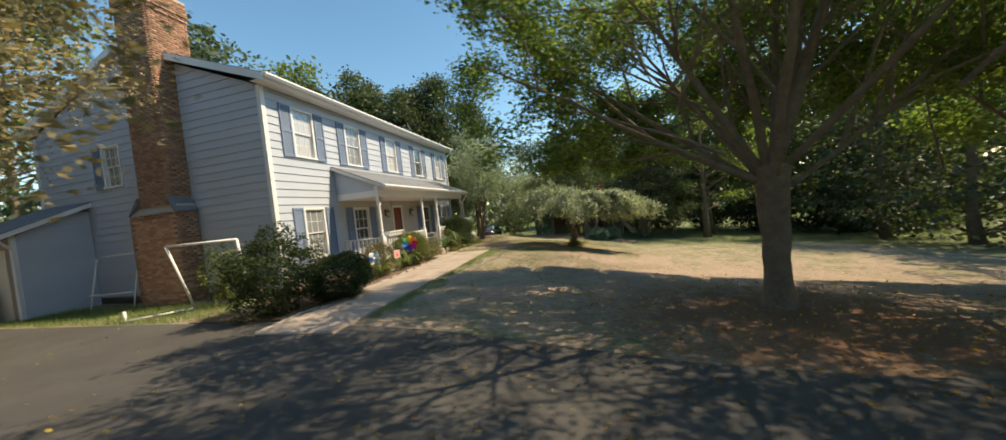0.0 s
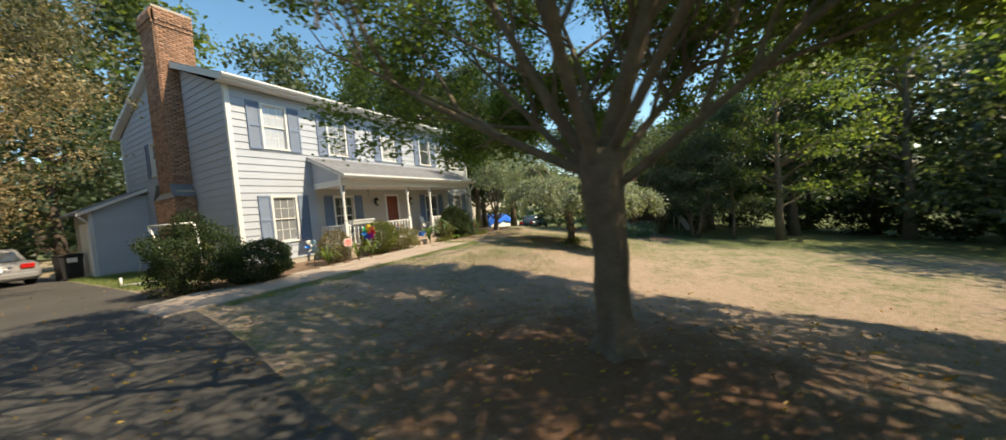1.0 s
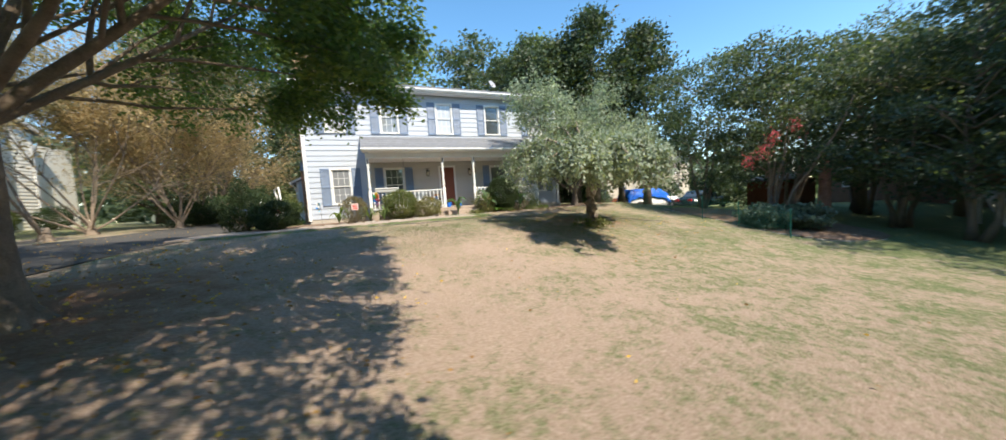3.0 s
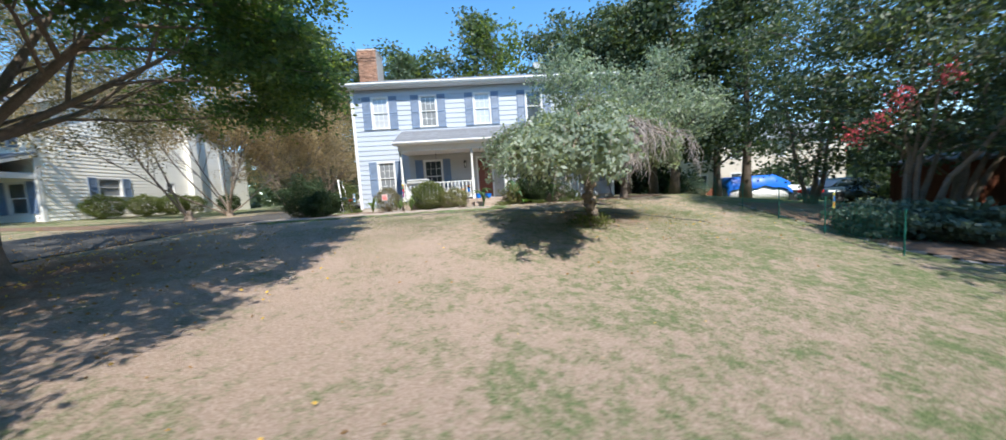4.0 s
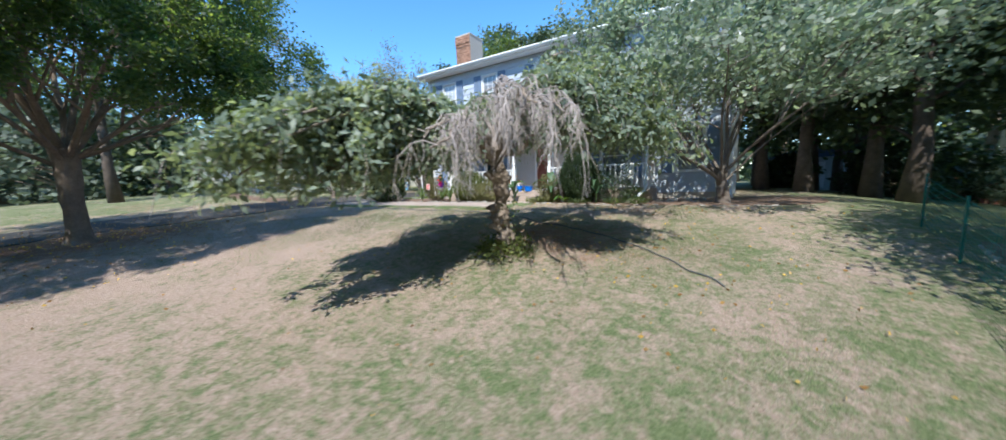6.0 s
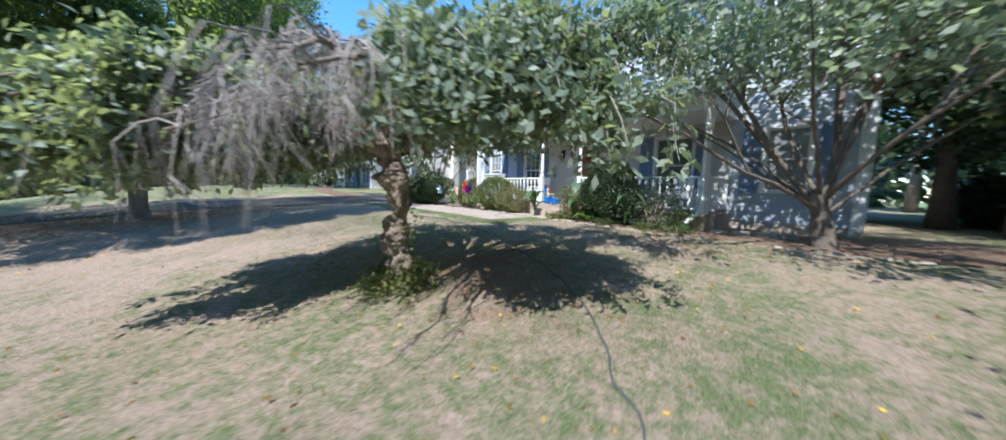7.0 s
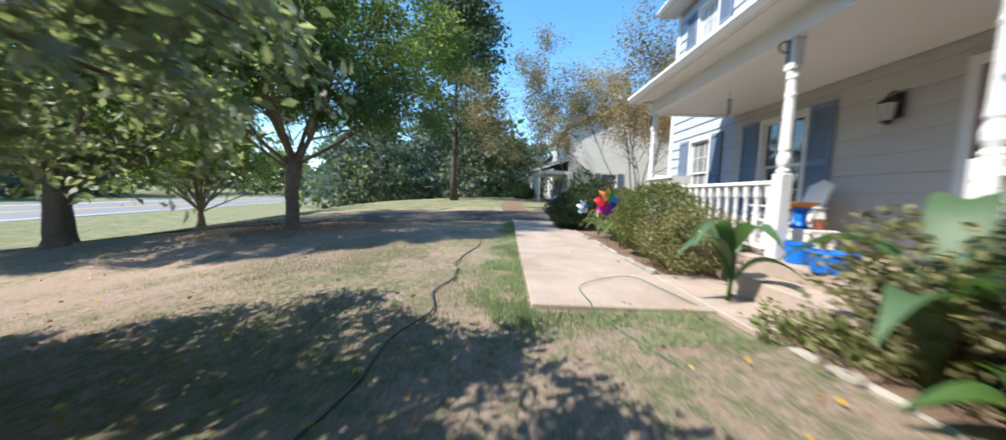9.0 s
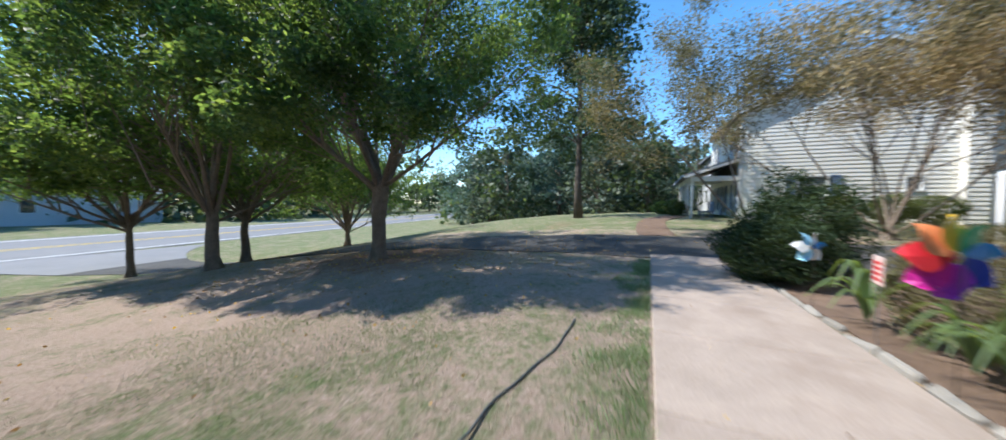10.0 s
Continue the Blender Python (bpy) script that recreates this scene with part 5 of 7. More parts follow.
DOGWOOD = [
    dict(count=(12, 12), length=4.7, spread=(8, 32), wide=(28, 43), low=6, bend=0.0, wobble=0.08, radius=0.062, n=8, stagger=0.45, **{"from": (0.7, 1.0)}),
    dict(count=(6, 8), length=2.0, spread=(25, 60), bend=0.02, wobble=0.09, radius=0.03, n=6, **{"from": (0.35, 1.0)}),
    dict(count=(4, 6), length=1.1, spread=(25, 65), bend=-0.01, wobble=0.12, radius=0.012, n=4, **{"from": (0.2, 1.0)}),
    dict(count=(2, 4), length=0.55, spread=(25, 65), bend=-0.03, wobble=0.15, radius=0.005, n=3, **{"from": (0.2, 1.0)}),
]
make_tree("dogwood", (13.0, -2.2), "multi-limbed dogwood with grey-green leaves beside the house wall", (1.0, 0.135), DOGWOOD, M_LEAF_PALE, 21000, 0.13, 0.14, 31, keep=lambda p: p.z > (2.2 if p.y < -1.6 and p.x > -0.6 else 2.7) and (p.x > -1.0 or p.z > 4.3 or (p.y < -0.5 and p.z > 2.7 and p.x > -3.0)), bark=M_BARK_GREY, droop=0.3, flat=0.45, slim=0.6, lean=(-0.1, -0.28), bare=1)

CRAPE = [
    dict(count=(7, 7), length=3.8, spread=(8, 30), bend=0.03, wobble=0.05, radius=0.045, n=8, stagger=0.9, **{"from": (0.2, 1.0)}),
    dict(count=(5, 7), length=1.9, spread=(15, 45), bend=0.02, wobble=0.08, radius=0.022, n=6, **{"from": (0.35, 1.0)}),
    dict(count=(4, 6), length=1.0, spread=(20, 55), bend=0.0, wobble=0.1, radius=0.01, n=4, **{"from": (0.2, 1.0)}),
]
CRAPE_TALL = [dict(d, length=d["length"] * f) for d, f in zip(CRAPE, (1.35, 1.45, 1.3))]
CRAPE_TALL[0] = dict(CRAPE_TALL[0], count=(9, 9), spread=(8, 42))
CRAPE_HIGH = [dict(d, length=d["length"] * 1.3) for d in CRAPE_TALL]
CRAPE_WIDE = [dict(d, length=d["length"] * 1.2) for d in CRAPE_TALL]
CRAPE_WIDE[0] = dict(CRAPE_WIDE[0], count=(13, 13), spread=(8, 48), bend=0.01)
CRAPE_LOW = [dict(CRAPE_WIDE[0], length=7.2, wide=(42, 58), low=4), *CRAPE_WIDE[1:]]
for x, y, s, lv, m_, n, low, lb in (
    (-7.6, -1.2, 41, CRAPE_LOW, M_LEAF_OLIVE, 44000, lambda p: p.z > (2.4 if p.x < 0.2 or p.y < -1.2 else 3.6) and (p.x > -2.4 or p.z > 5.5) and (p.y < 0.6 or p.z > 5.0) and p.x < 4.3 + 0.6 * p.y, "spreading crape myrtle with dense olive and rusty foliage"),
    (-8.6, 2.6, 42, CRAPE_HIGH, M_LEAF_RUST, 24000, lambda p: p.z > 4.3, "tall multi-stemmed crape myrtle with bare stems and tan leaves"),
    (-6.9, 5.6, 43, CRAPE_WIDE, M_LEAF_RUST, 32000, lambda p: p.z > 1.9 and (p.y > -1.2 or p.z > 5.2), "dense golden-brown crape myrtle over the driveway"),
    (-7.6, 9.6, 44, CRAPE_WIDE, M_LEAF_RUST, 18000, lambda p: p.z > 1.8, "dense golden-brown crape myrtle over the driveway"),
    (-8.0, 13.6, 46, CRAPE_WIDE, M_LEAF_RUST, 12000, lambda p: p.z > 1.6, "dense golden-brown crape myrtle over the driveway"),
):
    make_tree("crape_myrtle", (x, y), lb, (0.5, 0.13), lv, m_, n, 0.105, 0.24, s, bark=M_BARK, group="crape myrtles between the houses", keep=low, bare=3 if lv is CRAPE_HIGH else 0, trim=True)
for k, (x, y, h, r) in enumerate(((-4.0, 19.5, 13, 3.0), (-8.5, 18.5, 14, 3.4), (-12.0, 15.5, 13, 3.2), (-1.2, 17.0, 15, 3.0))):
    clump_tree("evergreen", (x, y), "tall dark evergreen at the end of the driveway", h, r, 0.6, M_PINE, 8500, 0.28, 600 + k, 0.24, 100, bark=M_BARK_SHADED, tier=0.5, shape=0.85, group="evergreens behind the driveway")

clump_tree("crape_myrtle", (20.0, -13.5), "small leaning tree on the lawn's edge", 8.0, 2.7, 1.7, M_LEAF_WOOD, 13000, 0.125, 610, 0.1, 75, shape=0.6, stems=3, spread=0.4)
clump_tree("woodland_tree", (20.35, -15.9), "slim young tree on the lawn's edge", 8.6, 2.4, 1.9, M_LEAF_WOOD, 11000, 0.14, 611, 0.1, 70, shape=0.6, spread=0.42)
clump_tree("woodland_tree", (20.6, -18.3), "tall open tree with a straight trunk on the lawn's edge", 13.0, 4.4, 2.6, M_LEAF, 17000, 0.17, 612, 0.22, 95, shape=0.5, spread=0.5)

# tall evergreens and hardwoods east of the house and behind it
for k, (x, y, h, r, m_) in enumerate(((17.9, 4.1, 13, 3.3, M_LEAF_DEEP), (18.25, 2.4, 14, 3.5, M_LEAF_DEEP), (18.9, 8.8, 15, 3.6, M_PINE), (17.2, 9.2, 15, 3.3, M_PINE), (21.4, 0.6, 13, 3.3, M_LEAF_DEEP), (22.5, 4.4, 13, 3.5, M_LEAF_DEEP), (16.0, 4.4, 12, 2.4, M_PINE), (15.0, 7.0, 13, 2.4, M_LEAF_DEEP), (15.4, 12.5, 14, 3.0, M_PINE), (19.0, 12.0, 13, 3.2, M_LEAF_DEEP))):
    clump_tree("evergreen", (x, y), "tall dark evergreen beside the house", h, r, 2.6, m_, 9500, 0.245, 60 + k, 0.26, 120, bark=M_BARK_SHADED, tier=0.45, shape=0.85, group="evergreens east of the house")
for k, (x, y, h, r) in enumerate(((19.8, -8.6, 6.5, 2.6), (21.5, -11.5, 7.5, 3.0), (24.5, -9.5, 9, 3.4), (19.2, -5.2, 8, 3.0))):
    clump_tree("crape_myrtle", (x, y), "leafy crape myrtle at the lawn's edge", h, r, 1.4, M_LEAF_WOOD, 11000, 0.13, 80 + k, 0.09, 80, shape=0.45, stems=4, spread=0.45, group="crape myrtles at the lawn's edge")
for k in range(21):
    rng = np.random.default_rng(300 + k)
    x, y = 25.5 + 3.4 * (k % 3) + rng.uniform(-1, 1), -9 - 1.75 * k + rng.uniform(-1, 1)
    clump_tree("woodland_tree", (x, y), "tall leafy tree at the edge of the wood", rng.uniform(11, 16) * (0.65 if k < 4 else 1.0), rng.uniform(3.2, 4.4), rng.uniform(2.2, 3.2) if k < 12 else rng.uniform(0.8, 1.6), (M_LEAF_WOOD, M_LEAF_DEEP, M_LEAF_WOOD)[k % 3], 4300, 0.32, 100 + k, 0.26, 95, shape=0.65, spread=0.62, group="trees at the edge of the wood")
for k in range(12):
    rng = np.random.default_rng(330 + k)
    x, y = -22 + 4.6 * k + rng.uniform(-1, 1), (38 if k < 8 else 22) + rng.uniform(-4, 5)
    big = 1.22 if k < 8 else 1.0
    clump_tree("woodland_tree", (x, y), "tall leafy tree behind the house", rng.uniform(19, 24) * big, rng.uniform(4.6, 6.0) * big, 4.0, (M_LEAF_WOOD, M_LEAF_DARK, M_LEAF_WOOD)[k % 3], 4500, 0.49 * big, 140 + k, 0.28 * big, 85, shape=0.6, spread=0.85 * big, tier=0.6, group="trees behind the house")
for k, (x, y, h) in enumerate(((9.5, -29.5, 12), (14.0, -28.5, 13), (18.5, -28.0, 13), (13.0, -34.0, 13), (22.0, -32.0, 13))):
    clump_tree("woodland_tree", (x, y), "dense dark tree at the lawn's far corner", h, 3.9, 0.5, M_LEAF_WOOD, 5000, 0.3, 640 + k, 0.24, 100, shape=0.6, spread=0.7, group="trees at the edge of the wood")
clump_tree("pine", (-16.5, -9.0), "tall straight pine on the neighbour's bank", 17, 4.4, 4.4, M_PINE, 21000, 0.27, 170, 0.26, 170, bark=M_BARK_SHADED, shape=0.6, tier=0.5)
for k in range(26):
    rng = np.random.default_rng(400 + k)
    x = -150 + 7.5 * k + rng.uniform(-2, 2)
    y = road_y(x) - rng.uniform(14, 26)
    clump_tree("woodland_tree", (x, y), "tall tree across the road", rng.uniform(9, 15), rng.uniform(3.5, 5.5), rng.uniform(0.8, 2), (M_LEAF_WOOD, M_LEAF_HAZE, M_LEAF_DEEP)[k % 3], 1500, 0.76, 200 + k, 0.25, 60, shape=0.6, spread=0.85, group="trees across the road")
for k in range(24):
    rng = np.random.default_rng(440 + k)
    x, y = -31 - 8 * (k % 4) + rng.uniform(-2, 2), -3 - 5.0 * (k // 4) + rng.uniform(-2, 2) + 1.5 * (k % 4)
    if y - road_y(x) < 7:
        continue
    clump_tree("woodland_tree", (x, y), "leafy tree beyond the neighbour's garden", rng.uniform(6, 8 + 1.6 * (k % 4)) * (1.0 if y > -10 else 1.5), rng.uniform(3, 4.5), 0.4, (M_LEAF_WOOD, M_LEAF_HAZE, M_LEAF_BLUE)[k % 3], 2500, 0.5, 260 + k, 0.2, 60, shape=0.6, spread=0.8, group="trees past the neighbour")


def far_woods():
    """The belt of woods that closes every horizon, too far to tell tree from tree."""
    rng = np.random.default_rng(91)
    pts = []
    for k in range(430):
        a = rng.uniform(0, 6.283)
        d = rng.uniform(62, 120)
        x, y = 4 + d * math.cos(a), -12 + d * math.sin(a)
        if abs(y - road_y(x)) < 11:
            continue
        h, r = rng.uniform(8, 17), rng.uniform(3, 5.5)
        z = land(x, y)
        t = rng.random((15, 1)) ** 0.7
        w = r * (1 - 0.65 * t) * np.sqrt(rng.random((15, 1)))
        an = rng.uniform(0, 6.283, (15, 1))
        c = np.concatenate([x + w * np.cos(an), y + w * np.sin(an), z + 0.5 + (h - 0.5) * t], 1)
        pts.append(c[rng.integers(0, 15, 130)] + rng.normal(0, 1, (130, 3)) * (0.9, 0.9, 0.6))
    n = 15000
    a, d = rng.uniform(0, 6.283, n), rng.uniform(50, 66, n)
    low = np.stack([4 + d * np.cos(a), -12 + d * np.sin(a), rng.uniform(-0.5, 5.5, n)], 1)
    low = np.array([(x, y, z + land(x, y)) for x, y, z in low if abs(y - road_y(x)) > 11])
    pts.append(low)
    v, f = leaves_np(rng, np.concatenate(pts), 1.35, 0.1, 0.2, 0.7, 0.2)
    tagged(mesh_np("far_woods", v, f, M_LEAF_WOOD), "belt of distant green woods round the houses", "woods", kind="stuff")


far_woods()

# ---- shrubs and beds ----
def shrub(name, at, rad, height, label, leaf_mat_, leaves, size, seed, category="shrub", rough=0.12, stems=7, z=None, group="", slim=0.55, droop=0.0, twiggy=False):
    """A shrub: stems from one foot and a dense shell of leaves with an uneven outline."""
    rng = np.random.default_rng(seed)
    top = thing(name, (at[0], at[1], gz(*at) if z is None else z), label, category, group)
    bm = bmesh.new()
    for _ in range(stems):
        a, t = rng.uniform(0, 6.28), rng.uniform(0.3, 0.8)
        e = Vector((math.cos(a) * rad * t, math.sin(a) * rad * t, height * rng.uniform(0.5, 0.8)))
        tube(bm, [(0, 0, -0.05), e * 0.45 + Vector((0, 0, 0.08)), e], [0.02, 0.014, 0.006], 5, cap=False)
        if twiggy:
            part("stem", bm, M_BARK, top)
            bm = bmesh.new()
    if twiggy:
        bm.free()
    else:
        tagged(part("stemwork", bm, M_BARK, top), kind="stuff")
    d = rng.normal(0, 1, (leaves, 3))
    d /= np.linalg.norm(d, axis=1)[:, None]
    ph = rng.uniform(0, 6.28, 8)
    lump = 1 + rough * (np.sin(d[:, 0] * 5 + ph[0]) * np.sin(d[:, 1] * 5 + ph[1]) + 0.8 * np.sin(d[:, 2] * 6 + ph[2] + d[:, 0] * 4) + 0.5 * np.sin(d[:, 0] * 11 + ph[3]) * np.sin(d[:, 2] * 12 + ph[4] + d[:, 1] * 9))
    r = (1 - np.abs(rng.normal(0, 0.16, leaves))) * lump
    p = d * r[:, None] * np.array([rad, rad, height * 0.5]) + np.array([0, 0, height * 0.52])
    p[:, 2] = np.maximum(p[:, 2], 0.03)
    v, f = leaves_np(rng, p, size, 0.015, droop, slim, 0.0)
    mesh_np("foliage", v, f, leaf_mat_, top)
    return top


shrub("holly_bush", (-1.88, -1.9), 0.85, 1.75, "loose dark green holly bush beside the driveway", M_LEAF_HOLLY, 15000, 0.06, 1, rough=0.26)
shrub("round_bush", (-0.75, -2.6), 0.82, 1.1, "dense clipped dark green bush at the walk", M_LEAF_HOLLY, 19000, 0.05, 2)
shrub("holly_bush", (-0.9, 0.9), 0.5, 1.6, "thin sunlit yellow-green shrub against the gable", M_LEAF_BOX, 2600, 0.07, 3, rough=0.4)
shrub("barberry", (1.95, -1.95), 0.56, 1.15, "browning clipped barberry bush under the window", M_LEAF_BROWN, 8000, 0.04, 4)
shrub("boxwood", (3.85, -2.0), 0.75, 1.3, "rounded yellow-green boxwood by the porch rail", M_LEAF_BOX, 19000, 0.042, 5, rough=0.1)
shrub("boxwood", (5.0, -2.1), 0.64, 0.9, "low olive boxwood with browning tips beside the steps", M_LEAF_BOX_OLIVE, 12000, 0.04, 6, rough=0.2)
shrub("evergreen_bush", (8.8, -2.1), 0.76, 1.72, "tall glossy dark evergreen bush before the porch rail", M_LEAF_HOLLY, 32000, 0.048, 7, rough=0.1)
shrub("azalea", (10.0, -2.2), 0.62, 1.2, "sparse twiggy azalea against the porch rail", M_LEAF_WOOD, 3200, 0.05, 8, rough=0.4, stems=18, twiggy=True)
shrub("flowering_bush", (7.75, -2.2), 0.5, 0.95, "loose yellowing bush with orange blooms beside the steps", M_LEAF_BOX_OLIVE, 3000, 0.055, 9, rough=0.35, stems=26)
shrub("azalea", (10.55, -2.0), 0.32, 0.5, "sparse twiggy azalea at the porch corner", M_LEAF_DARK, 1300, 0.05, 10, rough=0.35, stems=14, twiggy=True)
for k, (x, y) in enumerate(((7.2, -2.42), (7.6, -2.2), (8.9, -2.5), (10.1, -2.55), (10.8, -2.6))):
    shrub("ground_cover", (x, y), 0.3, 0.2, "low loose green weeds behind the edging stones", M_LEAF_BOX if k < 2 else M_LEAF_DARK, 700, 0.05, 90 + k, rough=0.4, stems=12, group="weeds behind the edging stones")
for k, (x, y) in enumerate(((-7.6, 7.4), (-7.4, 8.9), (-7.5, 10.6), (-7.2, 12.2), (-6.6, 14.6), (-4.4, 16.0))):
    shrub("drive_shrub", (x, y), 0.85, 1.5, "loose dark shrub beside the driveway", M_LEAF_HOLLY, 3600, 0.1, 60 + k, rough=0.3, group="shrubs beside the driveway")
for k, y in enumerate((1.5, 3.7, 5.4, 6.8, 10.2)):
    shrub("hedge_bush", (-14.3, y), 0.8, 1.3, "clipped green hedge bush along the neighbour's wall", M_LEAF_BOX if k != 4 else M_LEAF_HOLLY, 5600, 0.075, 20 + k, group="hedge along the neighbour's wall")
shrub("hydrangea", (16.9, -10.4), 0.95, 0.85, "wide blue-green shrub in the fenced bed", M_LEAF_BLUE, 6000, 0.12, 30, rough=0.2, slim=0.7)
shrub("hydrangea", (15.9, -9.9), 0.7, 0.8, "blue-green shrub in the fenced bed", M_LEAF_BLUE, 4000, 0.11, 31, rough=0.2, slim=0.7)
shrub("ground_ivy", (9.42, -8.3), 0.5, 0.34, "loose green suckers round the weeping tree's foot", M_LEAF_BOX, 1100, 0.07, 32, rough=0.4, stems=20, z=gz(9.4, -8.3) - 0.05)
for k, (x, y, r_, h_) in enumerate(((26, -5, 1.0, 2.4), (23, 8.0, 1.2, 1.6), (-21, -3.5, 0.8, 0.9), (-17.8, -3.0, 0.6, 0.9), (-4.5, 13.5, 1.0, 1.4))):
    shrub("garden_shrub", (x, y), r_, h_, "green garden shrub at the edge of the yard", (M_LEAF_BOX, M_LEAF_PALE, M_LEAF_DARK)[k % 3], 3200, 0.12, 40 + k, rough=0.2)


M_BROADLEAF = leaf_mat("broad_green_leaf", (0.06, 0.13, 0.035), (0.10, 0.19, 0.06), 0.3, 0.5)


def big_leaf(bm, base, direction, length, width, arch):
    """One broad arching leaf with a fold along its middle."""
    d = Vector((*direction, 0)).normalized()
    s = Vector((-d.y, d.x, 0))
    prev = None
    n = 9
    for k in range(n + 1):
        t = k / n
        c = Vector(base) + d * (length * t * (0.55 + 0.45 * t)) + Vector((0, 0, length * (arch * math.sin(t * 2.3) - 0.25 * t * t)))
        w = width * 0.5 * math.sin(min(1.0, t * 1.02) ** 0.75 * math.pi) + 0.004
        row = [bm.verts.new(c - s * w + Vector((0, 0, w * 0.45))), bm.verts.new(c), bm.verts.new(c + s * w + Vector((0, 0, w * 0.45)))]
        if prev:
            for j in (0, 1):
                bm.faces.new((prev[j], prev[j + 1], row[j + 1], row[j]))
        prev = row


def leafy_plant(name, at, count, length, width, arch, seed, label, mat_=None, height=0.25, category="plant", group=""):
    rng = np.random.default_rng(seed)
    top = thing(name, (at[0], at[1], gz(*at) + 0.03), label, category, group)
    if height > 0.3:
        bm = bmesh.new()
        tube(bm, [(0, 0, -0.05), (0.02, 0, height * 0.5), (0.0, 0.03, height)], [0.025, 0.02, 0.012], 7)
        part("stalk", bm, M_BROADLEAF, top, smooth=True)
    for k in range(count):
        a = 2.4 * k + rng.normal(0, 0.3)
        bm = bmesh.new()
        big_leaf(bm, (0, 0, height * rng.uniform(0.15, 1.0) if height > 0.3 else 0.02), (math.cos(a), math.sin(a)), length * rng.uniform(0.75, 1.15), width * rng.uniform(0.8, 1.15), arch * rng.uniform(0.6, 1.2))
        part("leaf", bm, mat_ or M_BROADLEAF, top, smooth=True)


M_CANNA = leaf_mat("canna_leaf", (0.075, 0.145, 0.065), (0.16, 0.23, 0.13), 0.3, 0.6, (1.8, 1.9, 0.9))
leafy_plant("canna", (6.35, -2.45), 6, 0.68, 0.2, 0.8, 1, "young canna with broad arching blue-green leaves", M_CANNA, height=0.5)
leafy_plant("canna", (7.85, -2.38), 7, 0.7, 0.22, 0.85, 2, "young canna with broad arching blue-green leaves", M_CANNA, height=0.6)
leafy_plant("canna", (9.5, -2.55), 6, 0.66, 0.2, 0.75, 3, "tall canna with broad arching blue-green leaves", M_CANNA, height=0.6)
leafy_plant("canna", (8.3, -2.42), 5, 0.5, 0.18, 0.5, 4, "small canna with broad green leaves", height=0.3)
M_YUCCA = leaf_mat("yucca_leaf", (0.11, 0.17, 0.07), (0.2, 0.26, 0.1), 0.3, 0.4)
for k, (x, y) in enumerate(((1.35, -2.35), (2.55, -2.3), (3.1, -2.42))):
    leafy_plant("yucca", (x, y), 15, 0.5, 0.06, 1.15, 10 + k, "spiky pale green yucca in the bed", M_YUCCA, height=0.05, group="yuccas in the bed")

# ---- porch furnishings ----
M_RIM_GREY = mat("dull_grey_metal", (0.3, 0.3, 0.31), 0.4, 0.7, spread=0.1, bump=0.03)
M_LAMPGLASS = glass_mat("lantern_glass", (0.62, 0.60, 0.55), 0.1)


def lantern(x):
    t = thing("wall_lantern", (x, -0.035, 2.02), "dark metal coach lantern with clear glass", "wall lamp", "lanterns beside the door")
    part("back_plate", boxes((-0.06, -0.02, -0.02, 0.06, 0.0, 0.28), bevel=0.006), M_METAL, t)
    bm = bmesh.new()
    tube(bm, [(0, -0.01, 0.2), (0, -0.08, 0.3), (0, -0.13, 0.27), (0, -0.13, 0.2)], 0.011, 8)
    part("arm", bm, M_METAL, t)
    bm = bmesh.new()
    lathe(bm, [(0.012, 0.26), (0.03, 0.22), (0.095, 0.17), (0.095, 0.155), (0.07, 0.15)], 6, (0, -0.13, 0))
    part("cap", bm, M_METAL, t)
    bm = bmesh.new()
    lathe(bm, [(0.05, -0.06), (0.075, 0.15)], 6, (0, -0.13, 0))
    part("glass", bm, M_LAMPGLASS, t)
    for k in range(6):
        a = k * math.pi / 3
        bm = bmesh.new()
        tube(bm, [(0.053 * math.cos(a), -0.13 + 0.053 * math.sin(a), -0.06), (0.079 * math.cos(a), -0.13 + 0.079 * math.sin(a), 0.15)], 0.0045, 5)
        part("bar", bm, M_METAL, t)
    bm = bmesh.new()
    lathe(bm, [(0.01, -0.11), (0.03, -0.09), (0.06, -0.07), (0.06, -0.055)], 6, (0, -0.13, 0))
    part("base", bm, M_METAL, t)


lantern(5.52)
lantern(7.76)


def scroll_bracket(x):
    t = thing("hanging_bracket", (x, PY - 0.066, 2.52), "black iron scroll hook on the porch post", "hook", "hooks on the porch posts")
    bm = bmesh.new()
    pts = [(0, 0, 0.1)] + [(0, -0.02 - 0.11 * math.sin(a) * (1 - a / 9), 0.06 + 0.075 * math.cos(a) * (1 - a / 9)) for a in (0.2, 0.7, 1.2, 1.8, 2.4, 3.0, 3.6, 4.2)]
    tube(bm, pts, 0.008, 6)
    part("scroll", bm, M_METAL, t)
    part("plate", boxes((-0.015, -0.008, -0.08, 0.015, 0.002, 0.14)), M_METAL, t)


for x in POSTS[:3]:
    scroll_bracket(x)


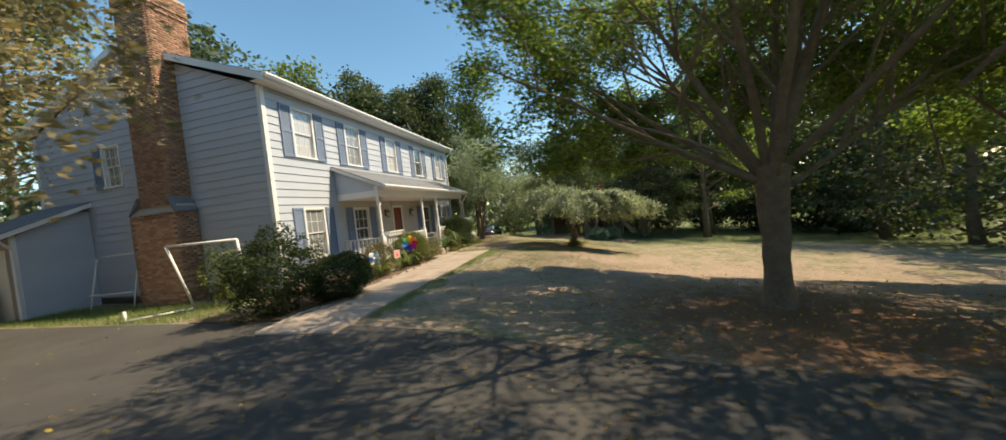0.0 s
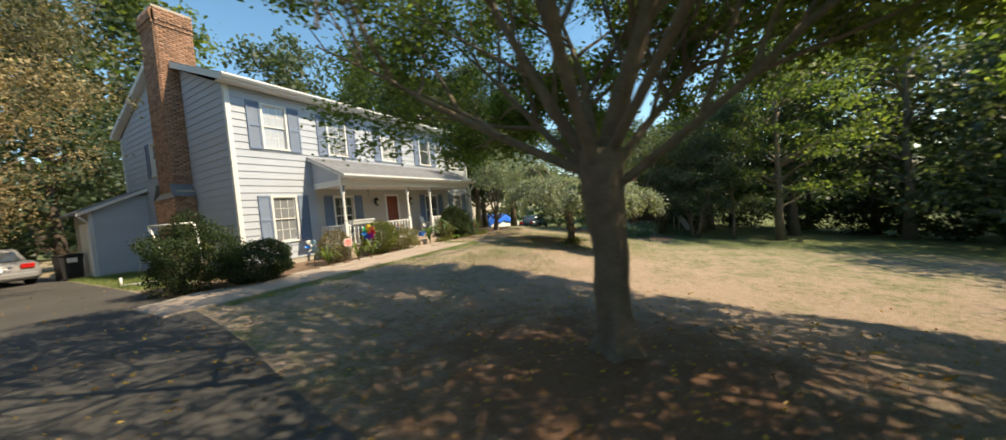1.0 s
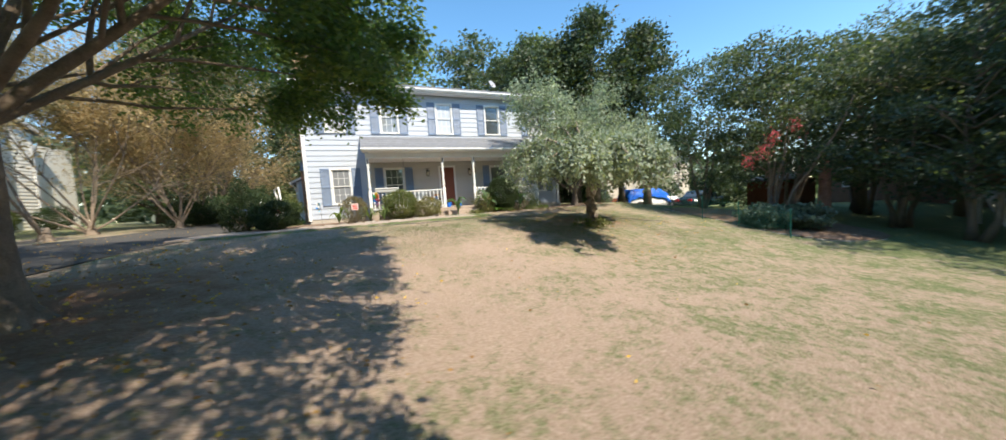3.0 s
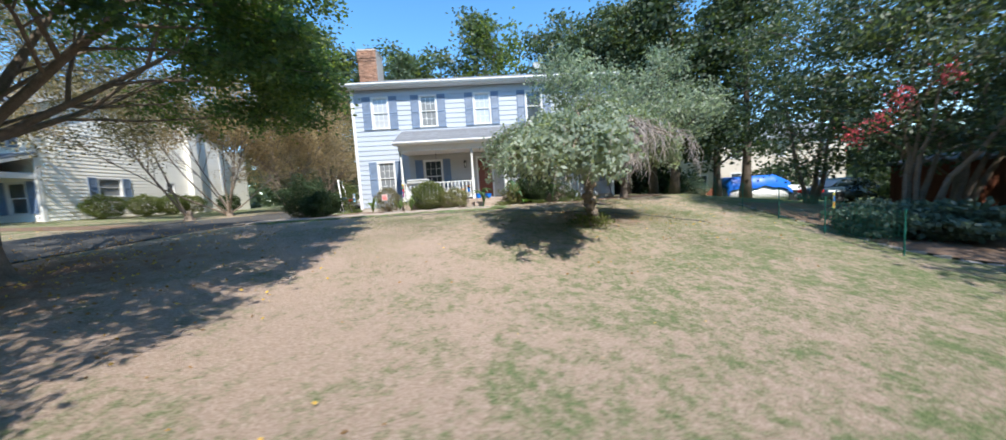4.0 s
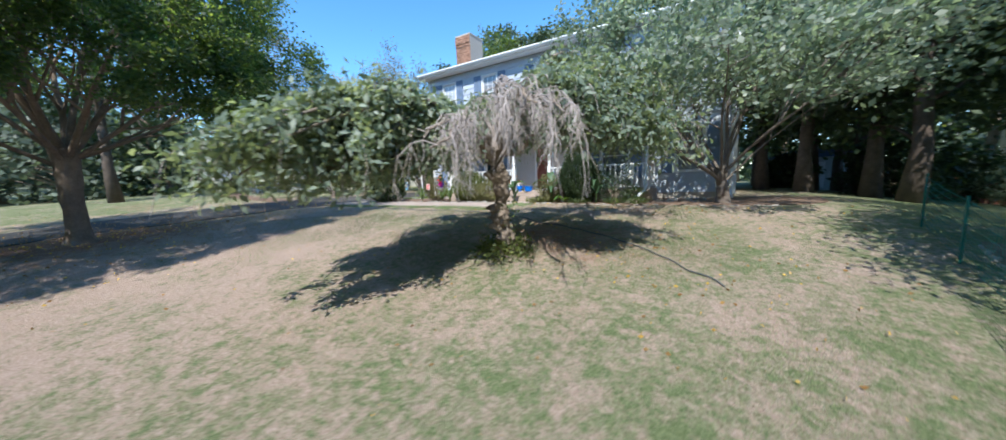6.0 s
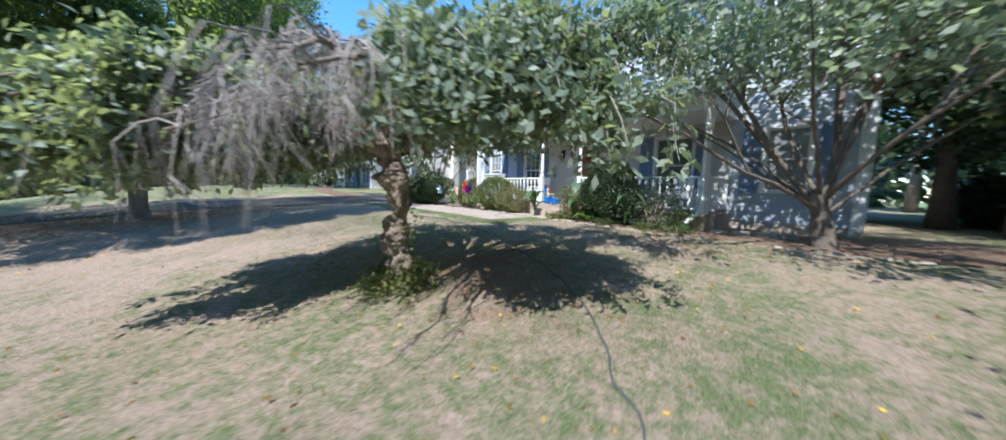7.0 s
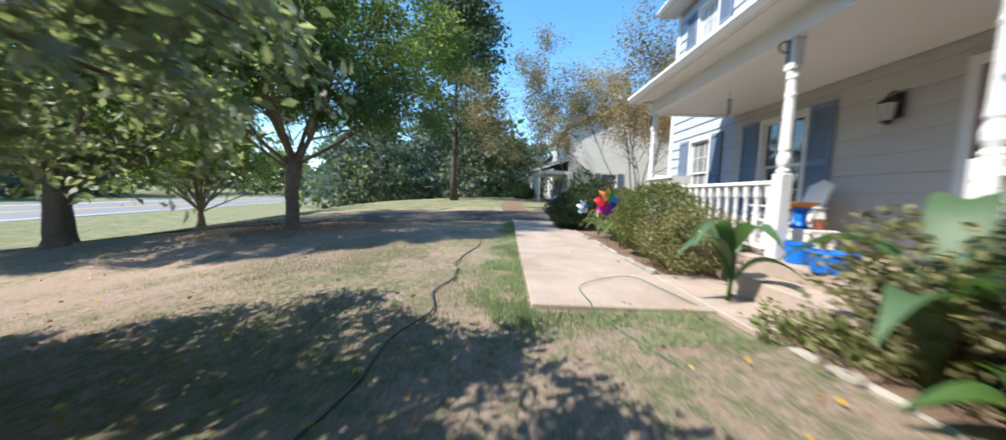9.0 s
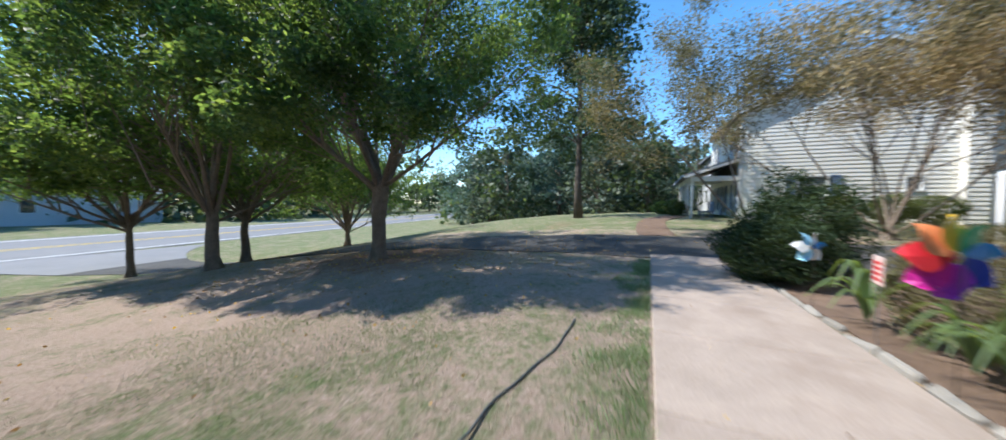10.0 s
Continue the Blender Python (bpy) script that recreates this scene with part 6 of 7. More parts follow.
def garden_chair(x, y, rz):
    t = thing("porch_chair", (x, y, FLOOR), "white slatted garden chair on the porch", "chair", rz=rz)
    for k in range(5):
        bm = boxes((-0.25 + k * 0.1, 0.18, 0.32, -0.17 + k * 0.1, 0.21, 1.0 - 0.035 * abs(k - 2)))
        bmesh.ops.rotate(bm, cent=(0, 0.2, 0.35), matrix=Matrix.Rotation(radians(-18), 3, "X"), verts=bm.verts)
        part("back_slat", bm, M_PVC, t)
    for k in range(4):
        part("seat_slat", boxes((-0.27, -0.3 + k * 0.13, 0.36 - 0.012 * k, 0.27, -0.19 + k * 0.13, 0.385 - 0.012 * k)), M_PVC, t)
    for sx in (-1, 1):
        part("arm", boxes((sx * 0.26 - 0.05, -0.36, 0.57, sx * 0.26 + 0.05, 0.3, 0.595), bevel=0.005), M_PVC, t)
        part("leg", boxes((sx * 0.27 - 0.02, -0.31, 0, sx * 0.27 + 0.02, -0.23, 0.57)), M_PVC, t)
        part("leg", boxes((sx * 0.27 - 0.02, 0.2, 0, sx * 0.27 + 0.02, 0.28, 0.57)), M_PVC, t)


garden_chair(8.25, -0.75, 20)
garden_chair(4.9, -0.7, -15)
garden_chair(10.2, -0.95, 12)

# planter box riding on the porch rail
t = thing("rail_planter", (3.35, PY, FLOOR + 0.881), "white moulded planter box on the porch rail", "planter")
bm = bmesh.new()
prism(bm, [(-0.11, 0.0), (0.11, 0.0), (0.15, 0.13), (0.17, 0.13), (0.17, 0.17), (-0.17, 0.17), (-0.17, 0.13), (-0.15, 0.13)], "x", -0.5, 0.5)
part("trough", bm, M_TRIM, t)
part("soil", boxes((-0.47, -0.13, 0.165, 0.47, 0.13, 0.175)), M_MULCH, t)

# white bench with pots and tubs beside the steps
t = thing("plant_bench", (5.62, -1.2, FLOOR), "low white bench on the porch beside the steps", "bench")
part("seat", boxes((-0.36, -0.17, 0.3, 0.36, 0.17, 0.34), bevel=0.006), M_PVC, t)
part("apron", boxes((-0.34, -0.165, 0.2, 0.34, -0.145, 0.299), bevel=0.004), M_PVC, t)
for sx in (-0.32, 0.32):
    for sy in (-0.12, 0.12):
        part("leg", boxes((sx - 0.025, sy - 0.025, 0, sx + 0.025, sy + 0.025, 0.3)), M_PVC, t)
M_BLUE = mat("bright_blue_plastic", (0.01, 0.16, 0.62), 0.35, spread=0.06, bump=0.03)
M_ORANGE = mat("orange_glaze", (0.66, 0.27, 0.05), 0.4, spread=0.08, bump=0.03)


def pot(name, at, r, h, material, label):
    """A round container with a rolled rim and an open top."""
    o = thing(name, at, label, "container")
    bm = bmesh.new()
    lathe(bm, [(r * 0.74, 0), (r * 0.8, h * 0.04), (r, h * 0.88), (r * 1.08, h * 0.9), (r * 1.08, h), (r * 0.95, h), (r * 0.9, h * 0.82)], 20)
    part("bowl", bm, material, o, smooth=False)
    return o


pot("bucket", (6.15, -1.62, FLOOR), 0.12, 0.22, M_BLUE, "bright blue plastic bucket on the porch edge")
pot("bucket", (6.6, -1.72, FLOOR), 0.17, 0.2, M_BLUE, "wide bright blue plastic tub on the porch edge")
pot("flower_pot", (5.4, -1.2, FLOOR + 0.34), 0.075, 0.19, M_ORANGE, "slim orange glazed pot on the bench")
pot("flower_pot", (5.86, -1.15, FLOOR + 0.34), 0.07, 0.12, M_DOOR, "small red-brown pot on the bench")
t = thing("bird_feeder", (5.66, -1.2, FLOOR + 0.34), "orange dish on a blue pedestal standing on the bench", "bird feeder")
bm = bmesh.new()
lathe(bm, [(0.09, 0), (0.085, 0.03), (0.065, 0.08), (0.07, 0.2), (0.1, 0.24)], 18)
part("pedestal", bm, M_BLUE, t)
bm = bmesh.new()
lathe(bm, [(0.08, 0.24), (0.16, 0.29), (0.175, 0.305), (0.165, 0.31), (0.07, 0.27)], 22)
part("dish", bm, M_ORANGE, t, "shallow orange dish")

# wind chime under the porch eave
t = thing("wind_chime", (4.2, -1.2, 2.7), "small dark wind chime hanging below the porch ceiling", "wind chime")
bm = bmesh.new()
tube(bm, [(0, 0, 0), (0, 0, -0.14)], 0.003, 5)
part("cord", bm, M_METAL, t)
bm = bmesh.new()
lathe(bm, [(0.005, -0.13), (0.035, -0.14), (0.035, -0.15), (0.005, -0.152)], 12)
part("disc", bm, M_METAL, t)
for k in range(5):
    a = k * 2 * math.pi / 5
    bm = bmesh.new()
    tube(bm, [(0.026 * math.cos(a), 0.026 * math.sin(a), -0.15), (0.026 * math.cos(a), 0.026 * math.sin(a), -0.36 - 0.02 * k)], 0.006, 6)
    part("rod", bm, M_RIM_GREY, t)
o = thing("downspout", (PX1 - 0.02, PY - 0.13, 0), "white downspout bent out over the bed", "downspout")
bm = bmesh.new()
tube(bm, [(0, -0.3, 2.9), (0, -0.25, 2.75), (0, 0, 2.45), (0, -0.02, 0.42), (-0.05, -0.08, 0.3), (-0.24, -0.32, 0.09)], [0.05, 0.05, 0.052, 0.055, 0.058, 0.06], 12, cap=False)
part("pipe", bm, M_TRIM, o, smooth=True)
for z in (2.3, 1.2):
    bm = bmesh.new()
    lathe(bm, [(0.056, z), (0.064, z + 0.005), (0.064, z + 0.035), (0.056, z + 0.04)], 12, (0, -0.01, 0))
    part("band", bm, M_TRIM, o)
t = thing("splash_block", (10.62, -2.22, -0.1), "rough grey stone block below the downspout's mouth", "stone", rz=35)
bm = bmesh.new()
box(bm, -0.22, -0.16, -0.05, 0.22, 0.16, 0.08, bevel=0.03)
for v in bm.verts:
    v.co += Vector((0.03 * noise.noise(v.co * 6), 0.03 * noise.noise(v.co * 7 + Vector((3, 0, 0))), 0.03 * noise.noise(v.co * 8)))
part("block", bm, M_KERB, t)

# ---- bed ornaments ----
def pinwheel(x, y, h, r, colours, label, face):
    t = thing("garden_pinwheel", (x, y, gz(x, y)), label, "garden ornament", rz=face)
    bm = bmesh.new()
    tube(bm, [(0, 0.02, -0.1), (0, 0.02, h + 0.02)], 0.0045, 6)
    part("stake", bm, M_METAL, t)
    n = len(colours)
    for k, c in enumerate(colours):
        a = 2 * math.pi * k / n
        bm = bmesh.new()
        u, w = Vector((math.cos(a), 0, math.sin(a))), Vector((-math.sin(a), 0, math.cos(a)))
        f = Vector((0, -1, 0))
        o = Vector((0, 0, h))
        rows = []
        for i in range(6):
            s = i / 5
            wd = r * 0.36 * math.sin(math.pi * (0.12 + 0.8 * s))
            c0 = o + u * (r * (0.15 + 0.85 * s))
            rows.append([bm.verts.new(c0 - w * wd + f * 0.02), bm.verts.new(c0 + f * (0.03 + 0.03 * s)), bm.verts.new(c0 + w * wd + f * (0.08 * (0.4 + s)))])
        for p, q in zip(rows, rows[1:]):
            for j in (0, 1):
                bm.faces.new((p[j], p[j + 1], q[j + 1], q[j]))
        part("petal", bm, c, t)
    bm = bmesh.new()
    lathe(bm, [(0.01, -0.02), (r * 0.17, 0), (r * 0.14, 0.03), (0.01, 0.05)], 12)
    bmesh.ops.transform(bm, matrix=pose(0, -0.06, h, 90), verts=bm.verts)
    part("hub", bm, colours[0], t)


def plain(name, c, rough=0.45):
    return mat(name, c, rough, spread=0.05, bump=0.02)


RAINBOW = [plain("red_petal", (0.6, 0.03, 0.04)), plain("orange_petal", (0.75, 0.25, 0.1)), plain("yellow_petal", (0.75, 0.5, 0.04)), plain("green_petal", (0.03, 0.35, 0.15)), plain("blue_petal", (0.02, 0.25, 0.7)), plain("navy_petal", (0.02, 0.05, 0.4)), plain("violet_petal", (0.25, 0.03, 0.4)), plain("magenta_petal", (0.5, 0.02, 0.25))]
pinwheel(2.9, -2.62, 0.95, 0.29, RAINBOW, "rainbow-petalled garden pinwheel on a stake", -72)
pinwheel(0.75, -2.6, 0.78, 0.2, [M_PVC, plain("pale_blue_petal", (0.25, 0.5, 0.65)), M_PVC, RAINBOW[4], M_PVC, plain("sky_petal", (0.3, 0.6, 0.75))], "white and pale blue garden pinwheel on a stake", -65)
t = thing("yard_sign", (2.0, -2.58, gz(2, -2.5)), "small white and red yard sign on a stake", "sign", rz=-12)
part("stake", boxes((-0.006, 0.0, -0.1, 0.006, 0.008, 0.7)), M_RIM_GREY, t)
part("board", boxes((-0.13, -0.012, 0.58, 0.13, 0.0, 0.84), bevel=0.004), plain("pink_white_sign", (0.75, 0.55, 0.5)), t)
for z in (0.78, 0.73, 0.68, 0.63):
    part("bar", boxes((-0.1, -0.015, z - 0.014, 0.1, -0.0125, z + 0.014)), RAINBOW[0], t)

# ---- the two pipe goals by the gable ----
def goal(name, pts_list, label, rad):
    t = thing(name, (0, 0, 0), label, "goal frame", "pipe goals by the gable")
    for nm, pts in pts_list:
        bm = bmesh.new()
        tube(bm, pts, rad, 8)
        part(nm, bm, M_PVC, t, smooth=True)


g = -0.1
goal("pipe_goal", [("crossbar", [(-1.12, 0.1, 1.68), (-1.66, 1.76, 1.68)]), ("upright", [(-1.12, 0.1, 1.68), (-0.98, 0.05, g + 0.02)]), ("upright", [(-1.66, 1.76, 1.68), (-1.2, 1.75, g + 0.02)]), ("base_bar", [(-1.2, 1.75, g + 0.02), (-2.2, 2.55, g + 0.03)]), ("base_bar", [(-0.98, 0.05, g + 0.02), (-1.6, -0.25, g + 0.03)]), ("stub", [(-2.2, 2.55, g - 0.03), (-2.2, 2.55, g + 0.28)])], "leaning white plastic pipe goal beside the driveway", 0.032)
goal("pipe_goal", [("crossbar", [(-0.5, 6.9, 1.55), (-0.45, 5.0, 1.6)]), ("upright", [(-0.5, 6.9, 1.55), (-0.8, 6.9, g)]), ("upright", [(-0.45, 5.0, 1.6), (-0.75, 5.0, g)]), ("base_bar", [(-0.8, 6.9, 0.35), (-0.75, 5.0, 0.4)])], "thin white plastic pipe goal leaning on the gable", 0.026)

# ---- bin and cars by the drive ----
t = thing("wheelie_bin", (-2.2, 9.0, gz(-2.2, 9.0)), "black lidded wheelie bin beside the wing", "bin", rz=8)
bm = bmesh.new()
prism(bm, [(-0.26, 0.08), (0.26, 0.08), (0.32, 0.98), (-0.32, 0.98)], "y", -0.3, 0.3)
part("body", bm, M_BLACK, t)
part("lid", boxes((-0.34, -0.34, 0.98, 0.34, 0.36, 1.05), bevel=0.02), M_BLACK, t)
part("label", boxes((-0.12, -0.315, 0.72, 0.14, -0.302, 0.9)), M_PVC, t)
for sx in (-0.25, 0.25):
    bm = bmesh.new()
    lathe(bm, [(0.1, -0.03), (0.11, 0), (0.1, 0.03)], 14)
    bmesh.ops.transform(bm, matrix=pose(sx, 0.25, 0.1, 0, 90), verts=bm.verts)
    part("wheel", bm, M_BLACK, t)

M_TYRE = mat("tyre_rubber", (0.02, 0.02, 0.02), 0.85, spread=0.2, bump=0.2)
M_RIM = mat("wheel_rim", (0.4, 0.4, 0.41), 0.35, 0.8, spread=0.1, bump=0.02)
M_LAMP_RED = plain("red_lamp", (0.5, 0.02, 0.02), 0.2)


def car(name, at, rz, label, paint, size=(4.5, 1.8, 1.45), suv=False, tarp=None):
    """A car lengthwise on x: body and cabin by lofted sections, glass, wheels with rims, lamps, bumpers."""
    L, Wd, H = size
    t = thing(name, (at[0], at[1], land(*at) if len(at) < 3 else at[2]), label, "car", rz=rz)
    k = H / 1.45
    body = [(-L / 2, 0.35), (-L / 2 + 0.05, 0.75 * k), (-L / 2 + 0.3, 0.92 * k), (-0.9, 0.98 * k), (0.9, 0.95 * k), (L / 2 - 0.35, 0.85 * k), (L / 2 - 0.03, 0.65 * k), (L / 2, 0.35), (L / 2 - 0.15, 0.22), (-L / 2 + 0.15, 0.22)]
    bm = bmesh.new()
    prism(bm, body, "y", -Wd / 2, Wd / 2)
    bmesh.ops.bevel(bm, geom=[e for e in bm.edges], offset=0.06, segments=2, affect="EDGES")
    part("body", bm, paint, t, smooth=True)
    back = -L / 2 + (0.12 if suv else 0.75)
    cab = [(back, 0.93 * k), (back + (0.18 if suv else 0.6), H), (0.35, H), (1.15, 0.93 * k)]
    bm = bmesh.new()
    prism(bm, cab, "y", -Wd / 2 + 0.1, Wd / 2 - 0.1)
    for v in bm.verts:
        if v.co.z > H - 0.02:
            v.co.y *= 0.86
    bmesh.ops.bevel(bm, geom=[e for e in bm.edges], offset=0.05, segments=2, affect="EDGES")
    part("cabin", bm, paint if tarp is None else tarp, t, smooth=True)
    for s in (-1, 1):
        y = s * (Wd / 2 - 0.155)
        bm = bmesh.new()
        a, b = cab[0][0] + 0.25, 0.2
        prism(bm, [(a - 0.02, 0.98 * k), (a + (0.1 if suv else 0.4), H - 0.12), (b, H - 0.12), (b + 0.6, 0.98 * k)], "y", y - 0.03, y + 0.055)
        for v in bm.verts:
            if v.co.z > 1.1 * k:
                v.co.y *= 0.93
        part("side_glass", bm, M_GLASS, t)
        for x in (-L * 0.3, L * 0.31):
            w = link("wheel", None, t)
            w.matrix_basis = pose(x, s * (Wd / 2 - 0.08), 0.33 * k, 90)
            bm = bmesh.new()
            lathe(bm, [(0.2 * k, -0.11), (0.31 * k, -0.11), (0.33 * k, -0.07), (0.33 * k, 0.07), (0.31 * k, 0.11), (0.2 * k, 0.11)], 22)
            part("tyre", bm, M_TYRE, w)
            bm = bmesh.new()
            lathe(bm, [(0.05, -0.112), (0.2 * k, -0.1), (0.2 * k, 0.1), (0.05, 0.112)], 12)
            part("rim", bm, M_RIM, w)
        part("tail_lamp", boxes((-L / 2 - 0.012, s * (Wd / 2 - 0.3) - 0.16, 0.68 * k, -L / 2 + 0.1, s * (Wd / 2 - 0.3) + 0.16, 0.86 * k), bevel=0.02), M_LAMP_RED, t)
        part("headlamp", boxes((L / 2 - 0.12, s * (Wd / 2 - 0.3) - 0.17, 0.6 * k, L / 2 + 0.005, s * (Wd / 2 - 0.3) + 0.17, 0.74 * k), bevel=0.02), M_GLASS_CURTAIN, t)
    for e, nm in ((-1, "rear_glass"), (1, "windscreen")):
        bm = bmesh.new()
        (x0, z0), (x1, z1) = (cab[0], cab[1]) if e < 0 else (cab[3], cab[2])
        off = 0.03 * e
        prism(bm, [(x0 + off, z0 + 0.05), (x1 + off, z1 - 0.07), (x1 + off * 2, z1 - 0.07), (x0 + off * 2, z0 + 0.05)], "y", -Wd / 2 + 0.28, Wd / 2 - 0.28)
        part(nm, bm, M_GLASS, t)
    part("rear_bumper", boxes((-L / 2 - 0.05, -Wd / 2 + 0.08, 0.32, -L / 2 + 0.1, Wd / 2 - 0.08, 0.52), bevel=0.03), paint, t)
    if tarp is not None:
        bm = bmesh.new()
        bmesh.ops.create_grid(bm, x_segments=26, y_segments=16, size=0.5)
        x0, x1 = back - 0.25, 1.35
        for v in bm.verts:
            u, w = v.co.x * 2, v.co.y * 2
            x = (x0 + x1) / 2 + u * (x1 - x0) / 2
            y = w * (Wd / 2 + 0.12)
            z = H + 0.05 - 0.85 * max(0, abs(w) - 0.72) / 0.28 * (0.92 + 0.1 * math.sin(x * 5)) - 0.5 * max(0, u - 0.55) / 0.45 - 0.6 * max(0, -u - 0.85) / 0.15
            v.co = (x, y, z + 0.035 * noise.noise((x * 3, y * 3, 1)))
        bmesh.ops.solidify(bm, geom=bm.faces[:], thickness=0.012)
        part("tarp", bm, tarp, t, "crumpled bright blue tarpaulin over the roof", smooth=True)


M_SILVER = mat("silver_car_paint", (0.34, 0.34, 0.35), 0.25, 0.3, spread=0.04, bump=0.0, spec=0.6)
M_WHITEPAINT = mat("white_car_paint", (0.68, 0.68, 0.68), 0.25, 0.0, spread=0.04, bump=0.0, spec=0.6)
M_BLUEPAINT = mat("blue_car_paint", (0.16, 0.24, 0.36), 0.25, 0.3, spread=0.04, bump=0.0, spec=0.6)
M_DARKPAINT = mat("dark_teal_car_paint", (0.02, 0.04, 0.05), 0.25, 0.3, spread=0.05, bump=0.0, spec=0.6)
M_TARP = mat("blue_tarpaulin", (0.01, 0.13, 0.62), 0.35, spread=0.15, scale=4, fine=30, bump=0.5, bump_scale=9)
car("sedan", (-4.0, 11.4), 98, "silver sedan parked at the top of the driveway", M_SILVER)
car("sedan", (-8.2, 13.5), 25, "blue-grey sedan parked behind the crape myrtles", M_BLUEPAINT)
car("covered_suv", (26.0, 4.8), -12, "white sport utility car under a bright blue tarpaulin", M_WHITEPAINT, (5.0, 1.95, 1.9), True, M_TARP)
car("dark_car", (28.6, 1.6), 0, "dark teal car parked in the shade", M_DARKPAINT, (4.6, 1.8, 1.5))

# ---- the neighbour's cream house to the west ----
nb = thing("neighbour_house", (0, 0, 0), "two-storey cream lap-sided house with a front porch", "house")
NX, NY0, NY1, NW, NZ = -15.4, 0.0, 11.2, -24.1, 0.35
neast = lambda u, o, z: (NX + o, u, z)
nfront = lambda u, o, z: (u, NY0 - o, z)
NEAVE, NRIDGE = 6.15, 8.85
nwins = [(2.36, 3.64, 1.7, 2.78), (6.3, 6.95, 1.95, 2.66)]
nf_up = [(-22.9, -22.0, 4.2, 5.6), (-17.5, -16.5, 4.2, 5.6)]
nf_low = [(-22.6, -21.4, 0.9, 2.5), (-19.9, -18.9, 0.47, 2.5), (-17.0, -16.0, 0.9, 2.5)]


def nb_wall(name, u0, u1, z0, z1, holes, place):
    bm = bmesh.new()
    vs = [bm.verts.new(place(u, o, z)) for o in (-0.12, -0.3) for u, z in ((u0, z0), (u1, z0), (u1, z1), (u0, z1))]
    for q in ((3, 2, 1, 0), (4, 5, 6, 7), (0, 1, 5, 4), (1, 2, 6, 5), (2, 3, 7, 6), (3, 0, 4, 7)):
        bm.faces.new([vs[i] for i in q])
    bmesh.ops.recalc_face_normals(bm, faces=bm.faces)
    return part(name, bm, M_BLACK, nb)


nslope = (NRIDGE - NEAVE) / ((NY1 - NY0) / 2)


def nrake(z):
    d = max(0.0, (z - NEAVE) / nslope)
    return NY0 + 0.06 + d, NY1 - 0.06 - d


we = nb_wall("gable_wall", NY0, NY1, NZ - 0.3, NEAVE, nwins, neast)
_course = COURSE
COURSE = 0.2
lap_boards(we, NY0 + 0.06, NY1 - 0.06, NZ - 0.05, NRIDGE - 0.1, nwins, neast, M_CREAM, top=nrake)
wf = nb_wall("front_wall", NW, NX, NZ - 0.3, NEAVE, nf_up + nf_low, nfront)
lap_boards(wf, NW + 0.06, NX - 0.06, NZ - 0.05, NEAVE, nf_up + nf_low, nfront, M_CREAM)
part("rear_wing", boxes((NW + 1, NY1 - 0.1, NZ - 0.3, NX - 0.5, NY1 + 3.6, NEAVE - 0.5)), M_CREAM, nb)
bm = bmesh.new()
prism(bm, [(NY0, NEAVE), (NY1, NEAVE), ((NY0 + NY1) / 2, NRIDGE)], "x", NX - 0.3, NX - 0.12)
part("gable_peak", bm, M_BLACK, nb)
part("rear_walls", boxes((NW, NY0 + 0.3, NZ - 0.3, NW + 0.2, NY1, NEAVE), (NW, NY1 - 0.2, NZ - 0.3, NX - 0.3, NY1, NEAVE)), M_CREAM, nb)
for a, b in ((NX, NY0), (NX, NY1), (NW, NY0)):
    part("corner_board", boxes((a - 0.1, b - 0.1, NZ - 0.2, a + 0.045, b + 0.06, NEAVE)), M_TRIM, nb)
bm = bmesh.new()
ym = (NY0 + NY1) / 2
prism(bm, [(NY0 - 0.4, NEAVE - 0.05), (ym, NRIDGE + 0.2), (NY1 + 0.4, NEAVE - 0.05), (NY1 + 0.4, NEAVE + 0.1), (ym, NRIDGE + 0.36), (NY0 - 0.4, NEAVE + 0.1)], "x", NW - 0.3, NX + 0.25)
part("roof", bm, M_SHINGLE, nb)
bm = bmesh.new()
prism(bm, [(NY0 - 0.45, NEAVE - 0.15), (ym, NRIDGE + 0.1), (ym, NRIDGE + 0.3), (NY0 - 0.45, NEAVE + 0.1)], "x", NX + 0.25, NX + 0.28)
prism(bm, [(NY1 + 0.45, NEAVE - 0.15), (ym, NRIDGE + 0.1), (ym, NRIDGE + 0.3), (NY1 + 0.45, NEAVE + 0.1)], "x", NX + 0.25, NX + 0.28)
part("rake_board", bm, M_TRIM, nb)
part("gutter", boxes((NW - 0.3, NY0 - 0.5, NEAVE - 0.06, NX + 0.25, NY0 - 0.4, NEAVE + 0.06), bevel=0.02), M_TRIM, nb)
for a, b, c, d in nwins:
    window(nb, a, b, c, d, neast, (1, 1), M_MID_BLIND)
shutter(nb, 1.93, 2.33, 1.65, 2.78, neast)
shutter(nb, 3.67, 4.07, 1.65, 2.78, neast)
for a, b, c, d in nf_up + nf_low:
    window(nb, a, b, c, d, nfront, (1, 1), M_GLASS)
    shutter(nb, a - 0.45, a - 0.03, c, d, nfront)
    shutter(nb, b + 0.03, b + 0.45, c, d, nfront)
chase = part("chimney_chase", boxes((NX + 0.03, 8.0, NZ - 0.2, NX + 0.4, 8.7, NRIDGE + 0.5)), M_CREAM, nb)
lap_boards(chase, 8.0, 8.7, NZ - 0.05, NRIDGE + 0.4, [], lambda u, o, z: (NX + 0.4 + o, u, z), M_CREAM)
part("chase_cap", boxes((NX, 7.93, NRIDGE + 0.5, NX + 0.5, 8.77, NRIDGE + 0.58)), M_TRIM, nb)
COURSE = _course
npch = thing("neighbour_porch", (0, 0, 0), "white-posted porch across the cream house's front", "porch")
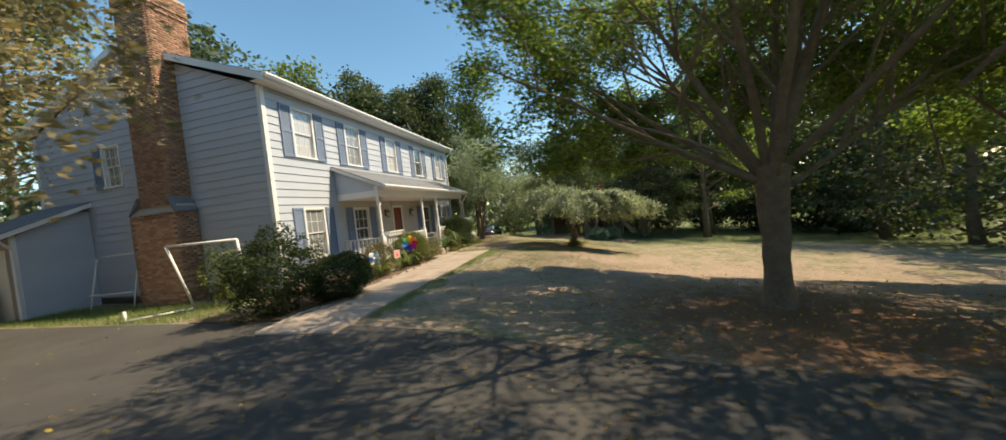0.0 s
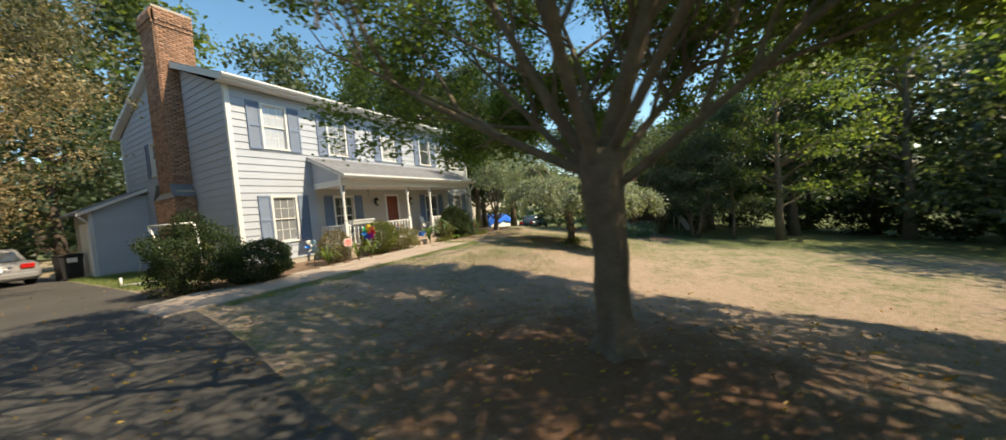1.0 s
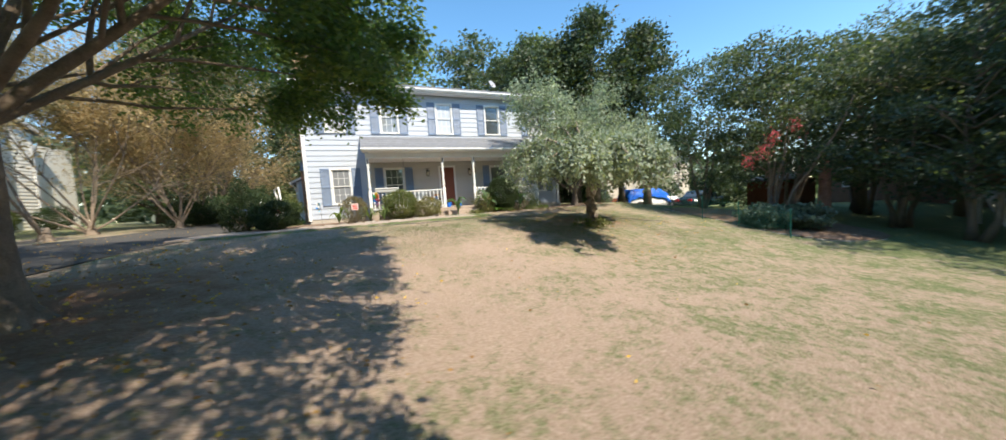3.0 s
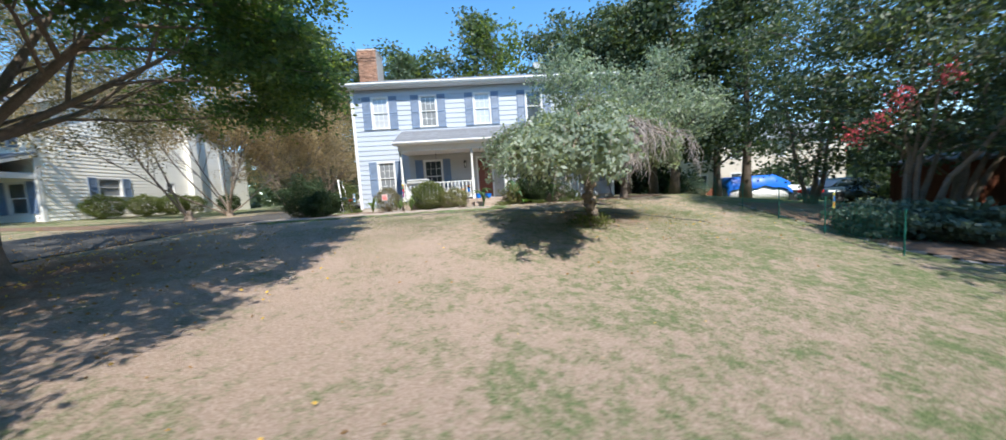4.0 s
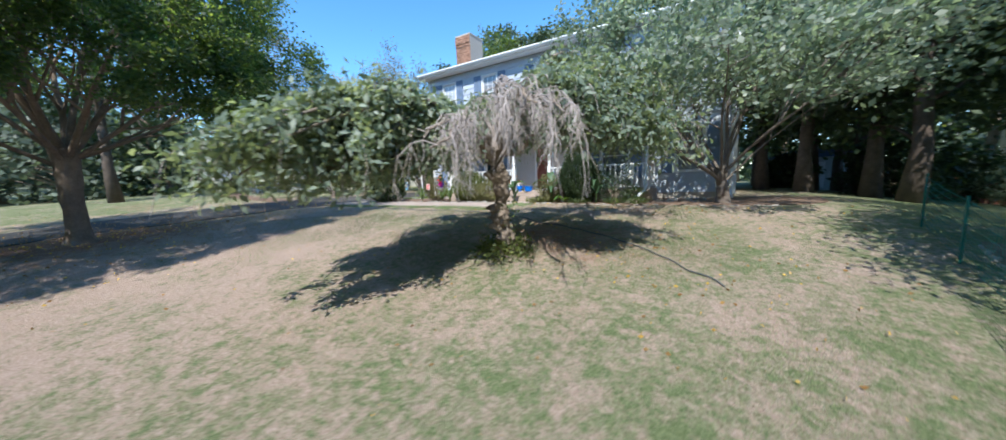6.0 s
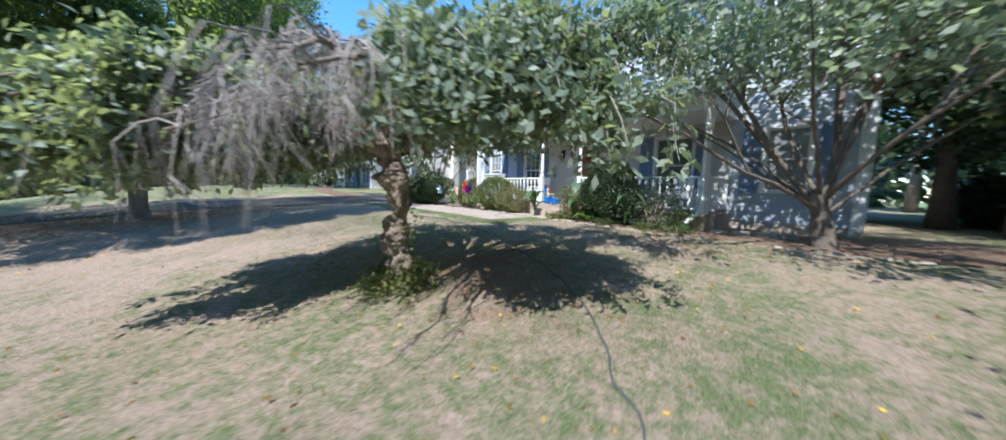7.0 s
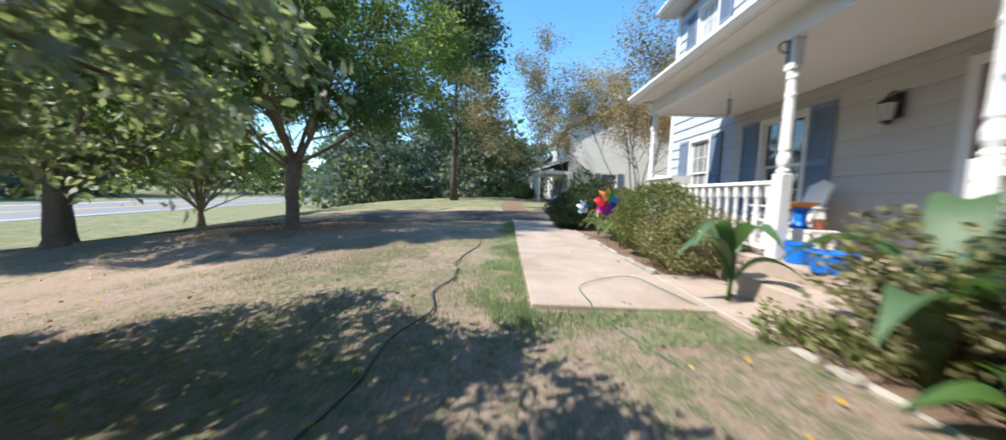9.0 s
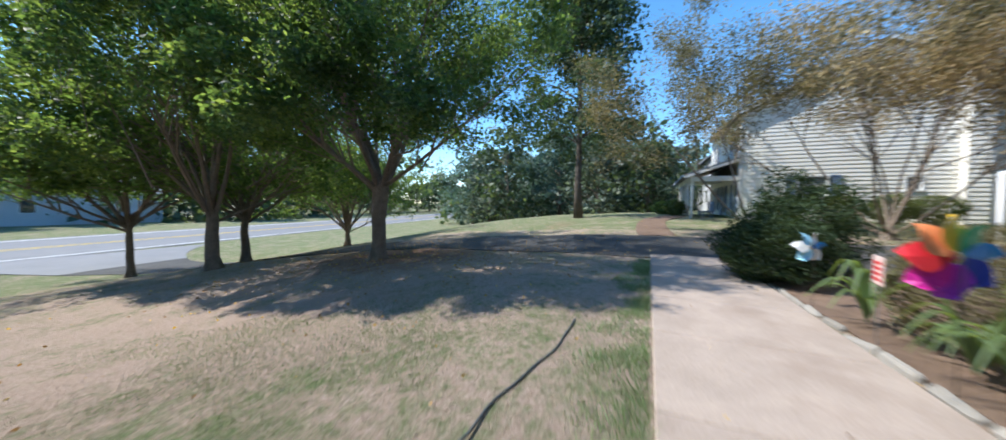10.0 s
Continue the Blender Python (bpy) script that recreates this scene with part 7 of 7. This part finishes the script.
part("porch_slab", boxes((NW + 0.2, -2.5, NZ - 0.5, NX - 0.05, NY0 - 0.05, NZ + 0.12), bevel=0.01), M_CONC, npch)
bm = bmesh.new()
prism(bm, [(-2.75, 2.86), (NY0 - 0.05, 3.75), (NY0 - 0.05, 3.9), (-2.75, 3.0)], "x", NW - 0.1, NX + 0.1)
part("porch_roof", bm, M_SHINGLE, npch)
part("beam", boxes((NW + 0.1, -2.35, 2.6, NX - 0.03, -2.2, 2.95)), M_TRIM, npch)
part("side_beam", boxes((NX - 0.18, -2.2, 2.6, NX - 0.03, NY0 - 0.05, 2.85)), M_TRIM, npch)
part("ceiling_board", boxes((NW + 0.1, -2.2, 2.85, NX - 0.1, NY0 - 0.05, 2.88)), M_CEIL, npch)
bm = bmesh.new()
prism(bm, [(-2.75, 2.76), (NY0 - 0.05, 3.65), (NY0 - 0.05, 3.8), (-2.75, 2.9)], "x", NX + 0.1, NX + 0.13)
part("rake_board", bm, M_TRIM, npch)
for x in (-15.5, -17.8, -19.4, -21.4, -23.4):
    bm = boxes((x - 0.07, -2.35, NZ + 0.12, x + 0.07, -2.21, 2.6), bevel=0.012)
    part("post", bm, M_TRIM, npch)
for x, rz in ((-16.9, 10), (-18.4, -10)):
    c = thing("porch_chair", (x, -1.3, NZ + 0.12), "dark blue chair on the neighbour's porch", "chair", rz=rz)
    part("seat", boxes((-0.28, -0.28, 0.36, 0.28, 0.28, 0.42), bevel=0.01), M_SHUTTER, c)
    part("backrest", boxes((-0.28, 0.24, 0.42, 0.28, 0.3, 1.0), bevel=0.01), M_SHUTTER, c)
    for sx in (-0.24, 0.24):
        for sy in (-0.24, 0.24):
            part("leg", boxes((sx - 0.025, sy - 0.025, 0, sx + 0.025, sy + 0.025, 0.36)), M_SHUTTER, c)

# a third house beyond it, and the one across the road
def far_house(name, x0, y0, x1, y1, z0, h, label, wall_mat, ridge_axis="x", openings=3):
    t = thing(name, (0, 0, 0), label, "house")
    part("wall", boxes((x0, y0, z0 - 0.5, x1, y1, z0 + h)), wall_mat, t)
    bm = bmesh.new()
    if ridge_axis == "x":
        m = (y0 + y1) / 2
        prism(bm, [(y0 - 0.4, z0 + h - 0.05), (m, z0 + h + (y1 - y0) * 0.24), (y1 + 0.4, z0 + h - 0.05), (y1 + 0.4, z0 + h + 0.12), (m, z0 + h + (y1 - y0) * 0.24 + 0.2), (y0 - 0.4, z0 + h + 0.12)], "x", x0 - 0.3, x1 + 0.3)
    else:
        m = (x0 + x1) / 2
        prism(bm, [(x0 - 0.4, z0 + h - 0.05), (m, z0 + h + (x1 - x0) * 0.24), (x1 + 0.4, z0 + h - 0.05), (x1 + 0.4, z0 + h + 0.12), (m, z0 + h + (x1 - x0) * 0.24 + 0.2), (x0 - 0.4, z0 + h + 0.12)], "y", y0 - 0.3, y1 + 0.3)
    part("roof", bm, M_SHINGLE, t)
    bm = bmesh.new()
    if ridge_axis == "x":
        prism(bm, [(y0, z0 + h), (m, z0 + h + (y1 - y0) * 0.24), (y1, z0 + h)], "x", x0, x1)
    else:
        prism(bm, [(x0, z0 + h), (m, z0 + h + (x1 - x0) * 0.24), (x1, z0 + h)], "y", y0, y1)
    part("gable", bm, wall_mat, t)
    for row in range(int(h // 2.6)):
        for k in range(openings):
            for side in ("s", "w", "e", "n"):
                z = z0 + 1.0 + row * 2.7
                if side in "sn":
                    x = x0 + (x1 - x0) * (k + 0.5) / openings
                    y = y0 if side == "s" else y1
                    sg = -1 if side == "s" else 1
                    w = link("window", None, t)
                    part("window_frame", boxes((x - 0.55, y + sg * 0.0, z - 0.05, x + 0.55, y + sg * 0.05, z + 1.35)), M_TRIM, w)
                    part("pane", boxes((x - 0.46, y + sg * 0.045, z + 0.04, x + 0.46, y + sg * 0.056, z + 1.26)), M_GLASS, w)
                else:
                    y = y0 + (y1 - y0) * (k + 0.5) / openings
                    x = x0 if side == "w" else x1
                    sg = -1 if side == "w" else 1
                    w = link("window", None, t)
                    part("window_frame", boxes((x, y - 0.55, z - 0.05, x + sg * 0.05, y + 0.55, z + 1.35)), M_TRIM, w)
                    part("pane", boxes((x + sg * 0.045, y - 0.46, z + 0.04, x + sg * 0.056, y + 0.46, z + 1.26)), M_GLASS, w)
    return t


M_PALEWALL = mat("pale_far_siding", (0.55, 0.57, 0.60), 0.6, spread=0.05, scale=1.0, fine=20, bump=0.1)
M_TANWALL = mat("tan_far_siding", (0.52, 0.46, 0.38), 0.6, spread=0.06, scale=1.0, fine=20, bump=0.1)
M_BRICKWALL = mat("brown_brick_far", (0.25, 0.14, 0.10), 0.85, spread=0.2, scale=3, fine=40, bump=0.3)
far_house("far_house", -42, 1.0, -32, 9.0, 0.6, 5.4, "pale blue-white house beyond the cream one", M_PALEWALL)
far_house("far_house", 28.5, 13.0, 42, 21.0, -1.3, 5.4, "beige two-storey house behind the parked cars", M_TANWALL)
far_house("far_house", 34, -14, 44, -4, -1.2, 3.4, "low brown brick house among the trees", M_BRICKWALL, "y")
far_house("far_house", -14, -74, 6, -62, -1.0, 3.2, "low grey house across the road", M_PALEWALL)
far_house("far_house", -70, -24, -58, -16, 0.5, 5.0, "white house beyond the trees", M_PALEWALL)

# ---- east side: shed, fence, bed, wooden shed ----
t = thing("garden_shed", (18.3, 14.5, land(18.3, 14.5)), "grey garden shed with a dark blue arched roof", "shed", rz=-12)
part("body", boxes((-1.9, -0.9, -0.1, 1.9, 0.9, 1.95), bevel=0.03), mat("grey_shed_plastic", (0.36, 0.38, 0.4), 0.6, spread=0.06, bump=0.1), t)
bm = bmesh.new()
prism(bm, [(-2.05, 1.92), (2.05, 1.92), (1.9, 2.12), (1.0, 2.34), (0, 2.42), (-1.0, 2.34), (-1.9, 2.12)], "y", -1.0, 1.0)
part("roof", bm, mat("dark_shed_roof", (0.08, 0.13, 0.24), 0.6, spread=0.08, bump=0.1), t)
for sx in (-0.33, 0.33):
    part("door", boxes((sx - 0.31, -0.93, 0.08, sx + 0.31, -0.895, 1.62), bevel=0.01), M_PALEWALL, t)
t = thing("wooden_shed", (22.4, -7.2, land(22.4, -7.2)), "low red-brown wooden shed among the trees", "shed", rz=10)
M_REDWOOD = mat("red_brown_boards", (0.16, 0.055, 0.03), 0.8, spread=0.2, scale=3, fine=30, bump=0.3)
for k in range(14):
    part("plank", boxes((-1.4 + k * 0.2, -1.0, 0, -1.21 + k * 0.2, -0.97, 1.6)), M_REDWOOD, t)
    part("plank", boxes((-1.43, -0.97 + k * 0.14, 0, -1.4, -0.84 + k * 0.14, 1.6)), M_REDWOOD, t)
part("core", boxes((-1.39, -0.96, 0, 1.38, 1.0, 1.58)), M_REDWOOD, t)
bm = bmesh.new()
prism(bm, [(-1.6, 1.55), (1.6, 1.85), (1.6, 1.93), (-1.6, 1.63)], "y", -1.2, 1.2)
part("roof", bm, M_SHINGLE, t)

f = thing("wooden_fence", (0, 0, 0), "low brown plank fence beyond the evergreens", "fence")
for k in range(36):
    x = 21.5 + k * 0.36
    y = 10.8 + k * 0.02
    part("plank", boxes((x, y, land(x, y) - 0.05, x + 0.33, y + 0.03, land(x, y) + 1.1)), M_REDWOOD, f)

M_TEAL = mat("green_fence_plastic", (0.01, 0.12, 0.09), 0.5, spread=0.1, bump=0.05)
FENCE = [(15.9, -4.4), (15.6, -6.2), (15.25, -8.0), (14.95, -9.6), (14.9, -11.2)]
f = thing("mesh_fence", (0, 0, 0), "thin green mesh garden fence on metal posts", "fence")
for k, (x, y) in enumerate(FENCE):
    bm = bmesh.new()
    tube(bm, [(x, y, gz(x, y) - 0.2), (x, y, gz(x, y) + 0.95)], 0.016, 6)
    part("post", bm, M_TEAL, f)
bm = bmesh.new()
for (ax, ay), (bx, by) in zip(FENCE, FENCE[1:]):
    for j in range(9):
        z = 0.08 + j * 0.1
        tube(bm, [(ax, ay, gz(ax, ay) + z), ((ax + bx) / 2, (ay + by) / 2, gz((ax + bx) / 2, (ay + by) / 2) + z - 0.02), (bx, by, gz(bx, by) + z)], 0.004, 3, cap=False)
    for j in range(18):
        u = j / 18
        x, y = ax + (bx - ax) * u, ay + (by - ay) * u
        tube(bm, [(x, y, gz(x, y) + 0.06), (x, y, gz(x, y) + 0.9)], 0.003, 3, cap=False)
tagged(part("netting", bm, M_TEAL, f), kind="stuff")
stone_edge([(16.2, -5.2), (15.75, -7.2), (15.5, -9.2), (15.3, -10.9), (16.0, -12.0), (17.6, -12.4), (19.2, -11.8)], "bed_edging", "row of pale stones edging the fenced bed", 0.3)
bm = bmesh.new()
ring = dense([(16.2, -5.2), (15.75, -7.2), (15.5, -9.2), (15.3, -10.9), (16.0, -12.0), (17.6, -12.4), (19.2, -11.8), (20, -9), (19.5, -5.5), (16.2, -5.2)], 0.6)[:-1]
vs = [bm.verts.new((x, y, gz(x, y) + 0.035)) for x, y in ring]
c = bm.verts.new((17.6, -8.8, gz(17.6, -8.8) + 0.06))
for i in range(len(vs)):
    bm.faces.new((c, vs[i], vs[(i + 1) % len(vs)]))
bmesh.ops.recalc_face_normals(bm, faces=bm.faces)
tagged(part("planting_bed", bm, M_MULCH), "shaded mulch bed behind the green fence", "flower bed", kind="structure")
t = thing("garden_flag", (16.2, -8.7, gz(16.2, -8.7)), "small yellow-green garden flag with a blue patch", "flag", rz=35)
bm = bmesh.new()
tube(bm, [(-0.2, 0, -0.1), (-0.2, 0, 0.85), (0.16, 0, 0.87)], 0.007, 5)
part("stand", bm, M_METAL, t)
part("cloth", boxes((-0.18, -0.006, 0.42, 0.14, 0.006, 0.86)), plain("yellow_green_cloth", (0.45, 0.45, 0.12), 0.8), t)
part("patch", boxes((-0.1, -0.011, 0.6, 0.08, -0.0065, 0.78), bevel=0.002), M_BLUE, t)
part("patch", boxes((-0.12, -0.012, 0.48, 0.09, -0.0065, 0.57), bevel=0.002), M_ORANGE, t)

# crape myrtle with red blossom in the bed, its trunks pinkish
tree = clump_tree("crape_myrtle", (17.9, -8.9), "crape myrtle with red blossom over the fenced bed", 7.2, 2.2, 1.7, M_LEAF_WOOD, 14000, 0.115, 501, 0.08, 75, stems=5, shape=0.4, spread=0.45)
rng = np.random.default_rng(9)
pts = np.concatenate([np.array(c) + rng.normal(0, (0.11, 0.11, 0.15), (110, 3)) for c in ((-1.8, -0.9, 2.7), (-1.5, -1.1, 3.2), (-0.8, -1.4, 3.6), (-2.0, -0.5, 2.4))])
v, f_ = leaves_np(rng, pts, 0.06, 0.03, 0, 0.9)
mesh_np("blossom", v, f_, leaf_mat("red_blossom", (0.62, 0.10, 0.12), (0.75, 0.22, 0.22), 0.3, 0.2, (1.1, 1.1, 1.1)), tree, "clusters of red blossom")
t = thing("ivy_trunk", (20.1, -9.9, land(20.1, -9.9)), "pinkish mottled tree trunk at the bed's end", "tree")
bm = bmesh.new()
tube(bm, [(0, 0, -0.1), (-0.03, 0.03, 0.5), (-0.05, 0, 1.2), (-0.02, 0, 2.0), (0.06, 0.04, 3.0)], [0.3, 0.23, 0.2, 0.18, 0.12], 12)
part("trunk", bm, mat("pink_mottled_bark", (0.34, 0.17, 0.13), 0.9, spread=0.4, scale=5, fine=18, bump=0.6, wear=(0.15, 0.1, 0.08), wear_amount=0.8), t, smooth=True)
t = thing("slide", (25.5, -13.0, land(25.5, -13)), "white children's slide on the far lawn", "slide", rz=30)
bm = bmesh.new()
prism(bm, [(-1.0, 0.1), (0.9, 1.5), (0.9, 1.6), (-1.0, 0.2)], "y", -0.25, 0.25)
part("chute", bm, M_PVC, t)
part("leg", boxes((0.8, -0.25, -0.05, 0.88, -0.17, 1.5)), M_PVC, t)
part("leg", boxes((0.8, 0.17, -0.05, 0.88, 0.25, 1.5)), M_PVC, t)
# satellite dish on the roof
t = thing("satellite_dish", (9.6, 0.6, roof_pt(0.6) + 0.13), "small grey satellite dish on the roof slope", "satellite dish", rz=25)
bm = bmesh.new()
tube(bm, [(0, 0, -0.02), (0, 0, 0.25), (0, -0.1, 0.4)], 0.02, 7)
part("mast", bm, M_METAL, t)
bm = bmesh.new()
lathe(bm, [(0.01, 0), (0.12, 0.012), (0.24, 0.05), (0.24, 0.06), (0.12, 0.022), (0.01, 0.01)], 18)
bmesh.ops.transform(bm, matrix=pose(0, -0.12, 0.42, 65), verts=bm.verts)
part("dish", bm, mat("grey_dish_paint", (0.35, 0.36, 0.38), 0.5, spread=0.05, bump=0.02), t)
bm = bmesh.new()
tube(bm, [(0, -0.12, 0.36), (0, -0.42, 0.5)], 0.01, 5)
part("feed_arm", bm, M_METAL, t)

# dark undergrowth and trunks that close the east side of the house
for k, (x, y, r_, h_) in enumerate(((19.5, 7.5, 1.6, 2.4), (22.5, 9.3, 1.7, 2.2), (16.2, 9.0, 1.0, 1.6), (28.5, 6.0, 2.0, 2.6), (29.5, -1.0, 2.0, 3.0), (31.0, -14.0, 1.8, 2.2), (33, -18, 2.0, 2.4), (31, -22, 2.0, 2.4), (28, -25, 2.0, 2.6), (25.6, -27.5, 2.0, 2.8), (24.0, -30, 2.2, 2.6), (24.2, -34, 2.2, 2.8), (26, -38, 2.4, 3.0))):
    shrub("undergrowth", (x, y), r_, h_, "dark green undergrowth below the trees", M_LEAF_DEEP, 3000, 0.23, 700 + k, rough=0.3, z=land(x, y), group="undergrowth below the trees")

# ---- hose, leaf litter, grass ----
def hose(name, pts, rad, material, label):
    bm = bmesh.new()
    d = dense(pts, 0.12)
    d = [(x + 0.05 * noise.noise((x * 2.2, y * 2.2, 4.0)), y + 0.11 * noise.noise((x * 2.0, y * 2.0, 9.0))) for x, y in d]
    tube(bm, [(x, y, land(x, y) + rad + 0.012 + 0.012 * noise.noise((x * 2, y * 2, 0))) for x, y in d], rad, 7)
    return tagged(part(name, bm, material, smooth=True), label, "hose")


M_HOSE = mat("dark_green_hose", (0.075, 0.085, 0.09), 0.5, spread=0.1, bump=0.05)
M_HOSE2 = mat("green_hose", (0.02, 0.14, 0.07), 0.45, spread=0.1, bump=0.03)
hose("garden_hose", [(12.8, -8.3), (11.4, -7.0), (9.8, -6.2), (8.9, -6.0), (8.25, -5.62), (7.4, -5.55), (6.65, -5.38), (6.1, -5.42), (5.5, -5.35), (4.65, -5.45), (3.45, -5.3), (2.4, -5.2)], 0.0098, M_HOSE, "dark garden hose lying across the lawn")


def slab_hose():
    bm = bmesh.new()
    pts = [(7.6, -3.6), (6.9, -3.85), (6.35, -3.92), (6.1, -3.88), (5.85, -3.68), (5.66, -3.42), (5.56, -3.18), (5.66, -3.06), (5.9, -3.02), (6.6, -2.9)]
    d = dense(pts, 0.08)
    tube(bm, [(x, y, (-0.06 if 5.3 < x < 6.65 else gz(x, y)) + 0.012) for x, y in d], 0.0042, 6)
    tagged(part("garden_hose", bm, M_HOSE2, smooth=True), "thin green hose looped on the walk", "hose")


slab_hose()


def litter():
    """Fallen leaves strewn over lawn, walk and driveway."""
    rng = np.random.default_rng(77)
    pts = []
    for cx, cy, sx, sy, n in ((-2, -12, 2.6, 3.6, 2200), (10, -7.3, 2.2, 2.0, 420), (-6, -7, 3, 6, 500), (11, -3.5, 3, 1.2, 200), (4, -9, 7, 6, 120), (12, -9, 3, 4, 40), (12.9, -8.0, 1.4, 1.6, 70)):
        p = np.stack([rng.normal(cx, sx, n), rng.normal(cy, sy, n)], 1)
        pts.append(p)
    p = np.concatenate(pts)
    p = p[(p[:, 1] < -0.1 - 2.6) | (p[:, 0] < -0.8)]
    p3 = np.array([(x, y, land(x, y) + 0.035) for x, y in p])
    v, f = leaves_np(rng, p3, 0.05, 0.0, 0.0, 0.6, 0.9)
    m = leaf_mat("fallen_leaves", (0.26, 0.15, 0.06), (0.6, 0.42, 0.08), 0.15)
    tagged(mesh_np("fallen_leaves", v, f, m), "dry yellow and brown leaves strewn on the lawn", "leaf litter", kind="stuff")


litter()


def grass(n, x0, x1, y0, y1, h, material, seed, name, label, dense_only=None):
    rng = np.random.default_rng(seed)
    x, y = rng.uniform(x0, x1, n), rng.uniform(y0, y1, n)
    keep = np.array([(b < WALK_S - 0.03 or a > 6.7) and not (a < -2.2 - max(0.0, (-4 - b)) * 0.16 and b > -14) and (b < -2.85) and not (a > 15.4 and b > -12) for a, b in zip(x, y)])
    if dense_only:
        keep &= np.array([dense_only(a, b) for a, b in zip(x, y)])
    edge = np.minimum(np.minimum((x - x0) / 3, (x1 - x) / 3), (y - y0) / 3) if n > 40000 else np.ones(n)
    keep &= rng.random(n) < edge
    x, y = x[keep], y[keep]
    n = len(x)
    z = np.array([land(a, b) for a, b in zip(x, y)])
    ang = rng.uniform(0, 6.283, n)
    w = rng.uniform(0.0014, 0.003, n) * (1.6 if h > 0.05 else 1.0)
    hh = h * rng.uniform(0.5, 1.3, n)
    lean = rng.normal(0, 0.55, (n, 2)) * hh[:, None]
    b0 = np.stack([x - np.cos(ang) * w, y - np.sin(ang) * w, z], 1)
    b1 = np.stack([x + np.cos(ang) * w, y + np.sin(ang) * w, z], 1)
    tp = np.stack([x + lean[:, 0], y + lean[:, 1], z + hh], 1)
    v = np.stack([b0, b1, tp], 1).reshape(-1, 3)
    return tagged(mesh_np(name, v, np.arange(3 * n).reshape(n, 3), material), label, "grass", kind="stuff")


def patch(a, b):
    return noise.noise((a * 0.55, b * 0.55, 7.7)) + 0.5 * noise.noise((a * 2.1, b * 2.1, 1.7)) > -0.05 - (0.25 if a > 11 else 0)


grass(210000, 0.5, 15, -12, -2.8, 0.036, M_BLADE, 1, "lawn_grass", "short green lawn grass in patches", patch)
grass(150000, 0, 14.5, -11, -2.8, 0.028, M_STRAW, 2, "dry_grass", "short dry straw-coloured lawn grass")
grass(7000, 4.6, 7.2, -5.1, -4.4, 0.07, M_GREENBLADE, 3, "edge_grass", "longer green grass along the walk", lambda a, b: abs(b - WALK_S) < 0.2 + 0.6 * noise.noise((a * 2.3, b * 1.7, 3.0)) + 0.5 * noise.noise((a * 131.0, b * 117.0, 5.0)))
grass(30000, -3.0, 6.6, -5.1, -4.43, 0.075, M_GREENBLADE, 4, "edge_grass", "longer green grass along the walk", lambda a, b: abs(b - WALK_S) < 0.2 + 0.6 * noise.noise((a * 2.3, b * 1.7, 3.0)) + 0.5 * noise.noise((a * 131.0, b * 117.0, 5.0)))

grass(9000, 6.35, 7.6, -4.8, -2.88, 0.06, M_GREENBLADE, 5, "edge_grass", "longer green grass along the walk", lambda a, b: 0.25 + 0.5 * noise.noise((a * 3.1, b * 2.3, 8.0)) + 0.3 * noise.noise((a * 90.0, b * 90.0, 2.0)) > abs(a - 6.75) * 0.8)


def weeds():
    """Long green weeds along the foot of the gable."""
    rng = np.random.default_rng(8)
    n = 9000
    x, y = rng.uniform(-2.35, -0.7, n), rng.uniform(-0.6, 8.5, n)
    z = np.array([land(a, b) for a, b in zip(x, y)])
    ang, hh = rng.uniform(0, 6.283, n), 0.12 * rng.uniform(0.4, 1.5, n)
    lean = rng.normal(0, 0.5, (n, 2)) * hh[:, None]
    w = 0.006
    v = np.stack([np.stack([x - np.cos(ang) * w, y - np.sin(ang) * w, z], 1), np.stack([x + np.cos(ang) * w, y + np.sin(ang) * w, z], 1), np.stack([x + lean[:, 0], y + lean[:, 1], z + hh], 1)], 1).reshape(-1, 3)
    tagged(mesh_np("weeds", v, np.arange(3 * n).reshape(n, 3), M_YUCCA), "long bright green weeds along the gable", "weeds", kind="stuff")


weeds()
